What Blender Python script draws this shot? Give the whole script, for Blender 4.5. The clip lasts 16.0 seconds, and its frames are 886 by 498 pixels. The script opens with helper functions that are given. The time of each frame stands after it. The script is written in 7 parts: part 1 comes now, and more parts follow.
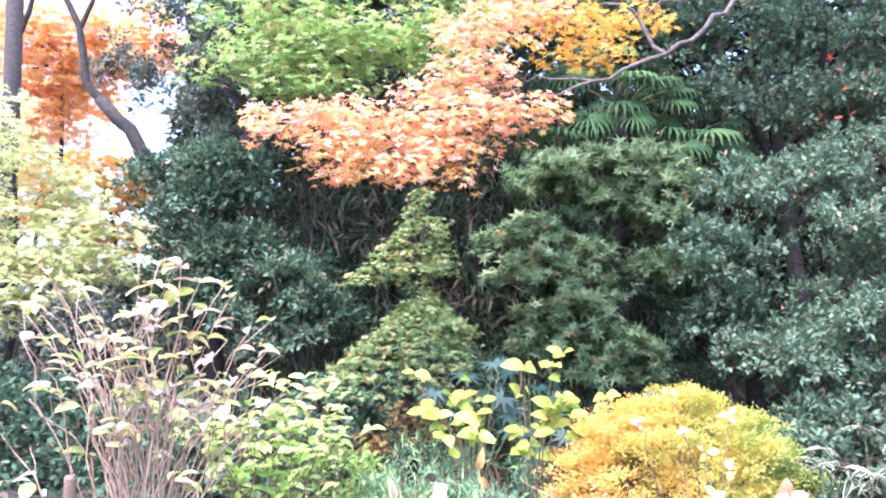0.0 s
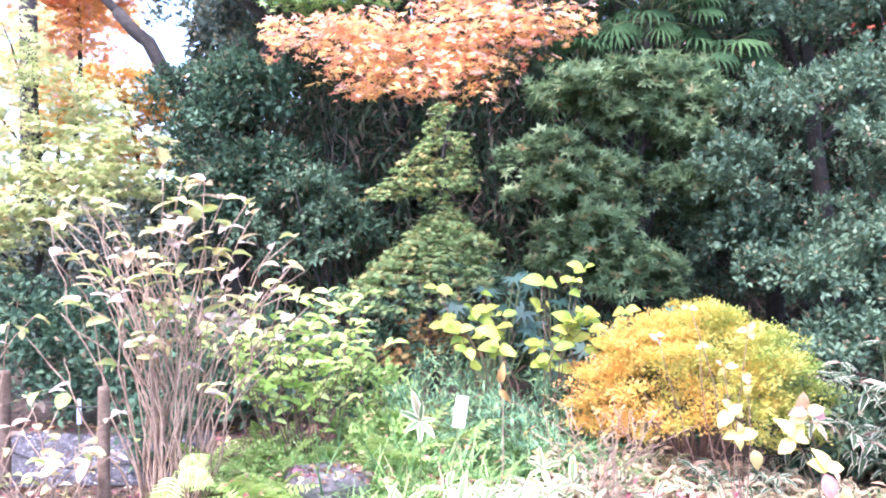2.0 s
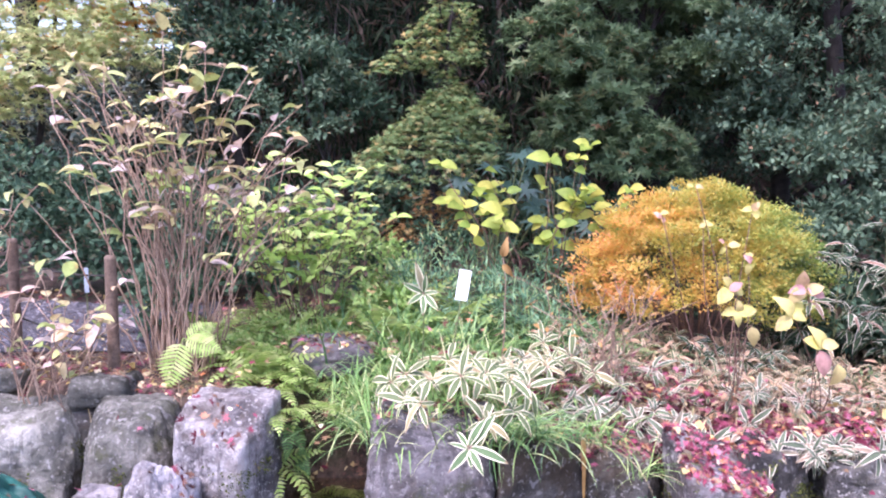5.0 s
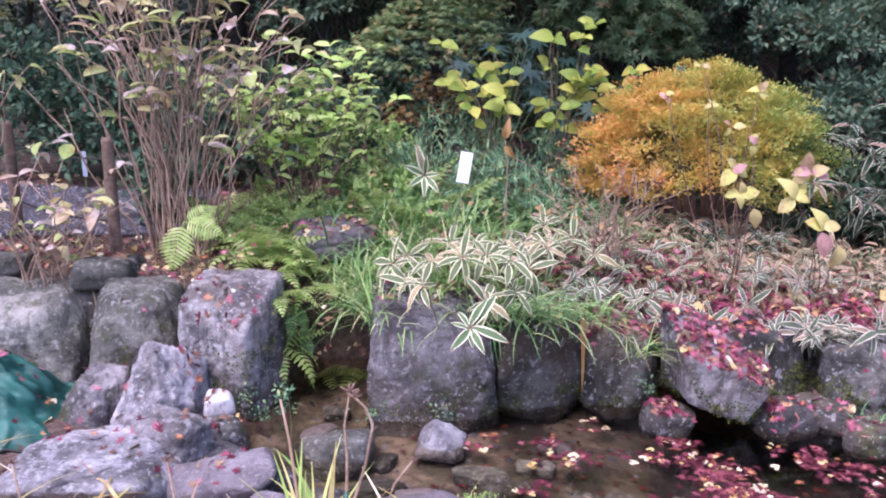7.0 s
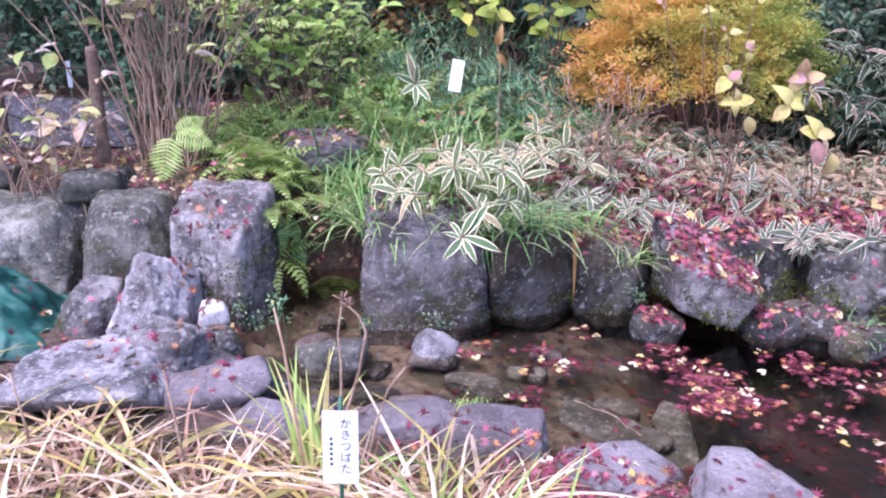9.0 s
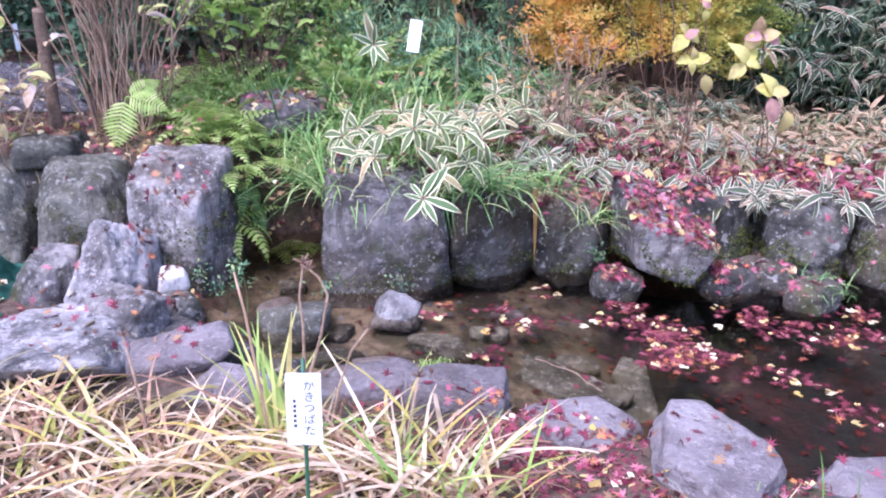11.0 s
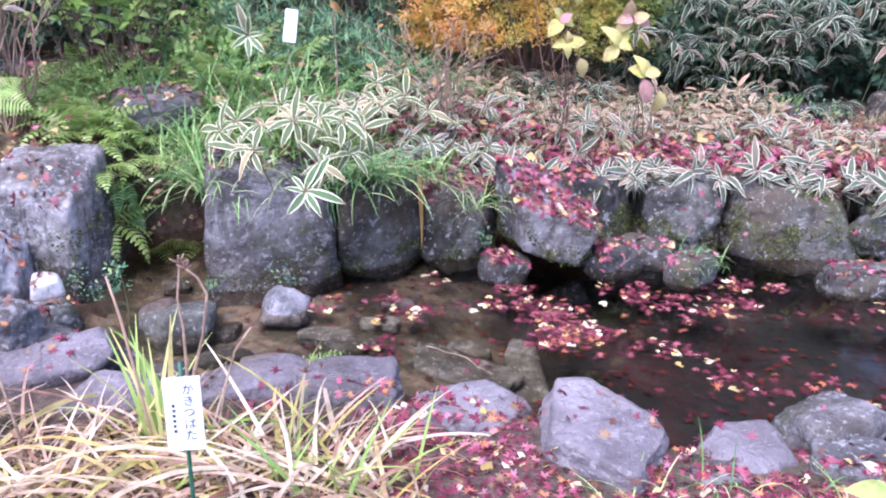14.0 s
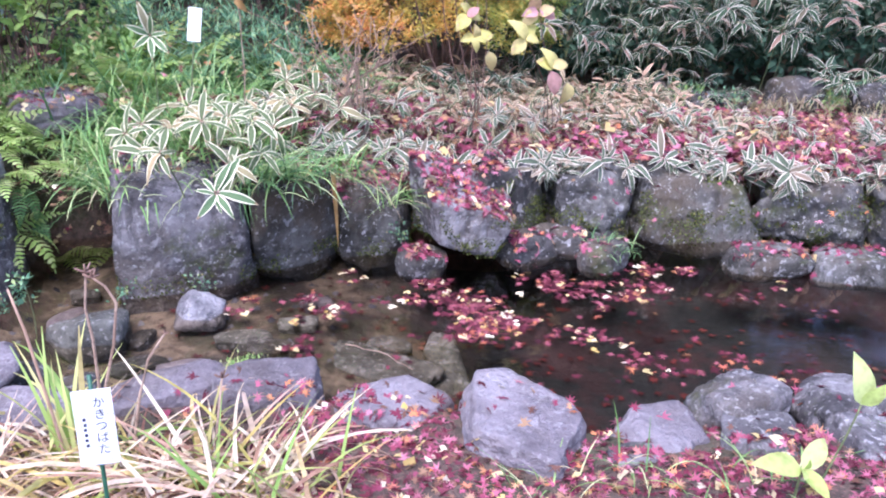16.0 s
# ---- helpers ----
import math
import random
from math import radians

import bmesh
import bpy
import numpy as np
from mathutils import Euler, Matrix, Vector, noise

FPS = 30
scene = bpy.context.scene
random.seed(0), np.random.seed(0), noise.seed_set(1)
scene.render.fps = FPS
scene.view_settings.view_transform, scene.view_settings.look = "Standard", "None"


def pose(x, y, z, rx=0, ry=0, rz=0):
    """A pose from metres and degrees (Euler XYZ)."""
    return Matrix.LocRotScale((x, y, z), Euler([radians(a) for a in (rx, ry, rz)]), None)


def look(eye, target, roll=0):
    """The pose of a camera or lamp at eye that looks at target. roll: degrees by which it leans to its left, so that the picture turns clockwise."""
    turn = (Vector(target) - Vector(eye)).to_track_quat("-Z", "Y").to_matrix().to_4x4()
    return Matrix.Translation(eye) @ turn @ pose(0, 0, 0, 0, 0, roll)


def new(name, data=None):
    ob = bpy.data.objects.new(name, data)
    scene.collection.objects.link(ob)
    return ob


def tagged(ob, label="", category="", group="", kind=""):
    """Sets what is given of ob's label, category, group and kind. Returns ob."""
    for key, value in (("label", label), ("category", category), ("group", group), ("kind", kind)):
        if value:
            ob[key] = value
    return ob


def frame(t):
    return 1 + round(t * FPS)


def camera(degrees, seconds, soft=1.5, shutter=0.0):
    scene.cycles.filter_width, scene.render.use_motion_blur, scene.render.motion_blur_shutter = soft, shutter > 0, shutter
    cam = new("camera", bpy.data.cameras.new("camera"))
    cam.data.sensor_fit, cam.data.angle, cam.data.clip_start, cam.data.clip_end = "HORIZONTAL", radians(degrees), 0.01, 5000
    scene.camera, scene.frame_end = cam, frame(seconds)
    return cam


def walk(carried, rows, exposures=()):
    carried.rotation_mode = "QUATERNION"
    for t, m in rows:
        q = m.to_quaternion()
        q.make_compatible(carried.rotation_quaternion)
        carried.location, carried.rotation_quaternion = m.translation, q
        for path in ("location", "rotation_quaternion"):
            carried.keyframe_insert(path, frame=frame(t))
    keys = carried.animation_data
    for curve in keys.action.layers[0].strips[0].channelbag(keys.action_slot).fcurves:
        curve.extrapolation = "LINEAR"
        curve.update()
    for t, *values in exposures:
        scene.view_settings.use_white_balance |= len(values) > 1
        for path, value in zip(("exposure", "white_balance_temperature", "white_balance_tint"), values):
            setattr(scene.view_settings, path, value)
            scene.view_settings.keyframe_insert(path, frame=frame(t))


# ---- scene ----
cam = camera(53.0, 16.0, soft=2.05)
PATH = [
    (0.0, -0.000, -0.000, 1.901, 96.47, 0.52, -1.57),
    (0.5, -0.004, -0.010, 1.923, 94.64, 0.30, -1.24),
    (1.0, -0.007, -0.013, 1.929, 93.14, 0.19, -0.63),
    (1.5, -0.008, -0.015, 1.927, 91.86, 0.32, -0.36),
    (2.0, -0.008, -0.015, 1.924, 90.83, 0.45, -0.26),
    (2.5, -0.012, -0.013, 1.920, 89.73, 0.25, -0.09),
    (3.0, -0.014, -0.009, 1.916, 88.40, -0.26, -0.01),
    (5.5, -0.018, 0.006, 1.890, 81.18, -0.45, 0.00),
    (6.0, -0.019, 0.012, 1.882, 79.00, -0.54, 0.08),
    (6.5, -0.019, 0.020, 1.872, 77.16, -0.36, 0.10),
    (7.0, -0.020, 0.026, 1.865, 75.82, -0.30, -0.01),
    (7.5, -0.017, 0.028, 1.861, 74.71, 0.24, -0.08),
    (8.0, -0.016, 0.030, 1.855, 73.19, -0.04, -0.21),
    (8.5, -0.013, 0.031, 1.851, 71.74, -0.06, -0.16),
    (9.0, -0.015, 0.030, 1.847, 70.24, -0.14, -0.52),
    (11.5, -0.003, 0.023, 1.843, 67.71, 0.02, -4.19),
    (12.0, 0.006, 0.023, 1.841, 67.56, 0.16, -5.48),
    (12.5, 0.016, 0.026, 1.840, 67.45, 0.05, -6.77),
    (13.0, 0.027, 0.029, 1.841, 67.31, -0.02, -8.26),
    (13.5, 0.035, 0.031, 1.842, 67.20, -0.06, -9.24),
    (14.0, 0.044, 0.032, 1.843, 67.11, -0.08, -10.23),
    (14.5, 0.051, 0.032, 1.847, 66.99, -0.09, -11.49),
    (15.0, 0.056, 0.031, 1.852, 66.77, -0.05, -13.03),
    (15.5, 0.057, 0.025, 1.854, 66.73, -0.03, -14.33),
    (16.0, 0.062, 0.023, 1.856, 66.69, -0.02, -15.82)]
EXPOSURES = [(0.0, 2.86, 5640, 26), (1.5, 2.8, 5600, 26), (3.0, 2.56, 5600, 28), (5.5, 1.6, 5750, 33), (7.0, 1.23, 5650, 33), (9.0, 1.34, 5450, 32), (11.5, 1.44, 5390, 26), (16.0, 1.5, 5330, 25)]
walk(cam, [(r[0], pose(*r[1:])) for r in PATH], EXPOSURES)

# ---- sky and sun ----
world = bpy.data.worlds.new("sky")
scene.world = world
world.use_nodes = True
wn = world.node_tree.nodes
sky = wn.new("ShaderNodeTexSky")
sky.sky_type = "NISHITA"
sky.sun_disc = False
sky.sun_elevation, sky.sun_rotation = radians(64), radians(219)
sky.dust_density, sky.ozone_density = 3.0, 1.0
wn["Background"].inputs["Strength"].default_value = 0.15
world.node_tree.links.new(sky.outputs["Color"], wn["Background"].inputs["Color"])
sun = new("sun", bpy.data.lights.new("sun", "SUN"))
sun.data.energy, sun.data.angle, sun.data.color = 1.5, radians(28), (1.0, 0.94, 0.86)
# the sun stands behind the camera and to its left
sun.matrix_world = look((-1.3, -1.6, 4.3), (0, 0, 0))

# ---- materials ----
def nodes_of(name):
    m = bpy.data.materials.new(name)
    m.use_nodes = True
    nt = m.node_tree
    return m, nt, nt.nodes["Principled BSDF"]


def ramp_node(nt, stops, fac):
    r = nt.nodes.new("ShaderNodeValToRGB")
    els = r.color_ramp.elements
    while len(els) < len(stops):
        els.new(0.5)
    for el, (at, c) in zip(els, stops):
        el.position, el.color = at, (*c, 1)
    nt.links.new(fac, r.inputs["Fac"])
    return r.outputs["Color"]


def noise_node(nt, scale, detail=4, rough=0.6, vec=None):
    n = nt.nodes.new("ShaderNodeTexNoise")
    n.inputs["Scale"].default_value, n.inputs["Detail"].default_value, n.inputs["Roughness"].default_value = scale, detail, rough
    if vec:
        nt.links.new(vec, n.inputs["Vector"])
    return n.outputs["Fac"]


def coords(nt, which="Object"):
    return nt.nodes.new("ShaderNodeTexCoord").outputs[which]


def mix_col(nt, a, b, fac, mode="MIX"):
    m = nt.nodes.new("ShaderNodeMix")
    m.data_type, m.blend_type = "RGBA", mode
    for key, v in (("Factor", fac), ("A", a), ("B", b)):
        socket = next(s for s in m.inputs if s.name == key and s.enabled)
        if isinstance(v, (int, float)):
            socket.default_value = v
        elif isinstance(v, tuple):
            socket.default_value = (*v, 1)
        else:
            nt.links.new(v, socket)
    return next(s for s in m.outputs if s.enabled)


def step_node(nt, v, lo, hi):
    m = nt.nodes.new("ShaderNodeMapRange")
    m.interpolation_type = "SMOOTHSTEP"
    m.inputs["From Min"].default_value, m.inputs["From Max"].default_value = lo, hi
    nt.links.new(v, m.inputs["Value"])
    return m.outputs["Result"]


def calc(nt, op, a, b=0.0):
    m = nt.nodes.new("ShaderNodeMath")
    m.operation = op
    for i, v in enumerate((a, b)):
        if isinstance(v, (int, float)):
            m.inputs[i].default_value = v
        else:
            nt.links.new(v, m.inputs[i])
    return m.outputs[0]


def bump_node(nt, b, h, strength, dist):
    n = nt.nodes.new("ShaderNodeBump")
    n.inputs["Strength"].default_value, n.inputs["Distance"].default_value = strength, dist
    nt.links.new(h, n.inputs["Height"])
    nt.links.new(n.outputs["Normal"], b.inputs["Normal"])


def rand_of(nt, src):
    if src == "object":
        return nt.nodes.new("ShaderNodeObjectInfo").outputs["Random"]
    return nt.nodes.new("ShaderNodeNewGeometry").outputs["Random Per Island"]


def add_translucent(nt, b, col, share):
    t = nt.nodes.new("ShaderNodeBsdfTranslucent")
    nt.links.new(col, t.inputs["Color"])
    m = nt.nodes.new("ShaderNodeMixShader")
    m.inputs[0].default_value = share
    nt.links.new(b.outputs[0], m.inputs[1])
    nt.links.new(t.outputs[0], m.inputs[2])
    nt.links.new(m.outputs[0], nt.nodes["Material Output"].inputs["Surface"])


def leaf_mat(name, stops, src="island", share=0.3, rough=0.5, patch=0.0, patch_col=(0.3, 0.2, 0.08), scale=6.0, spec=0.2):
    """Leaves of several colours, by piece, with blotches of patch_col."""
    m, nt, b = nodes_of(name)
    col = ramp_node(nt, stops, rand_of(nt, src))
    n = noise_node(nt, scale, 3, 0.6, coords(nt))
    col = mix_col(nt, col, mix_col(nt, col, (0.55, 0.55, 0.5), 1.0, "MULTIPLY"), step_node(nt, n, 0.45, 0.75))
    if patch:
        n2 = noise_node(nt, scale * 0.45, 4, 0.7, coords(nt))
        col = mix_col(nt, col, patch_col, calc(nt, "MULTIPLY", step_node(nt, n2, 0.5, 0.62), patch))
    nt.links.new(col, b.inputs["Base Color"])
    b.inputs["Roughness"].default_value, b.inputs["Specular IOR Level"].default_value = rough, spec
    add_translucent(nt, b, col, share)
    return m


def plain_mat(name, a, c, scale=8.0, rough=0.7, bump=0.3, dist=0.01, metal=0.0):
    m, nt, b = nodes_of(name)
    v = coords(nt)
    n = noise_node(nt, scale, 6, 0.65, v)
    n2 = noise_node(nt, scale * 7, 3, 0.6, v)
    col = mix_col(nt, a, c, step_node(nt, n, 0.35, 0.68))
    col = mix_col(nt, col, mix_col(nt, col, (0.6, 0.6, 0.6), 1.0, "MULTIPLY"), step_node(nt, n2, 0.5, 0.7))
    nt.links.new(col, b.inputs["Base Color"])
    b.inputs["Roughness"].default_value, b.inputs["Metallic"].default_value = rough, metal
    bump_node(nt, b, calc(nt, "ADD", n, calc(nt, "MULTIPLY", n2, 0.4)), bump, dist)
    return m


def rock_mat(name, dark, mid, light, moss=0.5, warm=0.0, stained=1.0):
    """Weathered stone: mottled grey, pale lichen specks, soft moss patches."""
    m, nt, b = nodes_of(name)
    v = coords(nt)
    rnd = nt.nodes.new("ShaderNodeObjectInfo").outputs["Random"]
    shift = nt.nodes.new("ShaderNodeVectorMath")
    shift.operation = "ADD"
    nt.links.new(v, shift.inputs[0])
    nt.links.new(calc(nt, "MULTIPLY", rnd, 40.0), shift.inputs[1])
    v = shift.outputs[0]
    big = noise_node(nt, 2.8, 8, 0.66, v)
    fine = noise_node(nt, 28.0, 5, 0.7, v)
    col = ramp_node(nt, [(0.37, dark), (0.5, mid), (0.64, light)], calc(nt, "ADD", calc(nt, "MULTIPLY", big, 0.84), calc(nt, "MULTIPLY", fine, 0.16)))
    spots = step_node(nt, noise_node(nt, 19.0, 3, 0.55, v), 0.6, 0.68)
    col = mix_col(nt, col, (0.52, 0.5, 0.5), calc(nt, "MULTIPLY", spots, 0.15 + 0.3 * stained))
    blot = step_node(nt, noise_node(nt, 8.5, 6, 0.75, v), 0.53, 0.6)
    col = mix_col(nt, col, light, calc(nt, "MULTIPLY", blot, 0.45))
    streak = nt.nodes.new("ShaderNodeMapping")
    streak.inputs["Scale"].default_value = (9.0, 9.0, 1.1)
    nt.links.new(v, streak.inputs["Vector"])
    runs = step_node(nt, noise_node(nt, 1.6, 5, 0.7, streak.outputs[0]), 0.52, 0.62)
    col = mix_col(nt, col, dark, calc(nt, "MULTIPLY", runs, 0.5 * stained))
    stain = step_node(nt, noise_node(nt, 2.6, 5, 0.7, v), 0.52, 0.66)
    col = mix_col(nt, col, (0.05, 0.05, 0.055), calc(nt, "MULTIPLY", stain, 0.5 * stained))
    green = step_node(nt, noise_node(nt, 3.4, 6, 0.72, v), 0.66 - 0.12 * moss, 0.76 - 0.08 * moss)
    col = mix_col(nt, col, (0.075, 0.085, 0.03), calc(nt, "MULTIPLY", green, 0.85 * moss))
    rust = step_node(nt, noise_node(nt, 2.1, 4, 0.7, v), 0.48, 0.64)
    col = mix_col(nt, col, (0.13, 0.095, 0.06), calc(nt, "MULTIPLY", rust, 0.2 + 0.35 * warm))
    pale = step_node(nt, noise_node(nt, 42.0, 3, 0.55, v), 0.59, 0.67)
    col = mix_col(nt, col, (0.5, 0.48, 0.45), calc(nt, "MULTIPLY", pale, 0.1 + 0.35 * stained))
    val = nt.nodes.new("ShaderNodeHueSaturation")
    nt.links.new(calc(nt, "ADD", calc(nt, "MULTIPLY", rnd, 0.5), 0.8), val.inputs["Value"])
    nt.links.new(col, val.inputs["Color"])
    nt.links.new(val.outputs[0], b.inputs["Base Color"])
    b.inputs["Roughness"].default_value, b.inputs["Specular IOR Level"].default_value = 0.8, 0.2
    grit = noise_node(nt, 95.0, 3, 0.6, v)
    bump_node(nt, b, calc(nt, "ADD", calc(nt, "ADD", big, calc(nt, "MULTIPLY", fine, 0.38)), calc(nt, "MULTIPLY", grit, 0.1)), 1.0, 0.06)
    return m


def sasa_mat(name, green, cream, dry, dry_share, src="object", rim=.56):
    """Striped bamboo-grass leaf: green middle, cream margin, some of them dry."""
    m, nt, b = nodes_of(name)
    uv = nt.nodes.new("ShaderNodeSeparateXYZ")
    nt.links.new(coords(nt, "UV"), uv.inputs[0])
    rnd = rand_of(nt, src)
    across = calc(nt, "MULTIPLY", calc(nt, "ABSOLUTE", calc(nt, "SUBTRACT", uv.outputs[0], 0.5)), 2.0)
    wob = noise_node(nt, 30.0, 2, 0.5, coords(nt))
    edge = calc(nt, "ADD", across, calc(nt, "MULTIPLY", calc(nt, "SUBTRACT", wob, 0.5), 0.35))
    marg = step_node(nt, edge, rim, rim + 0.16)
    mid = step_node(nt, across, 0.08, 0.02)
    veins = nt.nodes.new("ShaderNodeTexWave")
    veins.inputs["Scale"].default_value = 5.0
    nt.links.new(coords(nt, "UV"), veins.inputs["Vector"])
    g = mix_col(nt, green, (green[0] * 1.35, green[1] * 1.25, green[2] * 1.2), veins.outputs["Fac"])
    old = step_node(nt, rnd, 1.0 - dry_share, 1.0)
    g = mix_col(nt, g, dry, calc(nt, "MULTIPLY", old, 0.75))
    g = mix_col(nt, g, mix_col(nt, g, (0.45, 0.42, 0.4), 1.0, "MULTIPLY"), calc(nt, "MULTIPLY", step_node(nt, wob, 0.5, 0.7), 0.4))
    col = mix_col(nt, g, cream, calc(nt, "MULTIPLY", marg, 0.94))
    col = mix_col(nt, col, (0.3, 0.33, 0.14), calc(nt, "MULTIPLY", mid, 0.25))
    col = mix_col(nt, col, (0.3, 0.1, 0.1), step_node(nt, uv.outputs[1], 0.1, 0.0))
    tip = step_node(nt, calc(nt, "ADD", uv.outputs[1], calc(nt, "MULTIPLY", wob, 0.5)), 1.12, 1.3)
    col = mix_col(nt, col, (0.33, 0.22, 0.13), tip)
    nt.links.new(col, b.inputs["Base Color"])
    b.inputs["Roughness"].default_value, b.inputs["Specular IOR Level"].default_value = 0.6, 0.15
    add_translucent(nt, b, col, 0.2)
    return m


ROCK = rock_mat("rock_grey", (0.034, 0.031, 0.031), (0.112, 0.102, 0.102), (0.31, 0.285, 0.285), 0.9, 0.4)
ROCK_SPECK = rock_mat("rock_lichened", (0.03, 0.027, 0.028), (0.096, 0.088, 0.09), (0.38, 0.355, 0.355), 0.5, 0.2)
ROCK_LIGHT = rock_mat("rock_light", (0.07, 0.065, 0.067), (0.245, 0.23, 0.24), (0.5, 0.47, 0.485), 0.3, 0.0)
ROCK_OLIVE = rock_mat("rock_olive", (0.026, 0.024, 0.02), (0.08, 0.074, 0.064), (0.21, 0.198, 0.18), 1.0, 0.9)
ROCK_GREEN = rock_mat("rock_greenish", (0.06, 0.059, 0.047), (0.165, 0.16, 0.137), (0.37, 0.355, 0.315), 0.9)
ROCK_PALE = rock_mat("rock_pale", (0.115, 0.098, 0.105), (0.2, 0.173, 0.183), (0.3, 0.265, 0.278), 0.25, 0.1, 0.35)
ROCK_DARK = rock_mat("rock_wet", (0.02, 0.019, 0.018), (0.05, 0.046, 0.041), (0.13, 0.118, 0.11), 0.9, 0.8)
ROCK_WHITE = plain_mat("rock_white", (0.48, 0.45, 0.45), (0.66, 0.63, 0.63), 9.0, 0.7, 0.4, 0.01)
BARK = plain_mat("bark_dark", (0.016, 0.013, 0.012), (0.042, 0.034, 0.03), 14.0, 0.85, 0.8, 0.02)
BARK_GREY = plain_mat("bark_grey", (0.05, 0.04, 0.035), (0.14, 0.11, 0.095), 18.0, 0.8, 0.5, 0.01)
CANE = plain_mat("cane_brown", (0.23, 0.145, 0.1), (0.47, 0.335, 0.24), 10.0, 0.7, 0.3, 0.004)
TWIG = plain_mat("twig_brown", (0.13, 0.07, 0.05), (0.25, 0.15, 0.11), 12.0, 0.75, 0.3, 0.003)
STEM = plain_mat("stem_green", (0.1, 0.13, 0.05), (0.2, 0.22, 0.09), 12.0, 0.6, 0.2, 0.003)
CULM = plain_mat("culm", (0.04, 0.03, 0.023), (0.115, 0.088, 0.064), 5.0, 0.5, 0.3, 0.004)
POST = plain_mat("post_wood", (0.1, 0.065, 0.045), (0.22, 0.15, 0.11), 16.0, 0.8, 0.6, 0.008)
ROPE = plain_mat("rope", (0.02, 0.018, 0.016), (0.05, 0.045, 0.04), 60.0, 0.9, 0.6, 0.004)
PLATE = plain_mat("plate_white", (0.74, 0.76, 0.78), (0.84, 0.85, 0.86), 12.0, 0.4, 0.05, 0.002)
PLATE_BLUE = plain_mat("plate_bluish", (0.42, 0.5, 0.6), (0.55, 0.62, 0.7), 14.0, 0.4, 0.05, 0.002)
INK = plain_mat("ink", (0.03, 0.03, 0.06), (0.05, 0.05, 0.1), 30.0, 0.6, 0.0, 0.001)
STAKE_GREEN = plain_mat("stake_green", (0.02, 0.09, 0.05), (0.04, 0.14, 0.08), 20.0, 0.45, 0.1, 0.002)
GRAVEL = plain_mat("gravel", (0.036, 0.032, 0.036), (0.085, 0.075, 0.083), 42.0, 0.85, 1.0, 0.02)


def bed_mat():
    """Sandy brown silt by the inlet; mud painted near black in the deep end, as deep water dims it."""
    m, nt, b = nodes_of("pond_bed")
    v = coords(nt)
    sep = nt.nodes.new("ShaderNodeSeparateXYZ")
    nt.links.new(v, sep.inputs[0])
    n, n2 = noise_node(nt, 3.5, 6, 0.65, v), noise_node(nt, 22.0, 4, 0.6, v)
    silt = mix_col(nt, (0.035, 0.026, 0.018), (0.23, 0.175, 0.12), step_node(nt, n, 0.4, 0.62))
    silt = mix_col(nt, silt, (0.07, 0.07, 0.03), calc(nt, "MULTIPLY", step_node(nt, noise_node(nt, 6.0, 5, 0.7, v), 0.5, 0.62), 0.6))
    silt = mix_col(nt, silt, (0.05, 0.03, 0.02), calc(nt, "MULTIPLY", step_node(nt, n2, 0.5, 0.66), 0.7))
    # near-black colour here stands in for light lost in the deeper water
    deep_dark = mix_col(nt, (0.012, 0.012, 0.012), (0.035, 0.03, 0.03), step_node(nt, n, 0.4, 0.66))
    deep_dark = mix_col(nt, deep_dark, (0.085, 0.02, 0.02), calc(nt, "MULTIPLY", step_node(nt, noise_node(nt, 2.2, 5, 0.7, v), 0.46, 0.6), 0.32))
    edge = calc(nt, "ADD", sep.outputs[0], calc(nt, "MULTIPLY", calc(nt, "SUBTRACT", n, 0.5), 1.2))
    nt.links.new(mix_col(nt, silt, deep_dark, step_node(nt, edge, 0.5, 1.5)), b.inputs["Base Color"])
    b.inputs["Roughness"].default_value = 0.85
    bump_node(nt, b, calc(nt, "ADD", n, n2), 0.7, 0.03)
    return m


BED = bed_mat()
CAMELLIA = leaf_mat("camellia_leaf", [(0.0, (0.04, 0.08, 0.05)), (0.5, (0.08, 0.145, 0.092)), (0.9, (0.145, 0.23, 0.14)), (1.0, (0.26, 0.17, 0.11))], share=0.3, rough=0.7, spec=0.12)
GREENMAPLE = leaf_mat("green_lobed_leaf", [(0.0, (0.08, 0.135, 0.07)), (0.55, (0.16, 0.245, 0.12)), (0.95, (0.27, 0.35, 0.18)), (1.0, (0.36, 0.22, 0.12))], share=0.4)
HOLLY = leaf_mat("evergreen_leaf", [(0.0, (0.065, 0.115, 0.075)), (0.55, (0.118, 0.185, 0.118)), (0.93, (0.19, 0.27, 0.168)), (1.0, (0.32, 0.18, 0.11))], share=0.3, rough=0.65, spec=0.15)
GREYLEAF = leaf_mat("grey_leaf", [(0.0, (0.07, 0.105, 0.09)), (0.6, (0.14, 0.19, 0.165)), (1.0, (0.25, 0.2, 0.12))], share=0.2)
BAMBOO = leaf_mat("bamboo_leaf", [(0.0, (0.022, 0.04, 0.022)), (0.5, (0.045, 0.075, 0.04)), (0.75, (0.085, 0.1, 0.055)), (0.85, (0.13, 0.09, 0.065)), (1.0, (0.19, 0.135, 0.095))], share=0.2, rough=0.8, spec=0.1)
MAPLE_ORANGE = leaf_mat("maple_orange", [(0.0, (0.74, 0.26, 0.2)), (0.25, (0.82, 0.42, 0.24)), (0.5, (0.86, 0.58, 0.22)), (0.75, (0.88, 0.66, 0.32)), (0.87, (0.88, 0.52, 0.48)), (1.0, (0.92, 0.72, 0.62))], share=0.35, spec=0.15)
MAPLE_YELLOW = leaf_mat("maple_yellow", [(0.0, (0.75, 0.32, 0.06)), (0.5, (0.75, 0.45, 0.1)), (1.0, (0.55, 0.5, 0.14))], share=0.45, spec=0.15)
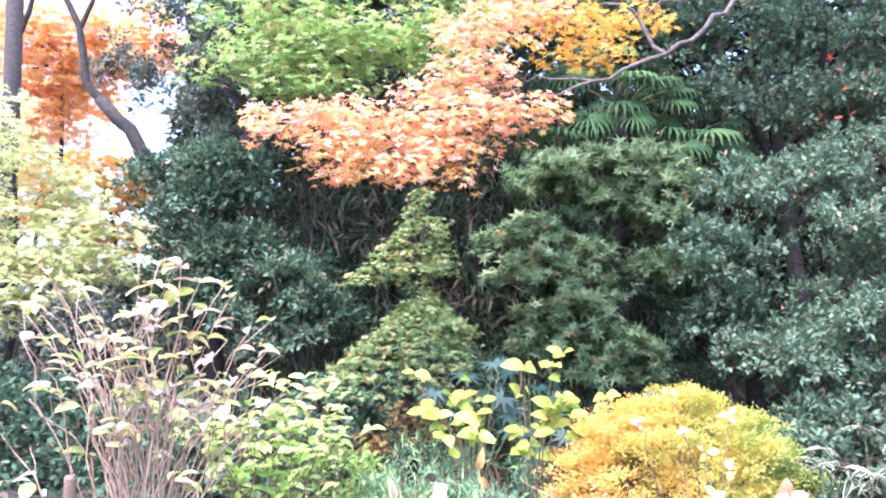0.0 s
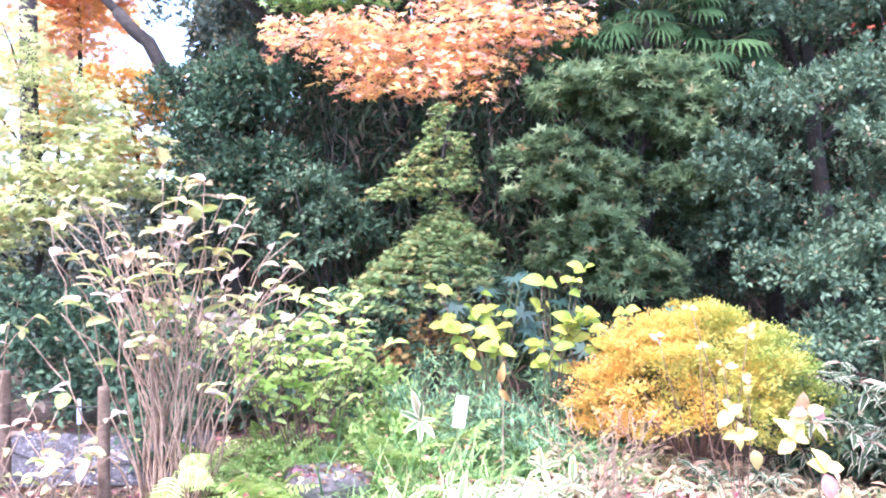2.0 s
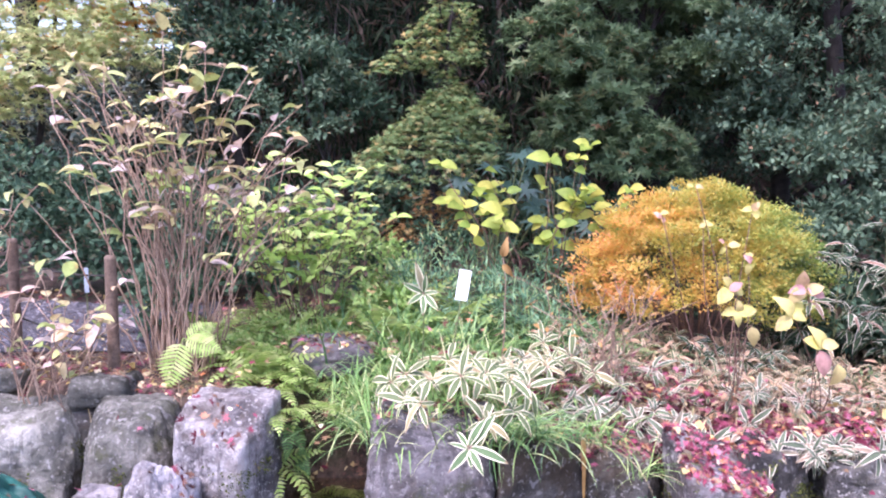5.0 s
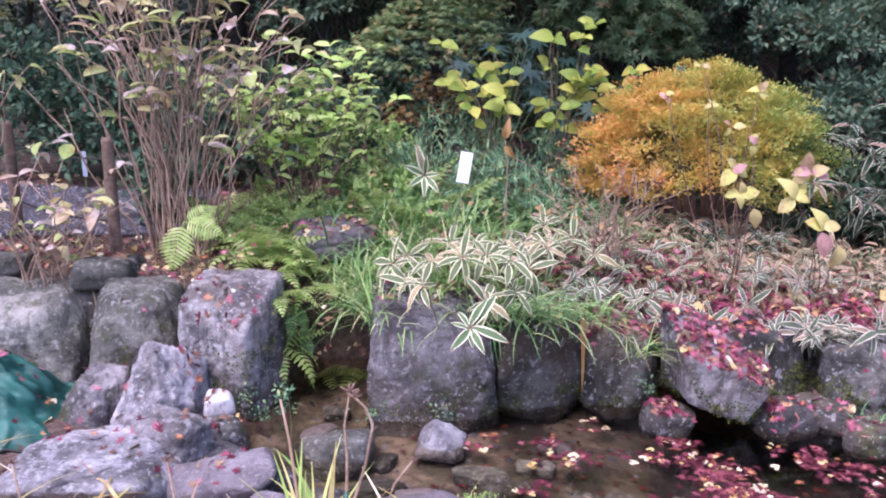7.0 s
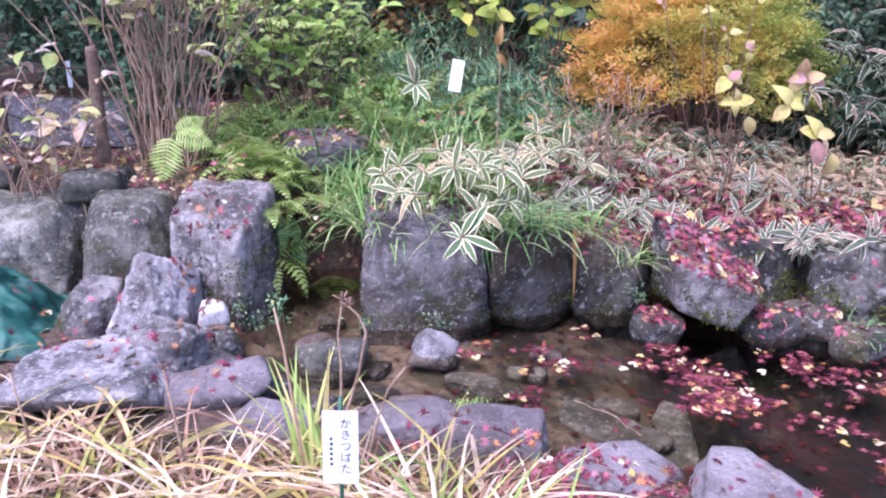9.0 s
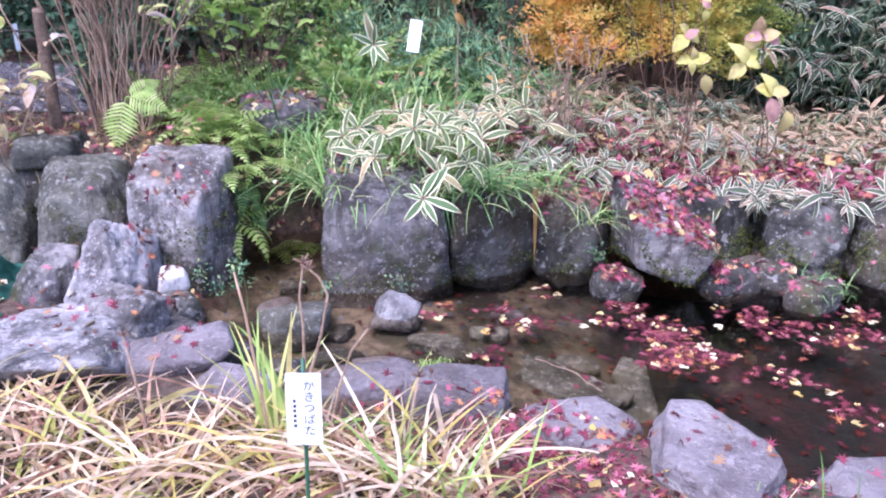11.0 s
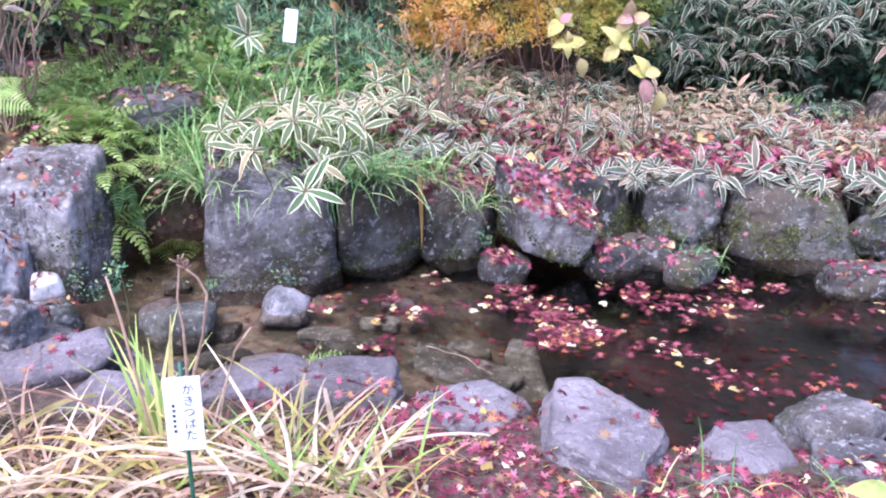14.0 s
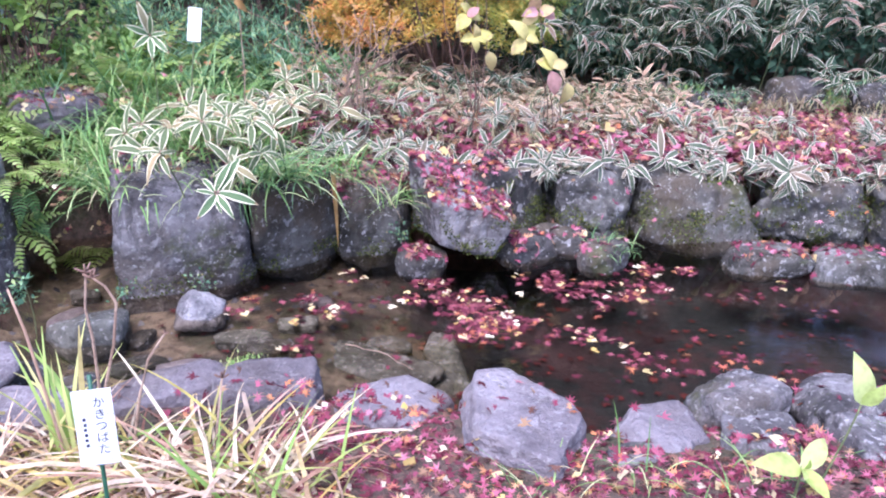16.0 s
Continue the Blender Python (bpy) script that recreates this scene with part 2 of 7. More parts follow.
MAPLE_GREEN = leaf_mat("maple_green", [(0.0, (0.24, 0.4, 0.12)), (0.6, (0.4, 0.56, 0.2)), (0.9, (0.55, 0.62, 0.26)), (1.0, (0.7, 0.42, 0.25))], share=0.4, spec=0.15)
MAPLE_PALE = leaf_mat("maple_pale", [(0.0, (0.42, 0.5, 0.2)), (0.6, (0.6, 0.64, 0.32)), (0.9, (0.74, 0.68, 0.36)), (1.0, (0.8, 0.6, 0.4))], share=0.55, spec=0.15)
MAPLE_FAR = leaf_mat("maple_far", [(0.0, (0.9, 0.45, 0.2)), (0.3, (0.93, 0.6, 0.22)), (0.6, (0.95, 0.76, 0.34)), (0.85, (0.93, 0.52, 0.36)), (1.0, (0.95, 0.66, 0.58))], share=0.5, spec=0.1)
MAPLE_RED = leaf_mat("maple_red", [(0.0, (0.5, 0.06, 0.05)), (1.0, (0.7, 0.16, 0.1))], share=0.45, spec=0.15)
WEEPING = leaf_mat("weeping_maple_leaf", [(0.0, (0.167, 0.270, 0.105)), (0.6, (0.255, 0.354, 0.147)), (0.85, (0.370, 0.385, 0.158)), (1.0, (0.484, 0.312, 0.126))], share=0.3, spec=0.15)
RUSSET = leaf_mat("russet_leaf", [(0.0, (0.28, 0.13, 0.06)), (0.6, (0.4, 0.24, 0.09)), (1.0, (0.48, 0.36, 0.15))], share=0.3)
HYDRANGEA = leaf_mat("hydrangea_leaf", [(0.0, (0.32, 0.41, 0.13)), (0.3, (0.5, 0.53, 0.22)), (0.5, (0.66, 0.58, 0.3)), (0.7, (0.6, 0.44, 0.32)), (0.85, (0.68, 0.56, 0.54)), (1.0, (0.58, 0.5, 0.48))], src="object", share=0.3, patch=0.6, patch_col=(0.4, 0.2, 0.08), scale=14.0)
LIME = leaf_mat("lime_leaf", [(0.0, (0.3, 0.47, 0.1)), (0.5, (0.46, 0.62, 0.17)), (1.0, (0.66, 0.73, 0.3))], src="object", share=0.3, patch=0.4, patch_col=(0.4, 0.42, 0.16), scale=18.0)
PALELIME = leaf_mat("pale_lime_leaf", [(0.0, (0.5, 0.62, 0.16)), (1.0, (0.66, 0.74, 0.3))], src="object", share=0.35, patch=0.4, patch_col=(0.5, 0.36, 0.16), scale=12.0)
YELLOWGREEN = leaf_mat("yellow_green_leaf", [(0.0, (0.22, 0.32, 0.06)), (0.6, (0.4, 0.47, 0.09)), (1.0, (0.58, 0.54, 0.12))], src="object", share=0.35, patch=0.35, patch_col=(0.35, 0.38, 0.08), scale=10.0)
YELLOWPINK = leaf_mat("yellow_pink_leaf", [(0.0, (0.6, 0.56, 0.16)), (0.5, (0.66, 0.58, 0.22)), (0.7, (0.66, 0.5, 0.24)), (0.85, (0.66, 0.38, 0.26)), (1.0, (0.58, 0.32, 0.32))], src="object", share=0.3, patch=0.6, patch_col=(0.66, 0.32, 0.3), scale=16.0)
FATSIA = leaf_mat("fatsia_leaf", [(0.0, (0.04, 0.09, 0.065)), (1.0, (0.085, 0.155, 0.115))], src="object", share=0.15, rough=0.35, spec=0.5)
HERB = leaf_mat("herb_leaf", [(0.0, (0.07, 0.15, 0.09)), (0.5, (0.15, 0.29, 0.16)), (0.8, (0.28, 0.43, 0.22)), (0.95, (0.33, 0.4, 0.15)), (1.0, (0.4, 0.17, 0.1))], share=0.25)
FERN = leaf_mat("fern_leaf", [(0.0, (0.32, 0.48, 0.12)), (0.6, (0.48, 0.64, 0.2)), (1.0, (0.62, 0.68, 0.3))], share=0.42)
FERN_DARK = leaf_mat("fern_dark", [(0.0, (0.08, 0.17, 0.06)), (1.0, (0.22, 0.36, 0.12))], share=0.3)
GRASS = leaf_mat("grass_blade", [(0.0, (0.1, 0.21, 0.07)), (0.4, (0.24, 0.42, 0.12)), (0.7, (0.46, 0.6, 0.22)), (0.88, (0.66, 0.68, 0.36)), (1.0, (0.58, 0.44, 0.28))], share=0.25)
STRAW = leaf_mat("straw_blade", [(0.0, (0.24, 0.11, 0.08)), (0.15, (0.48, 0.29, 0.2)), (0.35, (0.72, 0.52, 0.38)), (0.55, (0.82, 0.7, 0.53)), (0.7, (0.76, 0.57, 0.34)), (0.82, (0.64, 0.48, 0.15)), (0.9, (0.42, 0.46, 0.12)), (1.0, (0.56, 0.33, 0.24))], src="object", share=0.25, scale=9.0)
IRISGREEN = leaf_mat("iris_green", [(0.0, (0.26, 0.42, 0.1)), (0.6, (0.46, 0.56, 0.16)), (1.0, (0.7, 0.62, 0.26))], src="object", share=0.3, scale=5.0)
DRYGRASS = leaf_mat("dry_grass", [(0.0, (0.24, 0.17, 0.1)), (0.6, (0.42, 0.33, 0.2)), (1.0, (0.3, 0.34, 0.13))], share=0.25)
LITTER = leaf_mat("fallen_maple_leaf", [(0.0, (0.11, 0.022, 0.035)), (0.35, (0.24, 0.042, 0.075)), (0.65, (0.42, 0.11, 0.17)), (0.86, (0.54, 0.22, 0.28)), (0.93, (0.58, 0.2, 0.08)), (1.0, (0.62, 0.38, 0.2))], share=0.1, rough=0.55)
LITTER_WET = leaf_mat("floating_maple_leaf", [(0.0, (0.045, 0.012, 0.018)), (0.4, (0.12, 0.024, 0.035)), (0.7, (0.22, 0.05, 0.07)), (0.88, (0.34, 0.11, 0.13)), (0.95, (0.4, 0.12, 0.06)), (1.0, (0.5, 0.24, 0.1))], share=0.05, rough=0.5, spec=0.15)
# sunken leaves, their red darkened in colour for the water's dimming
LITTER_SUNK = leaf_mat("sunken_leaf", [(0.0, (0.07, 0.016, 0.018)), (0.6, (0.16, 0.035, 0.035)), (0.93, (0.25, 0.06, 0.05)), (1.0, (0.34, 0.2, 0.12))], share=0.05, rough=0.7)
LITTER_YELLOW = leaf_mat("fallen_yellow_leaf", [(0.0, (0.6, 0.42, 0.12)), (0.5, (0.72, 0.58, 0.3)), (1.0, (0.78, 0.68, 0.52))], share=0.15, rough=0.5)
LITTER_BROWN = leaf_mat("fallen_brown_leaf", [(0.0, (0.13, 0.06, 0.045)), (0.6, (0.28, 0.15, 0.1)), (1.0, (0.42, 0.26, 0.15))], share=0.1, rough=0.6)
SASA = sasa_mat("sasa_striped", (0.11, 0.15, 0.07), (0.87, 0.79, 0.55), (0.52, 0.37, 0.2), 0.4, "object", 0.66)
SASA_FRESH = sasa_mat("sasa_fresh", (0.105, 0.175, 0.08), (0.87, 0.81, 0.58), (0.46, 0.34, 0.22), 0.05, "object", 0.6)
MOSS = leaf_mat("moss", [(0.0, (0.04, 0.05, 0.015)), (0.6, (0.1, 0.12, 0.03)), (0.9, (0.2, 0.22, 0.06)), (1.0, (0.2, 0.13, 0.06))], share=0.15, rough=0.8, spec=0.1)
SASA_PURPLE = sasa_mat("sasa_faded", (0.095, 0.125, 0.08), (0.74, 0.66, 0.52), (0.36, 0.24, 0.17), 0.45, "object", 0.64)
SASA_DARK = sasa_mat("sasa_dark", (0.028, 0.055, 0.028), (0.62, 0.57, 0.45), (0.36, 0.2, 0.15), 0.14, "island", .7)
SASA_BACK = sasa_mat("sasa_back", (0.11, 0.13, 0.07), (0.72, 0.55, 0.38), (0.62, 0.36, 0.24), 0.7, "island", 0.64)
LIMEHERB = leaf_mat("lime_herb", [(0.0, (0.17, 0.3, 0.08)), (0.6, (0.34, 0.5, 0.15)), (0.9, (0.5, 0.6, 0.24)), (1.0, (0.45, 0.27, 0.15))], share=0.3)
SEDGE_BLUE = leaf_mat("sedge_blue", [(0.0, (0.09, 0.19, 0.08)), (0.6, (0.22, 0.38, 0.15)), (1.0, (0.44, 0.56, 0.22))], share=0.25)


def azalea_mat():
    m, nt, b = nodes_of("azalea_leaf")
    sep = nt.nodes.new("ShaderNodeSeparateXYZ")
    nt.links.new(coords(nt), sep.inputs[0])
    n = noise_node(nt, 4.5, 3, 0.6, coords(nt))
    side = calc(nt, "ADD", calc(nt, "ADD", calc(nt, "MULTIPLY", sep.outputs[0], 0.24), calc(nt, "MULTIPLY", sep.outputs[2], 0.05)), calc(nt, "ADD", calc(nt, "MULTIPLY", n, 0.95), 0.05))
    rnd = rand_of(nt, "island")
    warm = ramp_node(nt, [(0.16, (0.78, 0.27, 0.14)), (0.3, (0.72, 0.38, 0.1)), (0.44, (0.62, 0.43, 0.09)), (0.6, (0.5, 0.44, 0.09)), (0.74, (0.3, 0.37, 0.08)), (0.9, (0.16, 0.26, 0.06))], calc(nt, "ADD", side, calc(nt, "MULTIPLY", calc(nt, "SUBTRACT", rnd, 0.5), 0.24)))
    nt.links.new(warm, b.inputs["Base Color"])
    b.inputs["Roughness"].default_value = 0.5
    add_translucent(nt, b, warm, 0.4)
    return m


AZALEA = azalea_mat()


def soil_mat():
    m, nt, b = nodes_of("soil")
    v = coords(nt)
    n1, n2, n3 = noise_node(nt, 1.3, 5, 0.6, v), noise_node(nt, 16.0, 6, 0.7, v), noise_node(nt, 70.0, 3, 0.6, v)
    col = mix_col(nt, (0.055, 0.036, 0.027), (0.14, 0.095, 0.07), step_node(nt, n2, 0.38, 0.65))
    col = mix_col(nt, col, (0.22, 0.1, 0.085), calc(nt, "MULTIPLY", step_node(nt, n3, 0.55, 0.66), 0.6))
    col = mix_col(nt, col, (0.06, 0.07, 0.028), calc(nt, "MULTIPLY", step_node(nt, n1, 0.5, 0.62), 0.6))
    nt.links.new(col, b.inputs["Base Color"])
    b.inputs["Roughness"].default_value = 0.85
    bump_node(nt, b, calc(nt, "ADD", n2, n3), 0.8, 0.02)
    return m


SOIL = soil_mat()


def water_mat():
    """Clear brownish water over a dark bed: see-through, with Fresnel gloss."""
    m, nt, b = nodes_of("water")
    nt.nodes.remove(b)
    tr, gl = nt.nodes.new("ShaderNodeBsdfTransparent"), nt.nodes.new("ShaderNodeBsdfGlossy")
    tr.inputs["Color"].default_value = (0.84, 0.79, 0.72, 1)
    gl.inputs["Roughness"].default_value = 0.04
    fr = nt.nodes.new("ShaderNodeFresnel")
    fr.inputs["IOR"].default_value = 1.42
    bp = nt.nodes.new("ShaderNodeBump")
    bp.inputs["Strength"].default_value, bp.inputs["Distance"].default_value = 0.12, 0.01
    nt.links.new(noise_node(nt, 9.0, 3, 0.55, coords(nt)), bp.inputs["Height"])
    nt.links.new(bp.outputs[0], gl.inputs["Normal"])
    mx = nt.nodes.new("ShaderNodeMixShader")
    nt.links.new(fr.outputs[0], mx.inputs[0])
    nt.links.new(tr.outputs[0], mx.inputs[1])
    nt.links.new(gl.outputs[0], mx.inputs[2])
    nt.links.new(mx.outputs[0], nt.nodes["Material Output"].inputs["Surface"])
    return m


WATER = water_mat()


def net_mat():
    m, nt, b = nodes_of("green_net")
    v = coords(nt)
    w = nt.nodes.new("ShaderNodeTexBrick")
    w.inputs["Scale"].default_value, w.inputs["Mortar Size"].default_value = 60.0, 0.03
    nt.links.new(coords(nt, "UV"), w.inputs["Vector"])
    col = mix_col(nt, (0.01, 0.07, 0.055), (0.02, 0.13, 0.1), step_node(nt, noise_node(nt, 6.0, 4, 0.6, v), 0.4, 0.65))
    nt.links.new(col, b.inputs["Base Color"])
    b.inputs["Roughness"].default_value = 0.5
    bump_node(nt, b, w.outputs["Fac"], 0.4, 0.003)
    return m


NET = net_mat()

# ---- building helpers ----
def mesh_of(name, verts, faces, uvs=None, smooth=False):
    """A mesh of triangles or quads from arrays."""
    verts, faces = np.asarray(verts, float).reshape(-1, 3), np.asarray(faces, int)
    k = faces.shape[1]
    me = bpy.data.meshes.new(name)
    me.vertices.add(len(verts))
    me.vertices.foreach_set("co", verts.ravel())
    me.loops.add(faces.size)
    me.loops.foreach_set("vertex_index", faces.ravel())
    me.polygons.add(len(faces))
    me.polygons.foreach_set("loop_start", np.arange(0, faces.size, k))
    if smooth:
        me.polygons.foreach_set("use_smooth", np.ones(len(faces), bool))
    if uvs is not None:
        layer = me.uv_layers.new(name="UVMap")
        layer.data.foreach_set("uv", np.asarray(uvs, float)[faces.ravel()].ravel())
    me.update(calc_edges=True)
    me.validate()
    return me


def joined(parts_list):
    """Stacks (verts, faces) pairs."""
    vs, fs, n = [], [], 0
    for v, f in parts_list:
        vs.append(np.asarray(v, float).reshape(-1, 3))
        fs.append(np.asarray(f, int) + n)
        n += len(vs[-1])
    return np.concatenate(vs), np.concatenate(fs)


def thing(name, at, label, category, group="", kind="", turn=0.0):
    ob = new(name)
    ob.empty_display_size = 0.1
    ob.matrix_basis = pose(*at, 0, 0, turn)
    return tagged(ob, label, category, group, kind)


def part(name, me, material, parent, label="", m=None):
    """One mesh object under a thing or a part."""
    if isinstance(me, bmesh.types.BMesh):
        data = bpy.data.meshes.new(name)
        me.to_mesh(data)
        me.free()
        me = data
    if material and not me.materials:
        me.materials.append(material)
    ob = new(name, me)
    ob.parent = parent
    if m is not None:
        ob.matrix_basis = m
    if label:
        ob["label"] = label
    return ob


def solo(name, me, material, at, label, category, group="", kind="", turn=0.0):
    if material and not me.materials:
        me.materials.append(material)
    ob = new(name, me)
    ob.matrix_basis = pose(*at, 0, 0, turn)
    return tagged(ob, label, category, group, kind)


def unit(v):
    return v / np.maximum(np.linalg.norm(v, axis=-1, keepdims=True), 1e-9)


def bases(along, up):
    """Matrices whose y runs along and whose z is near up."""
    y = unit(along)
    x = unit(np.cross(y, up))
    z = np.cross(x, y)
    return np.stack([x, y, z], axis=-1)


# leaf outlines, one long, growing from the origin along y
OVAL = (np.array([(0, 0, 0), (-.26, .4, .05), (.26, .4, .05), (0, 1, -.06), (0, .45, -.02)]), np.array([(0, 4, 1), (0, 2, 4), (1, 4, 3), (4, 2, 3)]))
SLIM = (np.array([(0, 0, 0), (-.07, .35, .02), (.07, .35, .02), (0, 1, -.15)]), np.array([(0, 2, 1), (1, 2, 3)]))
TINY = (np.array([(0, 0, 0), (-.3, .5, .06), (.3, .5, .06), (0, 1, -.03)]), np.array([(0, 2, 1), (1, 2, 3)]))


def star(lobes, inner, spread=2.5):
    """A lobed leaf as a fan round its stalk."""
    v = [(0, 0, 0)]
    n = 2 * lobes + 1
    for i in range(n):
        a = -spread + 2 * spread * i / (n - 1)
        r = (0.62 + 0.38 * math.cos(a / spread * 1.3)) if i % 2 else inner
        v.append((r * math.sin(a), r * math.cos(a), -0.06 if i % 2 else 0.02))
    return np.array(v), np.array([(0, i + 1, i) for i in range(1, n)])


MAPLE = star(5, 0.3)
MAPLE7 = star(7, 0.34)


def cloud(shape, at, along, up, size):
    """Many leaves as arrays: shape at each place, turned and scaled."""
    v, f = shape
    m = bases(along, up)
    n = len(at)
    w = np.einsum("nij,kj->nki", m * size[:, None, None], v) + at[:, None, :]
    return w.reshape(-1, 3), (f[None] + (np.arange(n) * len(v))[:, None, None]).reshape(-1, f.shape[1])


def tube(points, r0, r1, sides=6):
    """A tapering round stem along points."""
    p = np.asarray(points, float)
    n = len(p)
    d = unit(np.gradient(p, axis=0))
    ref = np.where(np.abs(d[:, 2:3]) > 0.9, np.array([[1.0, 0, 0]]), np.array([[0, 0, 1.0]]))
    x = unit(np.cross(d, ref))
    y = np.cross(d, x)
    r = np.linspace(r0, r1, n)[:, None, None]
    a = np.linspace(0, 2 * np.pi, sides, endpoint=False)
    ring = p[:, None] + r * (x[:, None] * np.cos(a)[None, :, None] + y[:, None] * np.sin(a)[None, :, None])
    v = ring.reshape(-1, 3)
    f = []
    for i in range(n - 1):
        for j in range(sides):
            k = (j + 1) % sides
            a0, b0 = i * sides + j, i * sides + k
            f += [(a0, b0, b0 + sides), (a0, b0 + sides, a0 + sides)]
    top = (n - 1) * sides
    f += [(top, top + j, top + j + 1) for j in range(1, sides - 1)]
    return v, np.array(f)


def bent(rng, a, b, bow, n=8, wob=0.0):
    """A bowed line from a to b."""
    a, b = np.asarray(a, float), np.asarray(b, float)
    t = np.linspace(0, 1, n)[:, None]
    p = a + (b - a) * t + np.asarray(bow, float) * 4 * t * (1 - t)
    if wob:
        w = rng.normal(0, wob, (n, 3))
        w[0] = w[-1] = 0
        p = p + w
    return p


def stem_mesh(name, lines):
    v, f = joined([tube(*ln) for ln in lines])
    return mesh_of(name, v, f, smooth=True)


def rand_dirs(rng, n):
    return unit(rng.normal(size=(n, 3)))


def sprays(rng, blobs, twigs, per, size, shape=OVAL, reach=0.12, droop=0.0):
    """Leaves in small sprays over the skins of uneven lumps (x, y, z, rx, ry, rz)."""
    bl = np.array(blobs, float)
    area = bl[:, 3] * bl[:, 5] + bl[:, 3] * bl[:, 4]
    pick = rng.choice(len(bl), twigs, p=area / area.sum())
    d = rand_dirs(rng, twigs)
    d[:, 2] = np.where(d[:, 2] < -0.5, -d[:, 2], d[:, 2])
    lump = 1 + 0.22 * np.sin(d[:, 0] * 5 + pick) * np.sin(d[:, 2] * 6 + 2 * pick)
    rad = rng.uniform(0.62, 1.06, twigs) ** 0.7 * lump
    c = bl[pick, :3] + d * bl[pick, 3:] * rad[:, None]
    out = unit(d / bl[pick, 3:] + np.array([0, 0, 0.25]))
    c, out = np.repeat(c, per, 0), np.repeat(out, per, 0)
    n = len(c)
    side = rand_dirs(rng, n)
    along = unit(out * 0.6 + side * 0.9 + np.array([0, 0, -droop]))
    at = c + out * rng.uniform(-reach, reach, (n, 1)) + side * reach * 0.25
    up = unit(out * 0.5 + np.array([0, 0, 0.9]) + rng.normal(0, 0.35, (n, 3)))
    return cloud(shape, at, along, up, size * rng.uniform(0.65, 1.25, n))


def clumps(rng, blobs, k, r):
    """Small lumps set over the skins of large ones, so that a crown breaks up into tufts with gaps."""
    out = []
    for x, y, z, rx, ry, rz in blobs:
        for d in rand_dirs(rng, int(k * max(1.0, rx * rz * 2))):
            d[2] = abs(d[2]) if d[2] < -0.4 else d[2]
            s = r * rng.uniform(0.7, 1.3)
            out.append((x + d[0] * rx * 0.9, y + d[1] * ry * 0.9, z + d[2] * rz * 0.9, s, s * 0.9, s * 0.62))
    return out


def pads(rng, lumps, per_area, size, shape=MAPLE, droop=0.35, edge=0.25):
    """Flat layered sprays of leaves (x, y, z, rx, ry, rz): uneven discs, leaves lying out and a little down."""
    vs = []
    for (x, y, z, rx, ry, rz) in lumps:
        n = int(per_area * rx * ry * 3.14)
        a = rng.uniform(0, 2 * np.pi, n)
        ph = rng.uniform(0, 6)
        rim = 1 + edge * np.sin(3 * a + ph) + 0.6 * edge * np.sin(7 * a + 2 * ph)
        r = np.sqrt(rng.uniform(0, 1, n)) * rim
        tiers = rng.integers(0, 3, n) - 1
        zz = tiers * rz * 0.7 + rng.normal(0, rz * 0.16, n) - 0.35 * rz * r ** 2
        gap = np.sin(r * 6 + a * 4 + tiers * 2.0) > -0.75
        at = np.stack([x + rx * r * np.cos(a), y + ry * r * np.sin(a), z + zz], 1)[gap]
        k = len(at)
        aa = a[gap] + rng.normal(0, 0.9, k)
        along = np.stack([np.cos(aa), np.sin(aa), -droop + rng.normal(0, 0.3, k)], 1)
        up = np.array([0, 0, 1.0]) + rng.normal(0, 0.35, (k, 3))
        vs.append(cloud(shape, at, along, up, size * rng.uniform(0.7, 1.2, k)))
    return joined(vs)


def leaf_arrays(length, width, rows=6, curl=0.25, fold=0.12, blunt=0.6):
    """One large leaf with a fold along its middle and a drooping tip; grows along y."""
    v, uv, f = [], [], []
    for i in range(rows + 1):
        t = i / rows
        w = width * 0.5 * (math.sin(math.pi * min(1.0, t ** blunt)) ** 0.8 if 0 < t < 1 else 0.03)
        z = 0.12 * length * math.sin(t * 2.2) - curl * length * t * t
        y = length * t * (1 - 0.18 * curl * t)
        for u in (-1, 0, 1):
            v.append((u * w, y, z + abs(u) * fold * w * 2))
            uv.append(((u + 1) / 2, t))
    for i in range(rows):
        for j in (0, 1):
            a = 3 * i + j
            f.append((a, a + 1, a + 4, a + 3))
    return np.array(v), np.array(f), np.array(uv)


def leaf_mesh(name, *args):
    v, f, uv = leaf_arrays(*args)
    return mesh_of(name, v, f, uv, smooth=True)


def blade_mesh(name, length, width, rise, arch, rows=7, twist=0.0):
    """A grass blade that rises, arches over along y and tapers."""
    v, uv, f = [], [], []
    y = z = 0.0
    for i in range(rows + 1):
        t = i / rows
        ang = rise - arch * t
        if i:
            y += length / rows * math.cos(ang)
            z += length / rows * math.sin(ang)
        w = width * 0.5 * (1 - 0.9 * t ** 2.2)
        c, s = math.cos(twist * t), math.sin(twist * t)
        for u in (-1, 1):
            v.append((u * w * c, y, z + u * w * s))
            uv.append(((u + 1) / 2, t))
    for i in range(rows):
        a = 2 * i
        f.append((a, a + 1, a + 3, a + 2))
    return mesh_of(name, v, f, uv, smooth=True)


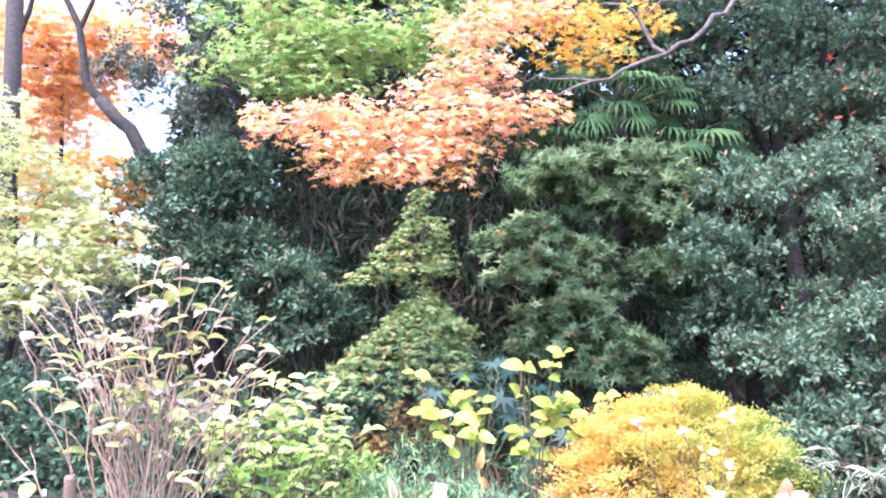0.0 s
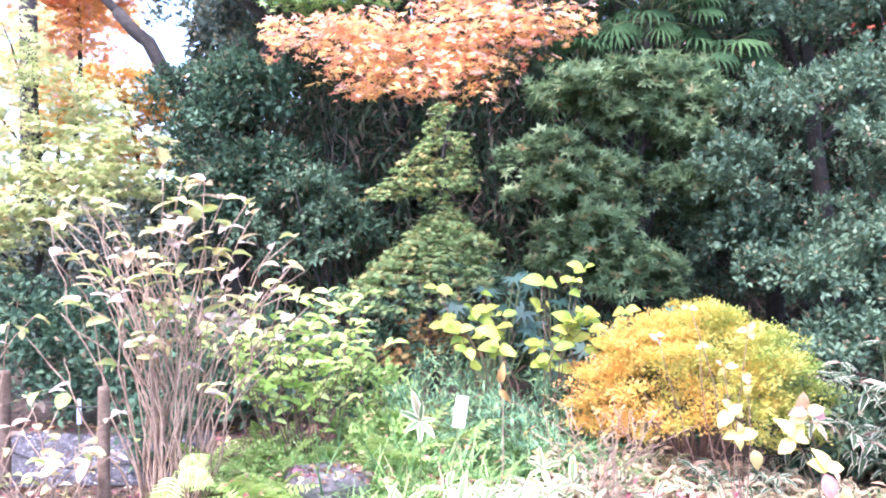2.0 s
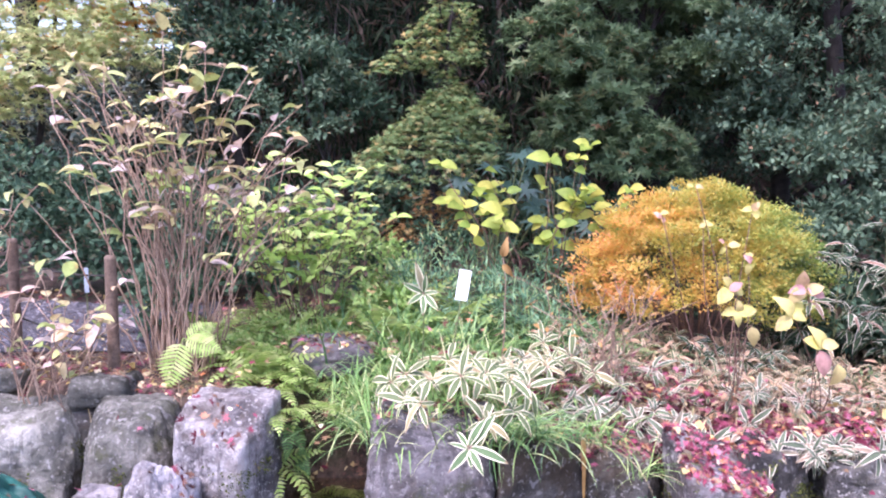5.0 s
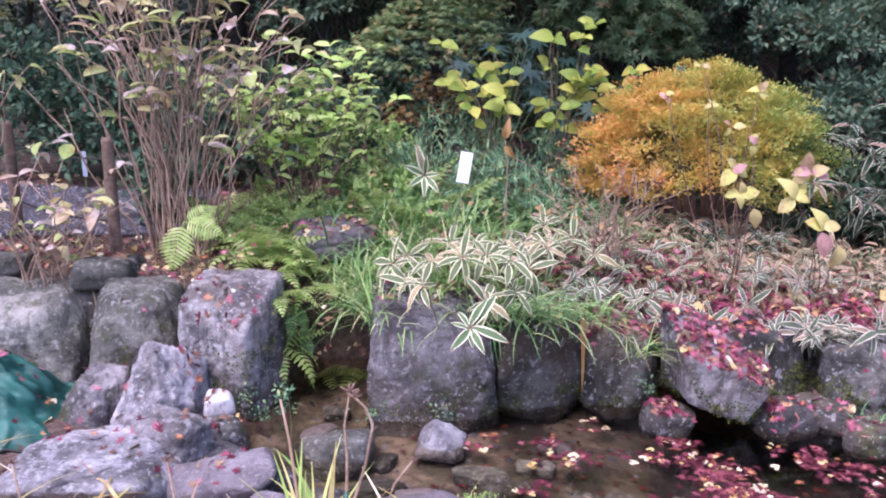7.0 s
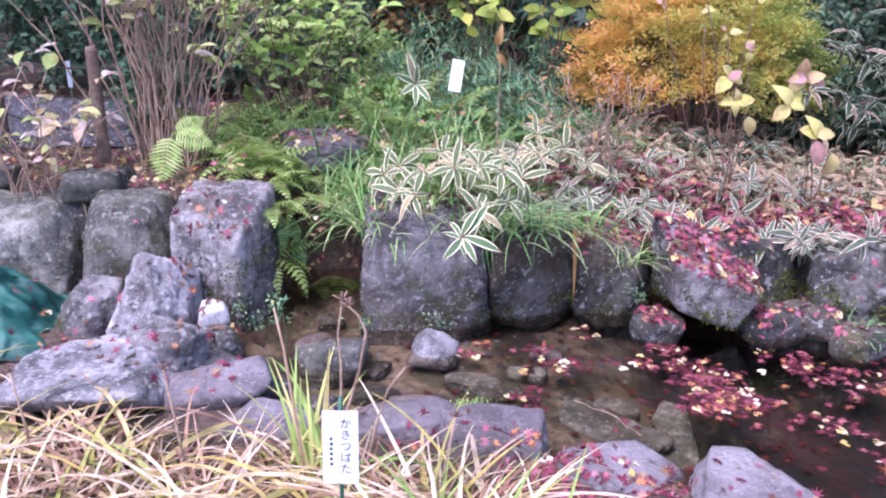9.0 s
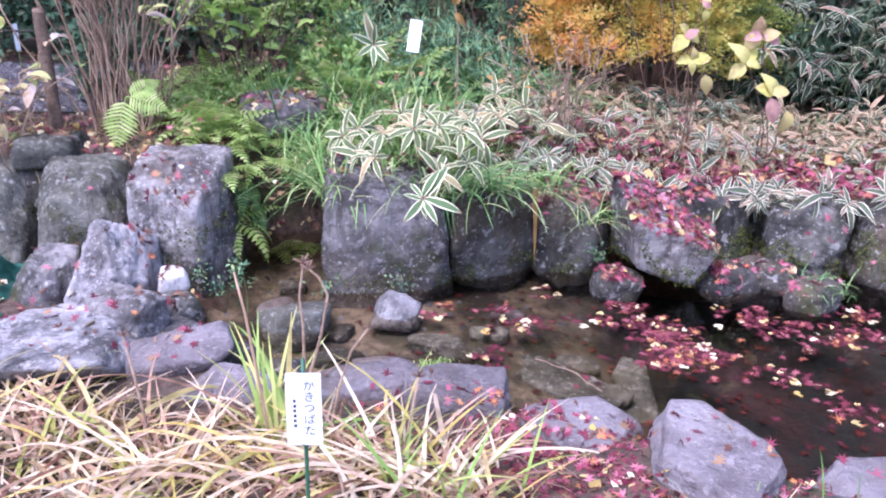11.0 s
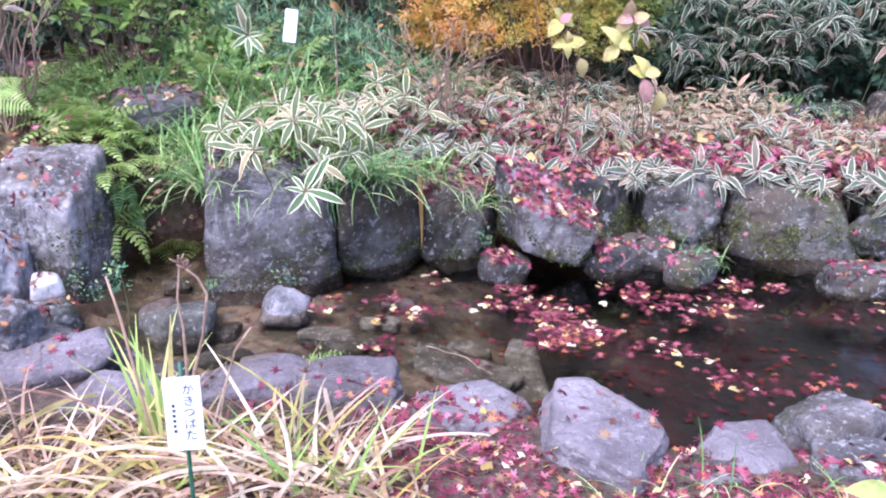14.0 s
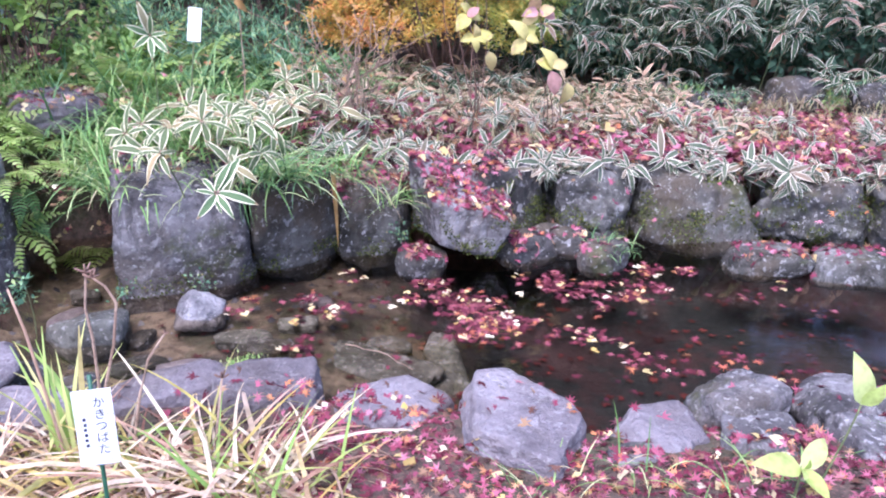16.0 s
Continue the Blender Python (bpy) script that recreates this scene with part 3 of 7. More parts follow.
def blade_cloud(rng, n, spread, length, width, rise=(0.7, 1.5), arch=(0.6, 2.2), rows=6, lean=(0, 0)):
    """Many grass blades from one tuft, as arrays."""
    vs, fs = [], []
    for k in range(n):
        a, L = rng.uniform(0, 2 * np.pi), length * rng.uniform(0.55, 1.15)
        r0, ar = rng.uniform(*rise), rng.uniform(*arch)
        t = np.linspace(0, 1, rows + 1)
        ang = r0 - ar * t
        st = L / rows
        yy = np.concatenate([[0], np.cumsum(np.cos(ang[1:]) * st)])
        zz = np.concatenate([[0], np.cumsum(np.sin(ang[1:]) * st)])
        dx, dy = math.cos(a), math.sin(a)
        ox, oy = rng.normal(0, spread, 2)
        c = np.stack([ox + yy * dx + lean[0] * t * L, oy + yy * dy + lean[1] * t * L, zz], 1)
        w = (width * 0.5 * (1 - 0.92 * t ** 2))[:, None]
        s = np.array([[-dy, dx, 0.15]])
        vs.append(np.concatenate([c - s * w, c + s * w]))
        m = rows + 1
        fs.append([(i, i + 1, i + 1 + m, i + m) for i in range(rows)])
    v, f = joined(zip(vs, fs))
    return v, f


_ico = bmesh.new()
bmesh.ops.create_icosphere(_ico, subdivisions=5, radius=1.0)
ICO_V = unit(np.array([v.co[:] for v in _ico.verts]))
ICO_F = np.array([[v.index for v in f.verts] for f in _ico.faces])
_ico.free()
_ico = bmesh.new()
bmesh.ops.create_icosphere(_ico, subdivisions=4, radius=1.0)
ICO4_V = unit(np.array([v.co[:] for v in _ico.verts]))
ICO4_F = np.array([[v.index for v in f.verts] for f in _ico.faces])
_ico.free()


def rock_mesh(name, size, seed, cuts=6, round_=26.0, rough=0.05, fine=True, taper=0.0, lean=0.0, wonk=0.1, faces=()):
    """A boulder: a block cut by random planes, or by the given faces (normal, distance), edges worn round, skin broken by noise."""
    rng = np.random.default_rng(seed)
    V, F = (ICO_V, ICO_F) if fine else (ICO4_V, ICO4_F)
    planes = [(np.array(n, float), 1.0) for n in ((1, 0, 0), (-1, 0, 0), (0, 1, 0), (0, -1, 0), (0, 0, 1), (0, 0, -1))]
    planes = [(unit(n + rng.normal(0, wonk, 3)), h) for n, h in planes]
    if faces:
        planes = [(np.array(n, float), 1.0) for n in ((1, 0, 0), (-1, 0, 0), (0, 1, 0), (0, -1, 0), (0, 0, 1), (0, 0, -1))] + [(unit(np.array(n, float)), h) for n, h in faces]
    planes += [(d, rng.uniform(1.05, 1.35)) for d in rand_dirs(rng, cuts)]
    acc = np.zeros(len(V))
    for n, h in planes:
        acc += np.maximum(V @ n, 0) ** round_ / h ** round_
    r = acc ** (-1 / round_)
    p = V * r[:, None]
    off = rng.uniform(-50, 50, 3)
    d1 = np.array([noise.fractal(Vector(q * 1.7 + off), 0.9, 2.1, 5) for q in p])
    p = p + V * (d1 * rough * 1.6)[:, None]
    pits = np.array([noise.noise(Vector(q * 14.0 + off)) + .6 * noise.noise(Vector(q * 31.0 - off)) for q in p]) if fine else np.zeros(len(p))
    p = p + V * (pits * rough * .22)[:, None]
    ridge = np.array([noise.noise(Vector(q * 5.5 - off)) for q in p])
    p = p - V * (np.maximum(0, ridge - 0.15) * rough * 1.5)[:, None]
    crack = np.array([(lambda dist: dist[1] - dist[0])(noise.voronoi(Vector(q * 1.15 + off * .37))[0]) for q in p])
    p = p - V * (np.maximum(0, 0.13 - crack) * rough * 5.0)[:, None]
    if taper:
        p[:, :2] *= (1 - taper * (p[:, 2:3] + 1) / 2)
    p[:, 0] += lean * p[:, 2]
    return mesh_of(name, p * np.array(size) / 2, F, smooth=True)


# ---- ground, pond, path ----
WALL_X = np.array([-8, -4, -2.4, -1.5, -0.9, 0, 1.1, 1.8, 2.4, 3.0, 3.6, 5.0, 8.0])
WALL_Y = np.array([5.0, 4.75, 4.62, 4.42, 4.3, 4.3, 4.42, 4.45, 4.35, 4.05, 3.75, 3.1, 2.0])
BANK_X = np.array([-5, -1.0, 0.3, 1.2, 2.4, 4.0, 6.0])
BANK_Z = np.array([0.55, 0.56, 0.48, 0.4, 0.3, 0.25, 0.25])
POND = np.array([(-0.86, 4.2), (-0.78, 4.85), (-0.42, 4.85), (-0.38, 4.4), (0.3, 4.38), (1.1, 4.45), (1.8, 4.45), (2.4, 4.35), (3.0, 4.05), (3.6, 3.75), (5.0, 3.1), (5.5, 2.0), (4.0, 1.75),
    (2.4, 2.05), (1.75, 2.3), (1.25, 2.4), (0.95, 2.65), (0.5, 2.85), (0.1, 2.95), (-0.3, 3.1), (-0.6, 3.3), (-0.95, 3.45), (-1.0, 3.9)])


def pond_gap(x, y):
    """Signed distance from the pond's edge, negative inside."""
    d = np.full(x.shape, 1e9)
    inside = np.zeros(x.shape, bool)
    for (ax, ay), (bx, by) in zip(POND, np.roll(POND, -1, 0)):
        ex, ey = bx - ax, by - ay
        t = np.clip(((x - ax) * ex + (y - ay) * ey) / (ex * ex + ey * ey), 0, 1)
        d = np.minimum(d, np.hypot(x - ax - t * ex, y - ay - t * ey))
        cross = ((ay > y) != (by > y)) & (x < (bx - ax) * (y - ay) / (by - ay + 1e-12) + ax)
        inside ^= cross
    return np.where(inside, -d, d)


def smooth01(v):
    v = np.clip(v, 0, 1)
    return v * v * (3 - 2 * v)


def height(x, y):
    """The ground's height."""
    x, y = np.asarray(x, float), np.asarray(y, float)
    yw = np.interp(x, WALL_X, WALL_Y)
    bank = np.interp(x, BANK_X, BANK_Z) + 0.055 * np.clip(y - yw, 0, 6) + 0.03 * np.sin(x * 2.1) * np.sin(y * 1.7)
    hill = np.clip(y - 9.8, 0, 14) * 0.55 * smooth01((x + 5.0) / 2.5)
    bank = bank + hill
    low = 0.07 + 0.1 * np.clip(2.7 - y, 0, 1.6) + 0.012 * np.sin(x * 6) * np.sin(y * 7)
    up = smooth01((y - yw - 0.02) / 0.2)
    land = low + (bank - low) * up
    gap = pond_gap(x, y)
    deep = -0.09 - 0.3 * smooth01((x - 0.3) / 1.6)
    bed = deep + 0.02 * np.sin(5 * x) * np.sin(4 * y)
    return np.where(gap < 0, bed + (land * 0 - 0.02 - bed) * smooth01(1 + gap / 0.18), np.where(gap < 0.12, -0.02 + (land + 0.02) * smooth01(gap / 0.12), land))


def grow(start, step, ratio, end):
    out, v = [], start
    while v < end:
        step *= ratio
        v += step
        out.append(v)
    return out


def sheet(name, xs, ys, zfun):
    gx, gy = np.meshgrid(xs, ys)
    v = np.stack([gx, gy, zfun(gx, gy)], -1).reshape(-1, 3)
    nx, ny = len(xs), len(ys)
    i, j = np.meshgrid(np.arange(nx - 1), np.arange(ny - 1))
    a = (j * nx + i).ravel()
    return mesh_of(name, v, np.stack([a, a + 1, a + nx + 1, a + nx], 1), smooth=True)


fx = list(np.arange(-4, 5.5, 0.06))
fy = list(np.arange(0.5, 7.5, 0.06))
xs = [-v for v in reversed(grow(4, 0.06, 1.12, 500))] + fx + grow(fx[-1], 0.06, 1.12, 500)
ys = [0.5 - v for v in reversed(grow(0, 0.06, 1.12, 300))] + fy + grow(fy[-1], 0.06, 1.12, 500)
solo("ground", sheet("ground", np.array(xs), np.array(ys), height), SOIL, (0, 0, 0), "brown leaf-strewn garden soil sloping up to a wooded hill", "ground", kind="structure")
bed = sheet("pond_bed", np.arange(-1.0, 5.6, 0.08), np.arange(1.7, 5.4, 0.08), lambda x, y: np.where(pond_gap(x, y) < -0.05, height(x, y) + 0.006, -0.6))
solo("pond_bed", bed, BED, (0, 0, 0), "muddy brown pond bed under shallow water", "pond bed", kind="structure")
wb = bmesh.new()
wb.faces.new([wb.verts.new((px, py, 0)) for px, py in reversed(POND)])
bmesh.ops.triangulate(wb, faces=wb.faces)
wm = bpy.data.meshes.new("water")
wb.to_mesh(wm)
wb.free()
water = solo("water", wm, WATER, (0, 0, 0), "still dark shallow pond water with reflections", "water", kind="structure")
water.visible_shadow = False
path = sheet("path", np.arange(-7, -1.62, 0.1), np.arange(5.25, 6.7, 0.07), lambda x, y: height(x, y) + 0.012)
solo("path", path, GRAVEL, (0, 0, 0), "bluish grey gravel garden path", "path", kind="structure")
# ---- stones ----
def stone(name, at, size, seed, material=None, turn=0.0, label="", group="", tilt=(0, 0), **kw):
    """A boulder whose base is sunk a little below at."""
    me = rock_mesh(name, size, seed, **kw)
    me.materials.append(material or ROCK)
    ob = new(name, me)
    ob.matrix_basis = pose(at[0], at[1], at[2] + size[2] * 0.42, tilt[0], tilt[1], turn)
    return tagged(ob, label or "weathered grey boulder with lichen and moss in the pond's edge", "rock", group)


WALLG = "stones of the pond's far wall"
stone("boulder", (-2.2, 4.5, -0.04), (0.62, 0.5, 0.6), 11, ROCK_GREEN, turn=-4, group=WALLG, label="mossy greenish grey boulder beside the green net", cuts=4, round_=14, rough=.05, faces=(((.2, -1, .2), .93), ((.85, -.3, .35), .98), ((0, -.3, 1), .9)))
stone("boulder", (-1.59, 4.38, -0.02), (0.46, 0.46, 0.64), 112, ROCK_GREEN, turn=6, group=WALLG, label="rounded grey boulder with greenish lichen", cuts=4, round_=11, rough=.045, faces=(((-.1, -1, .25), .93), ((-.8, -.3, .45), 1.0), ((.8, -.35, .4), 1.02), ((0, -.3, 1), .93)))
stone("boulder", (-1.07, 4.24, -0.06), (0.48, 0.46, 0.76), 113, ROCK_SPECK, group=WALLG, label="blocky purplish grey boulder with pale lichen specks", cuts=3, rough=.04, round_=46, faces=(((-.3, -.95, .12), .86), ((.92, -.4, .06), .84), ((-1, .1, .1), .94), ((.05, -.42, .9), .84)))
# two dark stones, added to give the gaps between boulders their shade
stone("boulder", (-1.9, 4.66, 0.0), (0.3, 0.3, 0.5), 31, ROCK_DARK, turn=6, group=WALLG, label="dark stone added to stand in for the shaded gap between two boulders", fine=False)
stone("boulder", (-1.29, 4.52, 0.0), (0.26, 0.3, 0.52), 32, ROCK_DARK, turn=-6, group=WALLG, label="narrow dark stone added to stand in for the shaded gap between boulders", fine=False)
stone("boulder", (-0.06, 4.25, -0.09), (0.66, 0.52, 0.7), 14, cuts=2, rough=.04, round_=48, faces=(((.04, -1, .1), .95), ((-1, -.03, .03), .97), ((1, -.06, .13), .96), ((.03, -.16, 1), .93), ((.6, -.7, .35), 1.16), ((.7, -.6, -.4), 1.2)), group=WALLG, label="broad blocky dark grey boulder under striped bamboo leaves")
stone("boulder", (0.48, 4.36, -0.06), (0.46, 0.4, 0.54), 15, ROCK_OLIVE, wonk=.16, turn=5, group=WALLG, label="smooth rounded dark boulder behind hanging grass", cuts=9, round_=14)
stone("boulder", (0.9, 4.4, -0.05), (0.43, 0.44, 0.52), 116, ROCK_OLIVE, cuts=3, rough=.06, round_=44, faces=(((-.1, -1, .08), .95), ((-1, -.1, .05), .98), ((.85, -.5, .1), .95), ((.05, -.2, 1), .92), ((-.6, -.5, .6), 1.2)), group=WALLG, label="angular dark boulder strewn with red leaves")
stone("boulder", (1.32, 4.07, 0.05), (0.55, 0.42, 0.5), 217, ROCK_SPECK, cuts=1, rough=.04, round_=64, faces=(((.38, -.28, .88), .4), ((.88, -.05, -.48), .83), ((-.39, -.1, -.92), .76), ((-1, -.06, -.08), .76), ((.02, -1, -.06), .86)), group=WALLG, label="wedge-shaped tilted boulder covered in fallen red leaves")
stone("boulder", (1.64, 4.36, 0.0), (0.4, 0.4, 0.44), 18, ROCK_DARK, turn=10, wonk=.2, group=WALLG, label="dark boulder set back in the wall")
stone("boulder", (2.11, 4.24, -0.03), (0.5, 0.5, 0.46), 19, ROCK_OLIVE, cuts=3, rough=.07, round_=40, faces=(((-.25, -1, .12), .92), ((.75, -.6, -.1), .9), ((-1, 0, .1), .97), ((1, .1, .1), .97), ((-.05, -.2, 1), .9), ((.3, -.6, .7), 1.0)), group=WALLG, label="brownish grey boulder with a cleft face")
stone("boulder", (2.64, 4.12, -0.06), (0.7, 0.52, 0.48), 120, ROCK_OLIVE, turn=-8, cuts=2, round_=26, rough=.04, faces=(((-.05, -1, .22), .9), ((-.95, -.1, .15), .96), ((.9, -.2, .3), .92), ((.3, -.15, .95), .84), ((-.5, -.3, .8), 1.05)), group=WALLG, label="large smooth olive grey boulder with a sloping top")
stone("boulder", (3.22, 3.84, -0.02), (0.58, 0.42, 0.38), 121, ROCK_OLIVE, rough=.1, wonk=.2, turn=-24, group=WALLG, label="mossy dark boulder with green patches", taper=0.1)
stone("boulder", (3.76, 3.6, 0.0), (0.64, 0.48, 0.46), 122, ROCK_OLIVE, rough=.09, wonk=.2, turn=-28, group=WALLG, label="grey layered boulder at the wall's end")
for k, (x, y, sx, sy, sz) in enumerate(((1.06, 3.93, .25, .2, .17), (1.63, 4.0, .28, .22, .17), (1.95, 3.76, .26, .22, .18), (2.74, 3.5, .42, .24, .15), (3.12, 3.32, .42, .28, .18), (1.85, 4.02, .3, .2, .16))):
    stone("stone", (x, y, -0.04), (sx, sy, sz), 40 + k, ROCK_DARK if k < 3 or k == 5 else ROCK_OLIVE, turn=17 * k if k < 3 else -24, label="low dark wet stone with fallen leaves at the waterline", group="low stones at the waterline", fine=False, round_=7.0, cuts=10)
stone("stone", (-0.02, 3.76, -0.05), (0.22, 0.17, 0.15), 50, ROCK_LIGHT, turn=-8, label="small pointed grey stone standing in the water", fine=False, cuts=2, rough=.06, round_=40, faces=(((.5, -.3, .8), .42), ((-.8, -.3, .5), .62), ((.9, -.3, .2), .85), ((-.25, -.85, .45), .62)))
stone("stone", (-0.48, 3.7, -0.11), (0.32, 0.28, 0.2), 51, ROCK_GREEN, turn=15, label="dark mossy stone behind the iris blades", round_=7, cuts=10, wonk=.25)
LEFTG = "stones at the inlet's side"
stone("stone", (-1.64, 3.9, 0.01), (0.3, 0.28, 0.3), 52, ROCK, turn=4, group=LEFTG, label="grey angular stone beside the inlet", cuts=2, rough=.06, round_=42, faces=(((-.4, -.85, .3), .8), ((.7, -.7, .1), .85), ((-.85, .1, .5), .8), ((.1, -.2, 1), .85), ((1, .1, 0), .95)))
stone("stone", (-1.33, 3.86, 0.03), (0.36, 0.38, 0.46), 53, ROCK_LIGHT, group=LEFTG, label="pale whitish grey pointed rock", cuts=3, rough=.07, round_=34, faces=(((-.3, -.75, .6), .62), ((.7, -.35, .6), .62), ((-.85, -.1, .5), .72), ((.1, .6, .8), .9), ((.75, -.65, -.05), .9)))
stone("stone", (-1.42, 3.3, 0.01), (0.68, 0.44, 0.24), 54, ROCK_LIGHT, turn=4, group=LEFTG, label="long pale flat-topped rock with a crack", cuts=5, round_=14, rough=.08, wonk=.15)
stone("stone", (-1.17, 3.44, 0.06), (0.3, 0.26, 0.24), 55, ROCK_LIGHT, turn=-12, cuts=6, round_=12, rough=.08, group=LEFTG, label="pale rounded rock among flat ones")
stone("stone", (-1.04, 3.82, 0.12), (0.13, 0.12, 0.12), 56, ROCK_WHITE, turn=12, round_=7, cuts=6, wonk=.1, rough=.05, label="small bright white stone", fine=False)
stone("stone", (-1.05, 3.76, -0.03), (0.24, 0.24, 0.18), 57, ROCK_OLIVE, turn=33, round_=7, cuts=10, group=LEFTG, label="dark mossy stone under the white one", fine=False)
stone("stone", (-0.94, 3.22, 0.0), (0.34, 0.26, 0.17), 58, ROCK_PALE, turn=14, group=LEFTG, label="low grey stone with red leaves", fine=False, round_=8, cuts=10, wonk=.2)
stone("stone", (-0.98, 3.5, -0.04), (0.2, 0.18, 0.16), 59, ROCK, turn=50, group=LEFTG, label="small grey stone at the water", fine=False)
stone("stone", (-0.72, 3.36, -0.04), (0.24, 0.16, 0.12), 60, ROCK_DARK, turn=-10, round_=7, cuts=10, group=LEFTG, label="flat dark stone at the water", fine=False)
stone("stone", (-1.83, 4.66, 0.5), (0.34, 0.3, 0.16), 61, ROCK_GREEN, turn=0, label="low rounded stone beside the post", fine=False, round_=8)
stone("stone", (-2.5, 4.85, 0.5), (0.4, 0.3, 0.16), 66, ROCK_GREEN, turn=20, label="low grey stone at the path's edge", fine=False, round_=8)
stone("stone", (-0.66, 5.12, 0.555), (0.54, 0.44, 0.2), 162, ROCK_PALE, turn=10, wonk=.05, round_=8, taper=.12, label="flat-topped stone strewn with red leaves among ferns", cuts=6)
stone("stone", (-0.66, 3.0, -0.02), (0.34, 0.26, 0.16), 63, ROCK_PALE, turn=-15, group=LEFTG, label="pale flat stone behind the iris clump", round_=8, cuts=10, wonk=.2)
stone("stone", (-0.52, 3.22, -0.05), (0.26, 0.16, 0.11), 64, ROCK_DARK, turn=10, group=LEFTG, label="dark wet stone lying at the water", round_=7, cuts=10)
NEARG = "stones of the near edge"
stone("edge_stone", (-0.14, 3.04, -0.04), (0.42, 0.24, 0.15), 70, ROCK_PALE, turn=12, round_=24, rough=.05, group=NEARG, label="low flat purplish grey edging stone")
stone("edge_stone", (0.2, 2.92, -0.05), (0.43, 0.36, 0.2), 71, ROCK_PALE, turn=-2, group=NEARG, label="flat purplish grey edging stone with red leaves", cuts=2, rough=.04, round_=44, faces=(((.03, -.05, 1), .82), ((-.08, -1, .25), .92), ((-.95, -.2, .2), .95), ((1, -.1, .12), .95), ((-.5, .85, .2), 1.05), ((.15, 1, .2), .98)))
stone("edge_stone", (0.62, 2.65, -0.04), (0.46, 0.4, 0.19), 72, ROCK_PALE, group=NEARG, label="sloping grey edging stone", cuts=1, rough=.04, round_=44, faces=(((.05, -.12, 1), .8), ((-.62, -.8, .25), .74), ((.72, -.68, .2), .82), ((.85, .5, .15), .86), ((-.1, 1, .2), .9), ((-1, .1, .15), .93)))
stone("edge_stone", (1.0, 2.36, 0.035), (0.44, 0.64, 0.2), 73, ROCK_PALE, group=NEARG, label="broad flat pale edging stone with fallen leaves", cuts=0, rough=.035, round_=50, faces=(((.0, -.13, 1), .8), ((0, 1, .15), .95), ((.8, .6, .15), .74), ((.97, .23, .12), .84), ((.62, -.78, .1), .8), ((-.66, -.75, .1), .76), ((-.9, .44, .15), .82)))
stone("edge_stone", (1.42, 2.2, -0.04), (0.36, 0.34, 0.24), 74, ROCK_PALE, turn=-4, cuts=1, rough=.05, round_=34, faces=(((.05, -.2, 1), .85), ((-.6, -.3, .75), .8), ((-.7, .6, .3), .9), ((1, .1, .2), .93), ((.3, -.9, .3), .9), ((0, 1, .3), .93), ((0, 0, -1), 1.0)), group=NEARG, label="rounded grey edging stone")
stone("edge_stone", (1.78, 2.3, -0.03), (0.32, 0.28, 0.26), 75, ROCK, turn=24, round_=8, cuts=10, wonk=.2, group=NEARG, label="grey edging stone with red leaves")
stone("edge_stone", (1.74, 2.08, 0.03), (0.24, 0.24, 0.16), 76, ROCK, turn=-30, round_=20, cuts=7, group=NEARG, label="small grey edging stone")
stone("edge_stone", (2.14, 2.17, -0.03), (0.34, 0.3, 0.24), 77, ROCK, turn=8, round_=20, cuts=8, wonk=.2, group=NEARG, label="grey edging stone at the pond's corner")
stone("edge_stone", (2.1, 1.93, 0.0), (0.32, 0.28, 0.2), 83, ROCK, turn=-18, round_=20, cuts=8, wonk=.2, group=NEARG, label="grey edging stone half under fallen leaves")
stone("edge_stone", (2.62, 2.02, -0.02), (0.46, 0.36, 0.26), 79, ROCK, turn=-8, round_=9, cuts=10, wonk=.2, group=NEARG, label="grey edging stone under the yellow leaves")
stone("stone", (1.28, 2.1, 0.05), (0.16, 0.13, 0.12), 78, ROCK, turn=0, label="small grey pebble among red leaves", fine=False)
stone("stone", (0.69, 3.28, -0.2), (0.54, 0.22, 0.12), 80, ROCK_GREEN, turn=-42, cuts=3, round_=40, label="flat slab lying under the water", fine=False)
stone("stone", (1.0, 3.32, -0.265), (0.16, 0.44, 0.13), 81, ROCK_GREEN, turn=-6, cuts=3, round_=40, label="sunken square slab under the water", fine=False)


for k, (x, y, sx, sy, tn) in enumerate(((-.3, 3.5, .2, .12, 20), (.15, 3.55, .26, .13, -15), (-.1, 3.4, .22, .12, 8), (.3, 3.4, .3, .12, -25), (.4, 3.62, .18, .1, -8), (-.62, 3.98, .16, .1, 40), (-.55, 4.2, .14, .1, 0), (.12, 3.28, .24, .1, -5), (.52, 3.85, .16, .1, 12), (-.28, 3.72, .14, .1, 60), (.8, 3.5, .2, .1, -30))):
    stone("stone", (x, y, float(height(x, y)) + .0), (sx, sy, .06), 140 + k, (ROCK_OLIVE, ROCK_GREEN, ROCK_PALE)[k % 3], turn=tn, label="flat stone lying just under the shallow water", group="sunken stones in the shallows", fine=False, round_=8, cuts=8)


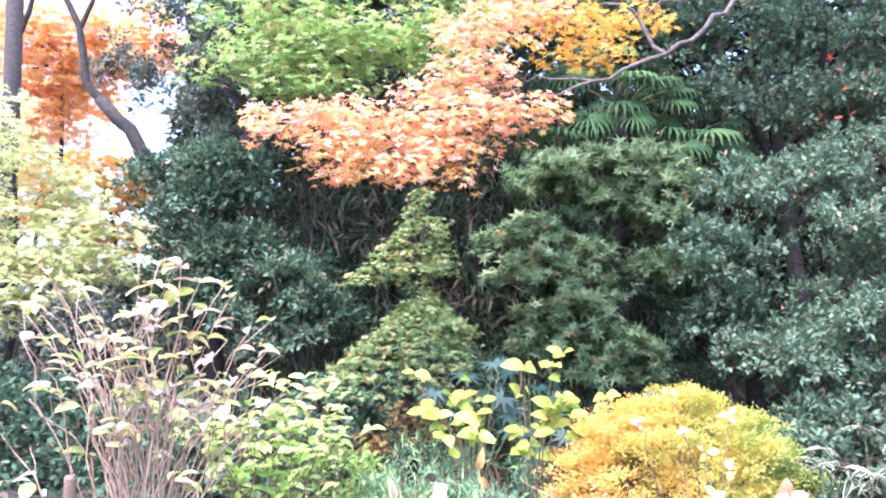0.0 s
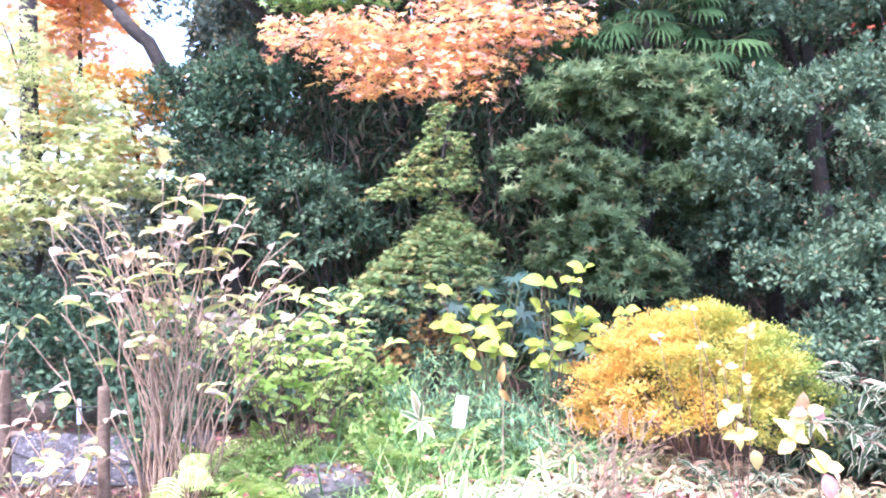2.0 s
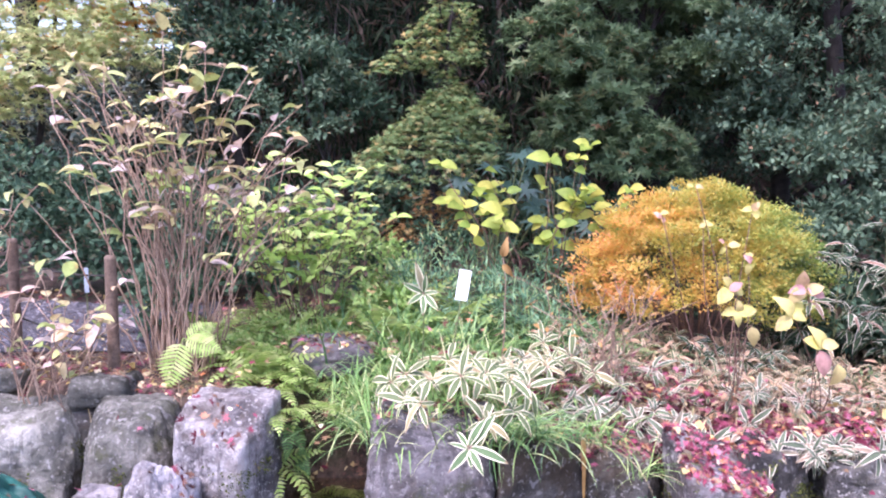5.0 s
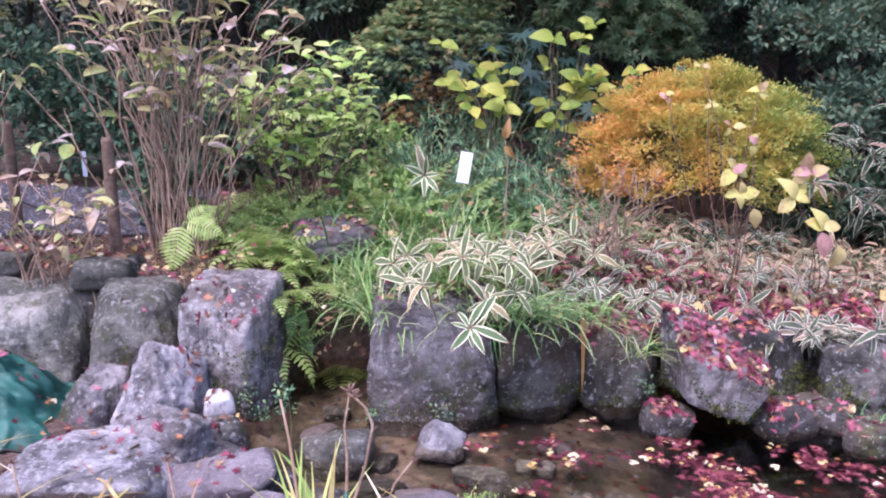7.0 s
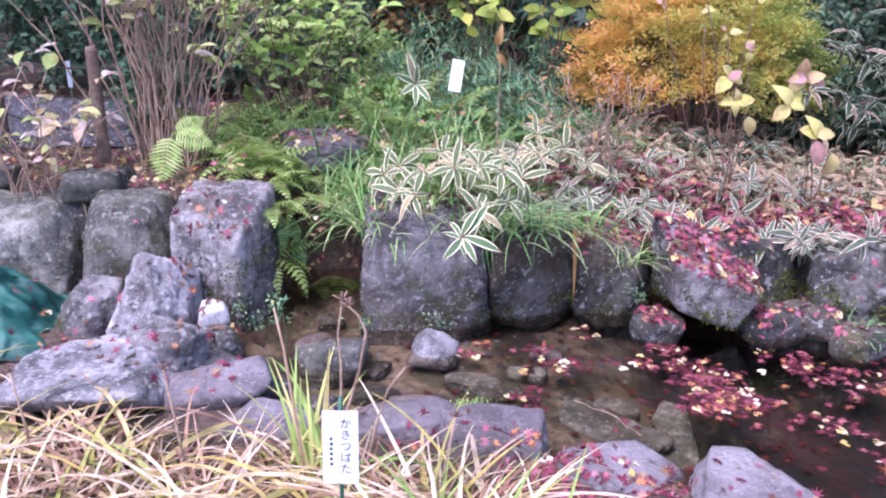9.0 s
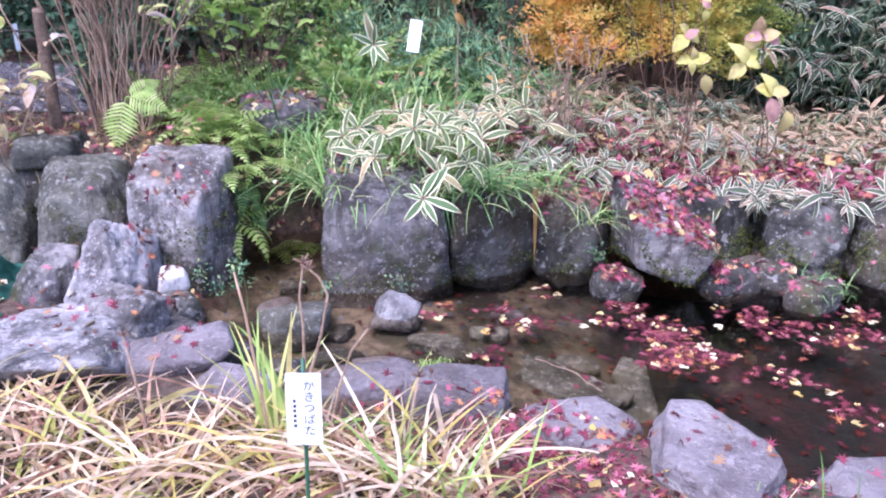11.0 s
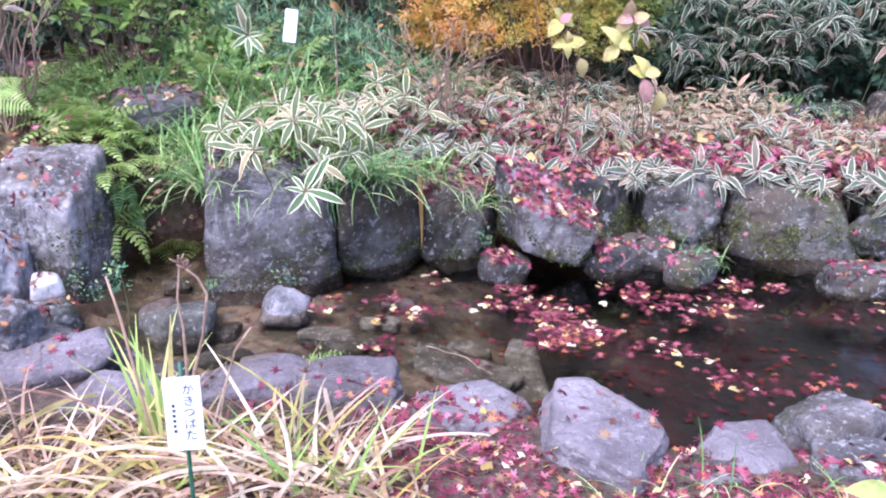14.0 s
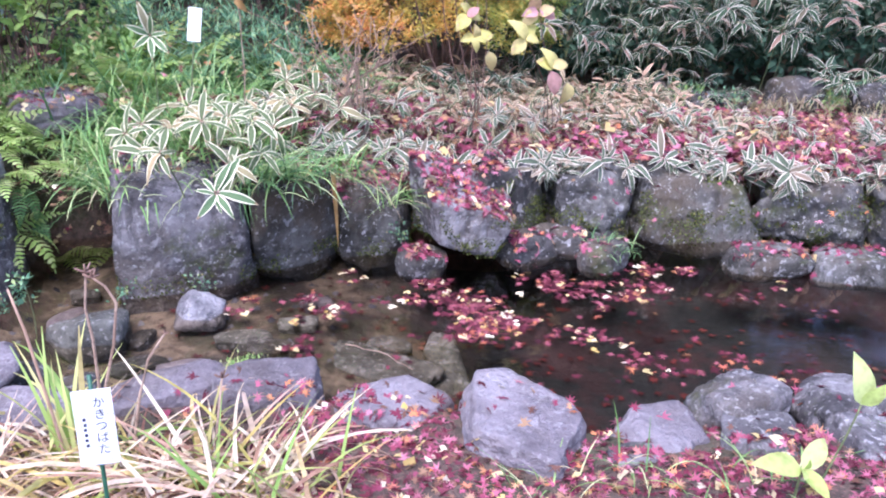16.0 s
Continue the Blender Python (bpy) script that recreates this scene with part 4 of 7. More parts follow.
def moss_on(ob, lo, hi, share, seed):
    """Moss cushions grown on a stone's outer skin between two heights."""
    rg = np.random.default_rng(seed)
    me = ob.data
    v, nr = np.empty(len(me.vertices) * 3), np.empty(len(me.vertices) * 3)
    me.vertices.foreach_get("co", v)
    me.vertices.foreach_get("normal", nr)
    w = np.array(ob.matrix_basis)
    p, q = v.reshape(-1, 3) @ w[:3, :3].T + w[:3, 3], nr.reshape(-1, 3) @ w[:3, :3].T
    patch = np.array([noise.noise(Vector(c * 6) + Vector((seed, seed * .7, 0))) + .25 * noise.noise(Vector(c * 40)) for c in p])
    k = (p[:, 2] > lo) & (p[:, 2] < hi) & (q[:, 1] < .3) & (patch + .3 * (hi - p[:, 2]) / (hi - lo) > .9 - 1.3 * share)
    p, q = np.repeat(p[k], 6, 0), np.repeat(q[k], 6, 0)
    n = len(p)
    if n:
        c = cloud(TINY, p + rg.normal(0, .006, (n, 3)), q * .4 + rand_dirs(rg, n), q + rg.normal(0, .3, (n, 3)), rg.uniform(.008, .018, n))
        solo("moss", mesh_of("moss", *c), MOSS, (0, 0, 0), "olive green moss growing on a boulder's face", "moss", kind="stuff")


for k, ob in enumerate([o for o in scene.objects if o.name.split(".")[0] == "boulder"]):
    moss_on(ob, -.01, .12, .5, 3 + k)
    if ob.location.x > 1.0 or k < 3:
        moss_on(ob, .1, .36, .42, 30 + k)

# ---- evergreen shrubs and trees behind the bank ----
def tree(name, base, label, category, limbs, crowns, bark=None, group=""):
    """A tree or tall shrub: trunk, limbs and crowns. limbs: (points, r0, r1); crowns: (part name, arrays, material, label)."""
    t = thing(name, base, label, category, group)
    b = np.array(base)
    for i, (pts, r0, r1) in enumerate(limbs):
        v, f = tube(np.array(pts) - b, r0, r1, 10 if i == 0 else 7)
        part("trunk" if i == 0 else "limb", mesh_of("trunk", v, f, smooth=True), bark or BARK, t)
    for pname, (v, f), mat, lab in crowns:
        part(pname, mesh_of(pname, v - b, f), mat, t, lab)
    return t


def base_at(x, y):
    return (x, y, float(height(x, y)) - 0.02)


rng = np.random.default_rng(5)
B = base_at(3.1, 8.2)
hedge = [(3.05, 6.5, 1.15, .4, .35, .28), (3.9, 6.4, 1.0, .6, .4, .3), (4.9, 6.3, .9, .7, .4, .3), (3.1, 6.9, 1.62, .48, .4, .3), (3.6, 6.7, 1.3, .7, .4, .36), (4.6, 6.5, 1.3, .8, .5, .5), (5.4, 6.8, 2.2, .9, .7, .8), (6.2, 6.4, 2.0, 1.0, .8, 1.2), (6.4, 7.0, 3.6, 1.2, .9, 1.0), (2.8, 8.0, 3.15, .85, .7, .42), (3.75, 8.0, 3.3, .95, .75, .55), (2.5, 7.7, 2.55, .7, .6, .34), (2.45, 8.1, 2.1, .5, .3, .28), (3.0, 8.0, 1.7, .5, .3, .4), (2.2, 8.2, 1.6, .4, .3, .3), (2.75, 7.6, 2.15, .35, .35, .2),
    (3.4, 7.4, 2.6, .95, .7, .5), (3.2, 7.0, 1.95, .75, .5, .42), (4.3, 7.3, 2.3, .9, .7, .6), (4.1, 6.9, 1.6, .7, .5, .4), (4.9, 7.6, 3.2, .9, .8, .8)]
tree("holly_shrub", B, "dense dark glossy evergreen shrub with small leaves in rounded tiers", "shrub",
    [([B, (3.1, 8.2, 1.8), (3.0, 8.1, 2.6)], .1, .06)] + [(bent(rng, (3.1, 8.2, 1.2), (x * .9 + .31, y + .1, z), (0, 0, .1), 7, .04), .04, .015) for x, y, z, *_ in hedge[:8]],
    [("crown", joined([sprays(rng, clumps(rng, hedge, 7, .25), 9200, 8, 0.058, OVAL, 0.045), sprays(rng, [(x, y + .15, z, a * .7, b * .7, c * .65) for x, y, z, a, b, c in hedge], 900, 8, .06, OVAL, .07)]), HOLLY, "")])
B = base_at(1.75, 8.0)
tiers = [(1.02, 7.7, 2.4, .34, .3, .2), (1.4, 7.5, 2.05, .4, .35, .24), (1.7, 7.45, 1.7, .32, .3, .2), (1.18, 7.9, 2.75, .5, .45, .22), (1.85, 7.9, 2.8, .65, .6, .28), (1.5, 7.8, 2.38, .45, .4, .2), (2.1, 7.7, 2.42, .45, .4, .2), (1.2, 7.6, 1.8, .25, .25, .16), (1.15, 8.0, 3.35, .32, .3, .1), (1.6, 8.0, 3.5, .36, .3, .1), (2.05, 8.1, 3.55, .32, .3, .12), (2.4, 8.0, 3.3, .3, .3, .12), (1.75, 8.0, 3.2, .3, .3, .1)]
tree("green_shrub", B, "open shrub with fresh green lobed leaves in loose tiers", "shrub",
    [(bent(rng, B, (1.7, 8.0, 3.2), (.1, 0, 0), 8, .03), .05, .02)] + [(bent(rng, (1.74, 8.0, min(z - .25, 1.0 + .16 * k)), (x, y, z), (0, 0, .12), 7, .03), .02, .006) for k, (x, y, z, *_) in enumerate(tiers)],
    [("crown", sprays(rng, clumps(rng, tiers, 7, .22), 1700, 7, 0.085, MAPLE, 0.06), GREENMAPLE, "")])
B = base_at(4.1, 9.4)
upper = [(5.6, 9.0, 5.2, 1.0, .7, .7), (6.6, 8.6, 4.8, 1.2, .8, 1.0), (2.0, 9.4, 6.0, .9, .6, .5), (4.4, 9.0, 4.3, .6, .4, .35), (2.9, 9.2, 4.9, .7, .5, .5), (3.6, 9.3, 5.3, .8, .6, .5), (4.6, 9.3, 4.9, .9, .6, .6), (3.3, 9.2, 4.35, .5, .4, .3), (5.2, 9.2, 4.4, .8, .5, .5), (2.5, 9.3, 5.4, .6, .5, .4), (4.0, 9.3, 6.0, 1.4, .7, .5)]
tree("camellia_tree", B, "tall dark evergreen tree with crooked black trunks", "tree",
    [(bent(rng, B, (3.75, 9.3, 4.9), (.12, 0, 0), 9, .03), .11, .06), (bent(rng, (4.0, 9.4, 3.6), (4.5, 9.3, 5.4), (.1, 0, 0), 7, .03), .06, .03), (bent(rng, (3.85, 9.35, 3.9), (3.0, 9.2, 5.0), (0, 0, .1), 7, .02), .045, .02), (bent(rng, (4.1, 9.4, 3.2), (5.2, 9.2, 4.3), (0, 0, .1), 7, .02), .045, .02)],
    [("crown", sprays(rng, clumps(rng, upper, 10, .26), 4400, 8, 0.07, OVAL, 0.06), HOLLY, "")])
B = base_at(-2.1, 9.2)
left = [(-2.3, 9.0, 3.1, .55, .5, .5), (-1.95, 9.0, 3.6, .45, .4, .4), (-2.4, 9.0, 3.6, .5, .4, .35), (-1.75, 8.9, 2.75, .45, .4, .35), (-2.2, 8.8, 2.5, .5, .4, .3), (-1.2, 8.8, 2.55, .3, .3, .25), (-1.0, 8.7, 2.2, .25, .25, .2)]
thin = [(-2.4, 9.3, 4.9, .6, .5, .5), (-1.7, 9.3, 4.4, .5, .5, .5), (-2.9, 9.3, 5.3, .5, .4, .4), (-1.9, 9.3, 5.5, .6, .5, .4), (-2.6, 9.3, 4.45, .4, .4, .3), (-2.3, 9.3, 4.2, .35, .3, .25), (-3.2, 9.3, 4.75, .4, .3, .25)]
tree("camellia_tree", B, "old camellia with crooked black limbs and dark glossy leaves", "tree",
    [(bent(rng, B, (-1.75, 9.2, 4.2), (-.12, 0, 0), 9, .03), .1, .06), ([(-1.95, 9.2, 3.2), (-2.4, 9.1, 3.6), (-2.65, 9.1, 3.75), (-2.84, 9.1, 3.95), (-2.97, 9.1, 4.2), (-3.1, 9.1, 4.3), (-3.3, 9.1, 4.53)], .09, .065), ([(-3.3, 9.1, 4.53), (-3.44, 9.1, 4.68), (-3.47, 9.1, 4.9), (-3.5, 9.1, 5.1), (-3.54, 9.1, 5.32), (-3.68, 9.1, 5.6), (-3.75, 9.1, 6.2)], .05, .03), ([(-3.53, 9.1, 5.28), (-3.4, 9.1, 5.6), (-3.3, 9.1, 6.2)], .03, .02), ([(-1.75, 9.2, 4.2), (-1.82, 9.1, 4.5), (-2.11, 9.1, 4.68), (-2.33, 9.1, 5.01), (-2.4, 9.1, 5.4), (-2.44, 9.1, 6.2)], .055, .03), (bent(rng, (-1.75, 9.2, 4.1), (-1.0, 9.2, 4.6), (.0, 0, 0), 6, .02), .035, .02)],
    [("crown", sprays(rng, clumps(rng, left, 9, .2) + left, 2100, 8, 0.07, OVAL, 0.09), CAMELLIA, ""), ("thin_crown", sprays(rng, clumps(rng, thin, 6, .16), 1300, 6, 0.06, OVAL, 0.08), GREYLEAF, "thin greyish upper leaves")])

for bx, by, lumps in ((-1.1, 8.5, [(-1.38, 8.4, 2.68, .12, .1, .1), (-1.15, 8.4, 2.74, .14, .1, .1), (-.95, 8.4, 2.5, .14, .1, .12), (-1.15, 8.4, 2.34, .18, .12, .12), (-1.05, 8.4, 2.0, .2, .14, .12)]), (-1.75, 8.5, [(-1.75, 8.4, 2.2, .25, .15, .15), (-1.5, 8.4, 1.9, .25, .15, .15)])):
    Bk = base_at(bx, by)
    tree("evergreen_shrub", Bk, "thin young evergreen with lighter green leaf sprays", "shrub", [(bent(rng, Bk, lumps[0][:3], (.08, 0, 0), 7, .02), .02, .008)] + [(bent(rng, (Bk[0], Bk[1], Bk[2] + .5), l[:3], (0, 0, .08), 6, .02), .009, .004) for l in lumps[1:]], [("crown", sprays(rng, lumps, 170, 6, .06, OVAL, .05), HOLLY, "")])

# bamboo thicket on the dark slope
B = base_at(0.4, 9.8)
t = thing("bamboo_thicket", B, "dark thicket of thin bamboo with drooping leaves on the slope", "bamboo", kind="stuff")
lines = []
for i in range(110):
    x, y = rng.uniform(-2.2, 2.6), rng.uniform(9.2, 11.4)
    z0 = float(height(x, y))
    tip = (x + rng.normal(0, .5), y + rng.normal(0, .2), z0 + rng.uniform(1.6, 3.6))
    lines.append((bent(rng, (x, y, z0 - .05), tip, (rng.normal(0, .06), 0, 0), 5) - np.array(B), rng.uniform(.005, .013), .004, 5))
part("culms", stem_mesh("culms", lines), CULM, t)
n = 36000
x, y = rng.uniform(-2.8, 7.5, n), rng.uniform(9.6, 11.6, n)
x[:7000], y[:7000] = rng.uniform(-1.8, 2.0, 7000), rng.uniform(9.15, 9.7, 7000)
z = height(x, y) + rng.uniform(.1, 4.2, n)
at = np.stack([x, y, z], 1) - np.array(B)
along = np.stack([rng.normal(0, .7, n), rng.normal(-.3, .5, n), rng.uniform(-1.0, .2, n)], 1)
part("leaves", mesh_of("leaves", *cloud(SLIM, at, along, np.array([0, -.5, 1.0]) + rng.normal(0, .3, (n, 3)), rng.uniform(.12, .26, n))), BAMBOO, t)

# evergreens that close the view at the back and sides
for bx, by, lumps, mat, size, n, lab in (
        (3.8, 12.0, [(2.4, 11.6, 6.4, 1.3, .8, 1.0), (4.2, 11.8, 6.8, 1.5, .8, 1.2), (6.0, 11.5, 6.2, 1.5, .9, 1.4), (4.8, 11.4, 5.2, 1.2, .7, .8), (3.0, 11.6, 7.6, 1.4, .8, .8), (7.5, 11, 6, 1.4, 1, 2)], CAMELLIA, .12, 900, "tall dark evergreen tree behind the hedge"),
        (-1.2, 12.2, [(-2.2, 12, 6.0, 1.0, .7, .7), (-.9, 12, 6.4, 1.3, .8, .9), (.6, 12, 6.3, 1.3, .8, .9), (-.2, 11.8, 5.5, 1.2, .7, .6), (1.8, 12, 6.9, 1.2, .8, .9), (-1.8, 12, 7.2, 1.3, .8, .7), (-2.4, 11.8, 5.0, .7, .6, .5)], GREYLEAF, .11, 900, "tall grey-green tree behind the bamboo"),
        (-4.3, 10.2, [(-4.6, 9.8, 1.5, .9, .6, .7), (-3.5, 9.8, 1.5, .8, .6, .7), (-2.9, 9.6, 1.9, .6, .5, .6), (-5.4, 9.8, 1.7, .9, .6, .8), (-4.0, 9.6, 2.1, .7, .5, .4)], GREYLEAF, .08, 1100, "leafy grey-green shrub beyond the path")):
    Bk = base_at(bx, by)
    tree("evergreen_tree" if lumps[0][2] > 3 else "evergreen_shrub", Bk, lab, "tree" if lumps[0][2] > 3 else "shrub", [(bent(rng, Bk, lumps[1][:3], (.1, 0, 0), 7, .03), .1, .05)] + [(bent(rng, (Bk[0], Bk[1], Bk[2] + .6), l[:3], (0, 0, .1), 6, .03), .04, .015) for l in lumps], [("crown", sprays(rng, clumps(rng, lumps, 7, .35) + lumps, n, 8, size, OVAL, .12), mat, "")])

# dense wood that closes the slope behind the bamboo
WOOD = leaf_mat("wood_leaf", [(0.0, (0.022, 0.028, 0.021)), (0.6, (0.046, 0.06, 0.042)), (0.9, (0.075, 0.095, 0.06)), (1.0, (0.13, 0.085, 0.065))], share=0.1, rough=0.8, spec=0.1)
rw = np.random.default_rng(31)
B = base_at(2.0, 12.4)
t = thing("evergreen_wood", B, "dense dark evergreen wood on the slope behind the bamboo", "wood", kind="stuff")
n = 30000
x, y = rw.uniform(-3.4, 9.0, n), rw.uniform(11.8, 13.4, n)
z = height(x, y) + rw.uniform(0, 1, n) * (6.2 + .7 * np.sin(x * 1.3) + .4 * np.sin(x * 3.1)) * smooth01((x + 3.9) / 1.2)
part("foliage", mesh_of("foliage", *cloud(OVAL, np.stack([x, y, z], 1) - np.array(B), rand_dirs(rw, n) + np.array([0, -.4, -.3]), np.array([0, -.6, .8]) + rw.normal(0, .4, (n, 3)), rw.uniform(.16, .34, n))), WOOD, t)
x, y = rw.uniform(-10.0, -2.6, 9000), rw.uniform(11.0, 12.4, 9000)
z = height(x, y) + rw.uniform(0, 1, 9000) * (1.75 + .2 * np.sin(x * 2.3))
part("hedge_foliage", mesh_of("hedge_foliage", *cloud(OVAL, np.stack([x, y, z], 1) - np.array(B), rand_dirs(rw, 9000) + np.array([0, -.4, -.3]), np.array([0, -.6, .8]) + rw.normal(0, .4, (9000, 3)), rw.uniform(.14, .3, 9000))), WOOD, t)
part("trunks", stem_mesh("trunks", [(bent(rw, (a, 12.2 + rw.uniform(0, 1), float(height(a, 12.2)) - .1), (a + rw.normal(0, .3), 12.5, 8.0), (rw.normal(0, .1), 0, 0), 6, .03), .09, .05) for a in (-2.6, -1.4, 5.6, 6.9, 8.0)]), BARK, t).matrix_basis = Matrix.Translation(-Vector(B))


# windmill palms seen past the orange branch
def fan_mesh(name, strips, spread_):
    """A palm fan: narrow folded strips from one point, their tips hanging."""
    out = []
    for k in range(strips):
        a = -spread_ + 2 * spread_ * k / (strips - 1)
        d, side = np.array([math.sin(a), math.cos(a), 0]), np.array([math.cos(a), -math.sin(a), 0])
        ln = .82 + .18 * math.cos(a)
        v = []
        for q, w, z in ((.05, .012, 0), (.45, .036, .03), (.75, .03, -.05), (1.0, .004, -.28)):
            c = d * q * ln * (1 - .1 * (q > .9)) + np.array([0, 0, z * ln])
            v += [c - side * w + (0, 0, .012), c + side * w - (0, 0, .012)]
        out.append((v, [(2 * i, 2 * i + 1, 2 * i + 3, 2 * i + 2) for i in range(3)]))
    return mesh_of(name, *joined(out))


PALMLEAF = leaf_mat("palm_leaf", [(0.0, (0.035, 0.075, 0.035)), (0.6, (0.065, 0.13, 0.055)), (1.0, (0.12, 0.21, 0.08))], src="object", share=0.3, rough=0.75, spec=0.1)
FAN = fan_mesh("fan", 19, 2.2)
FAN.materials.append(PALMLEAF)
for px, py, pz, nf in ((2.2, 9.2, 4.4, 17), (1.55, 9.3, 3.8, 13), (2.85, 9.2, 4.05, 14), (1.9, 9.4, 4.95, 14)):
    B = base_at(px, py)
    t = thing("windmill_palm", B, "windmill palm with drooping dark green fan leaves", "palm", "palms behind the evergreen shrub")
    h = pz - B[2]
    part("trunk", stem_mesh("trunk", [(bent(rw, (0, 0, -.05), (0, 0, h), (rw.normal(0, .05), 0, 0), 8, .01), .075, .06, 10)]), BARK, t)
    for k in range(nf):
        a, e = 2.4 * k + rw.normal(0, .2), rw.uniform(-.5, .75)
        d = np.array([math.cos(a) * .9, math.sin(a) * .7 - .35, e])
        d = d / np.linalg.norm(d)
        tip = np.array([0, 0, h]) + d * rw.uniform(.35, .6)
        part("stalk", stem_mesh("stalk", [(bent(rw, (0, 0, h - .03), tip, (0, 0, .05), 5), .012, .008, 5)]), STEM, t)
        m = Matrix([[*row, 0] for row in bases(np.array([d + (0, 0, -.45)]), np.array([(0, -.5, 1.0)]))[0]] + [[0, 0, 0, 1]])
        m.translation = tip
        part("fan", FAN, None, t, "", m @ Matrix.Scale(rw.uniform(.3, .44), 4))

# ---- maples ----
B = base_at(6.3, 8.9)
orange = [(-.9, 6.3, 3.56, .4, .28, .1), (-.5, 6.3, 3.6, .42, .3, .1), (-.12, 6.35, 3.48, .5, .34, .12), (-.5, 6.2, 3.34, .4, .28, .1), (-.2, 6.15, 3.18, .4, .26, .09), (.32, 6.3, 3.58, .48, .34, .13),
    (.78, 6.35, 3.66, .36, .28, .1), (.42, 6.5, 4.3, .34, .3, .1), (.8, 6.6, 4.5, .4, .3, .1), (.2, 6.45, 3.82, .36, .3, .1), (.46, 6.5, 3.98, .34, .3, .1), (.2, 6.2, 3.3, .32, .26, .08), (-.55, 6.15, 3.12, .14, .12, .05), (.3, 6.1, 3.1, .12, .12, .08)]
yellow = [(1.2, 6.8, 4.5, .45, .35, .1), (1.35, 6.9, 4.28, .4, .3, .1), (1.75, 6.9, 4.55, .3, .3, .1)]
joint = (1.9, 6.5, 4.12)
tree("orange_maple", B, "Japanese maple with a long branch of bright orange leaves", "tree",
    [(bent(rng, B, (6.3, 8.8, 5.9), (.1, 0, 0), 8, .02), .09, .05), (bent(rng, (6.3, 8.8, 5.9), (2.7, 6.9, 4.85), (0, 0, .12), 8, .02), .04, .022), (bent(rng, (2.7, 6.9, 4.85), joint, (0, 0, -.04), 8, .02), .022, .017),
     (bent(rng, joint, (.95, 6.35, 3.75), (0, 0, -.02), 9, .015), .017, .01), (bent(rng, (.95, 6.35, 3.75), (-.4, 6.3, 3.45), (0, 0, .08), 9, .02), .012, .004), (bent(rng, (1.3, 6.4, 3.88), (.6, 6.45, 4.0), (0, 0, -.05), 8, .02), .012, .005),
     (bent(rng, joint, (1.5, 6.7, 4.6), (0, 0, .1), 8, .02), .02, .008), (bent(rng, (1.5, 6.7, 4.6), (.6, 6.8, 4.45), (0, 0, .05), 8, .02), .01, .004), (bent(rng, (1.65, 6.6, 4.4), (2.3, 6.8, 4.7), (0, 0, .05), 8, .02), .01, .005), (bent(rng, (.9, 6.35, 3.7), (-.3, 6.25, 3.62), (0, 0, .1), 8, .03), .009, .003)],
    [("crown", pads(rng, orange, 1250, .05), MAPLE_ORANGE, "bright orange and salmon leaves"), ("upper_crown", pads(rng, yellow, 800, .052), MAPLE_YELLOW, "yellow-orange leaves")], BARK_GREY)
B = base_at(-.3, 11.5)
green = [(-.8, 8.5, 4.9, .9, .5, .2), (-1.6, 8.6, 4.75, .6, .4, .15), (-.1, 8.5, 5.0, .7, .5, .2), (-1.0, 8.4, 4.5, .6, .4, .15), (.4, 8.5, 5.15, .6, .4, .2), (-1.3, 8.6, 5.2, .8, .5, .2), (.2, 8.4, 4.7, .4, .3, .12)]
tree("green_maple", B, "maple with light green layered foliage", "tree",
    [(bent(rng, B, (-.55, 9.6, 4.6), (.05, 0, 0), 8, .03), .055, .045), (bent(rng, (-.55, 9.6, 4.4), (-.8, 8.5, 4.8), (0, 0, .1), 7, .02), .04, .015), (bent(rng, (-.55, 9.6, 4.5), (.3, 8.5, 5.0), (0, 0, .1), 7, .02), .04, .015), (bent(rng, (-.55, 9.6, 4.5), (-1.5, 8.6, 4.8), (0, 0, .1), 7, .02), .04, .015)],
    # overhead crown, out of view, added to shade the bamboo and block the sky
    [("crown", pads(rng, green, 620, .075), MAPLE_GREEN, ""), ("top_crown", pads(rng, [(-1.6, 9.6, 7.0, 1.6, 1.2, .3), (.6, 9.7, 7.1, 1.6, 1.2, .3), (3.0, 8.6, 6.9, 1.4, 1.1, .3), (-.2, 8.8, 6.0, 1.5, .8, .2), (-1.8, 9.2, 5.9, 1.0, .7, .2), (1.2, 9.3, 5.9, 1.2, .7, .2)], 210, .13), MAPLE_GREEN, "")])
# weeping maple in the middle
B = base_at(-.05, 7.6)
cone = []
for z in np.linspace(3.24, 2.54, 12):
    f = (3.24 - z) / .7
    lo, hi = .04 - .55 * f ** 1.7, .1 + .1 * f
    for x in np.linspace(lo, hi, 1 + int(3.5 * f)):
        cone.append((x + rng.normal(0, .02), 7.5 + rng.normal(0, .08), z - .05 * f + .1 * f * (x - lo), .1 + .04 * f, .12, .04))
cone += [(0, 7.5, 2.46, .13, .12, .04), (.04, 7.48, 2.4, .14, .12, .04)]
for ex, ey, ez in ((-.85, 7.2, 1.56), (-.66, 7.02, 1.6), (-.4, 6.95, 1.56), (-.12, 6.95, 1.6), (.16, 6.98, 1.66), (.32, 7.1, 1.78), (.42, 7.25, 1.96), (.36, 7.3, 1.74), (-.72, 7.35, 1.66), (-.48, 7.25, 1.84), (.26, 7.25, 2.1), (-.26, 7.2, 2.02), (-.1, 7.05, 1.8), (-.5, 7.1, 1.7), (.1, 7.15, 1.98)):
    for q in np.linspace(.15, 1, 7):
        cone.append((.06 + (ex - .06) * q + rng.normal(0, .02), 7.5 + (ey - 7.5) * q, 2.38 + (ez - 2.38) * q, .07 + .07 * q, .1, .03))
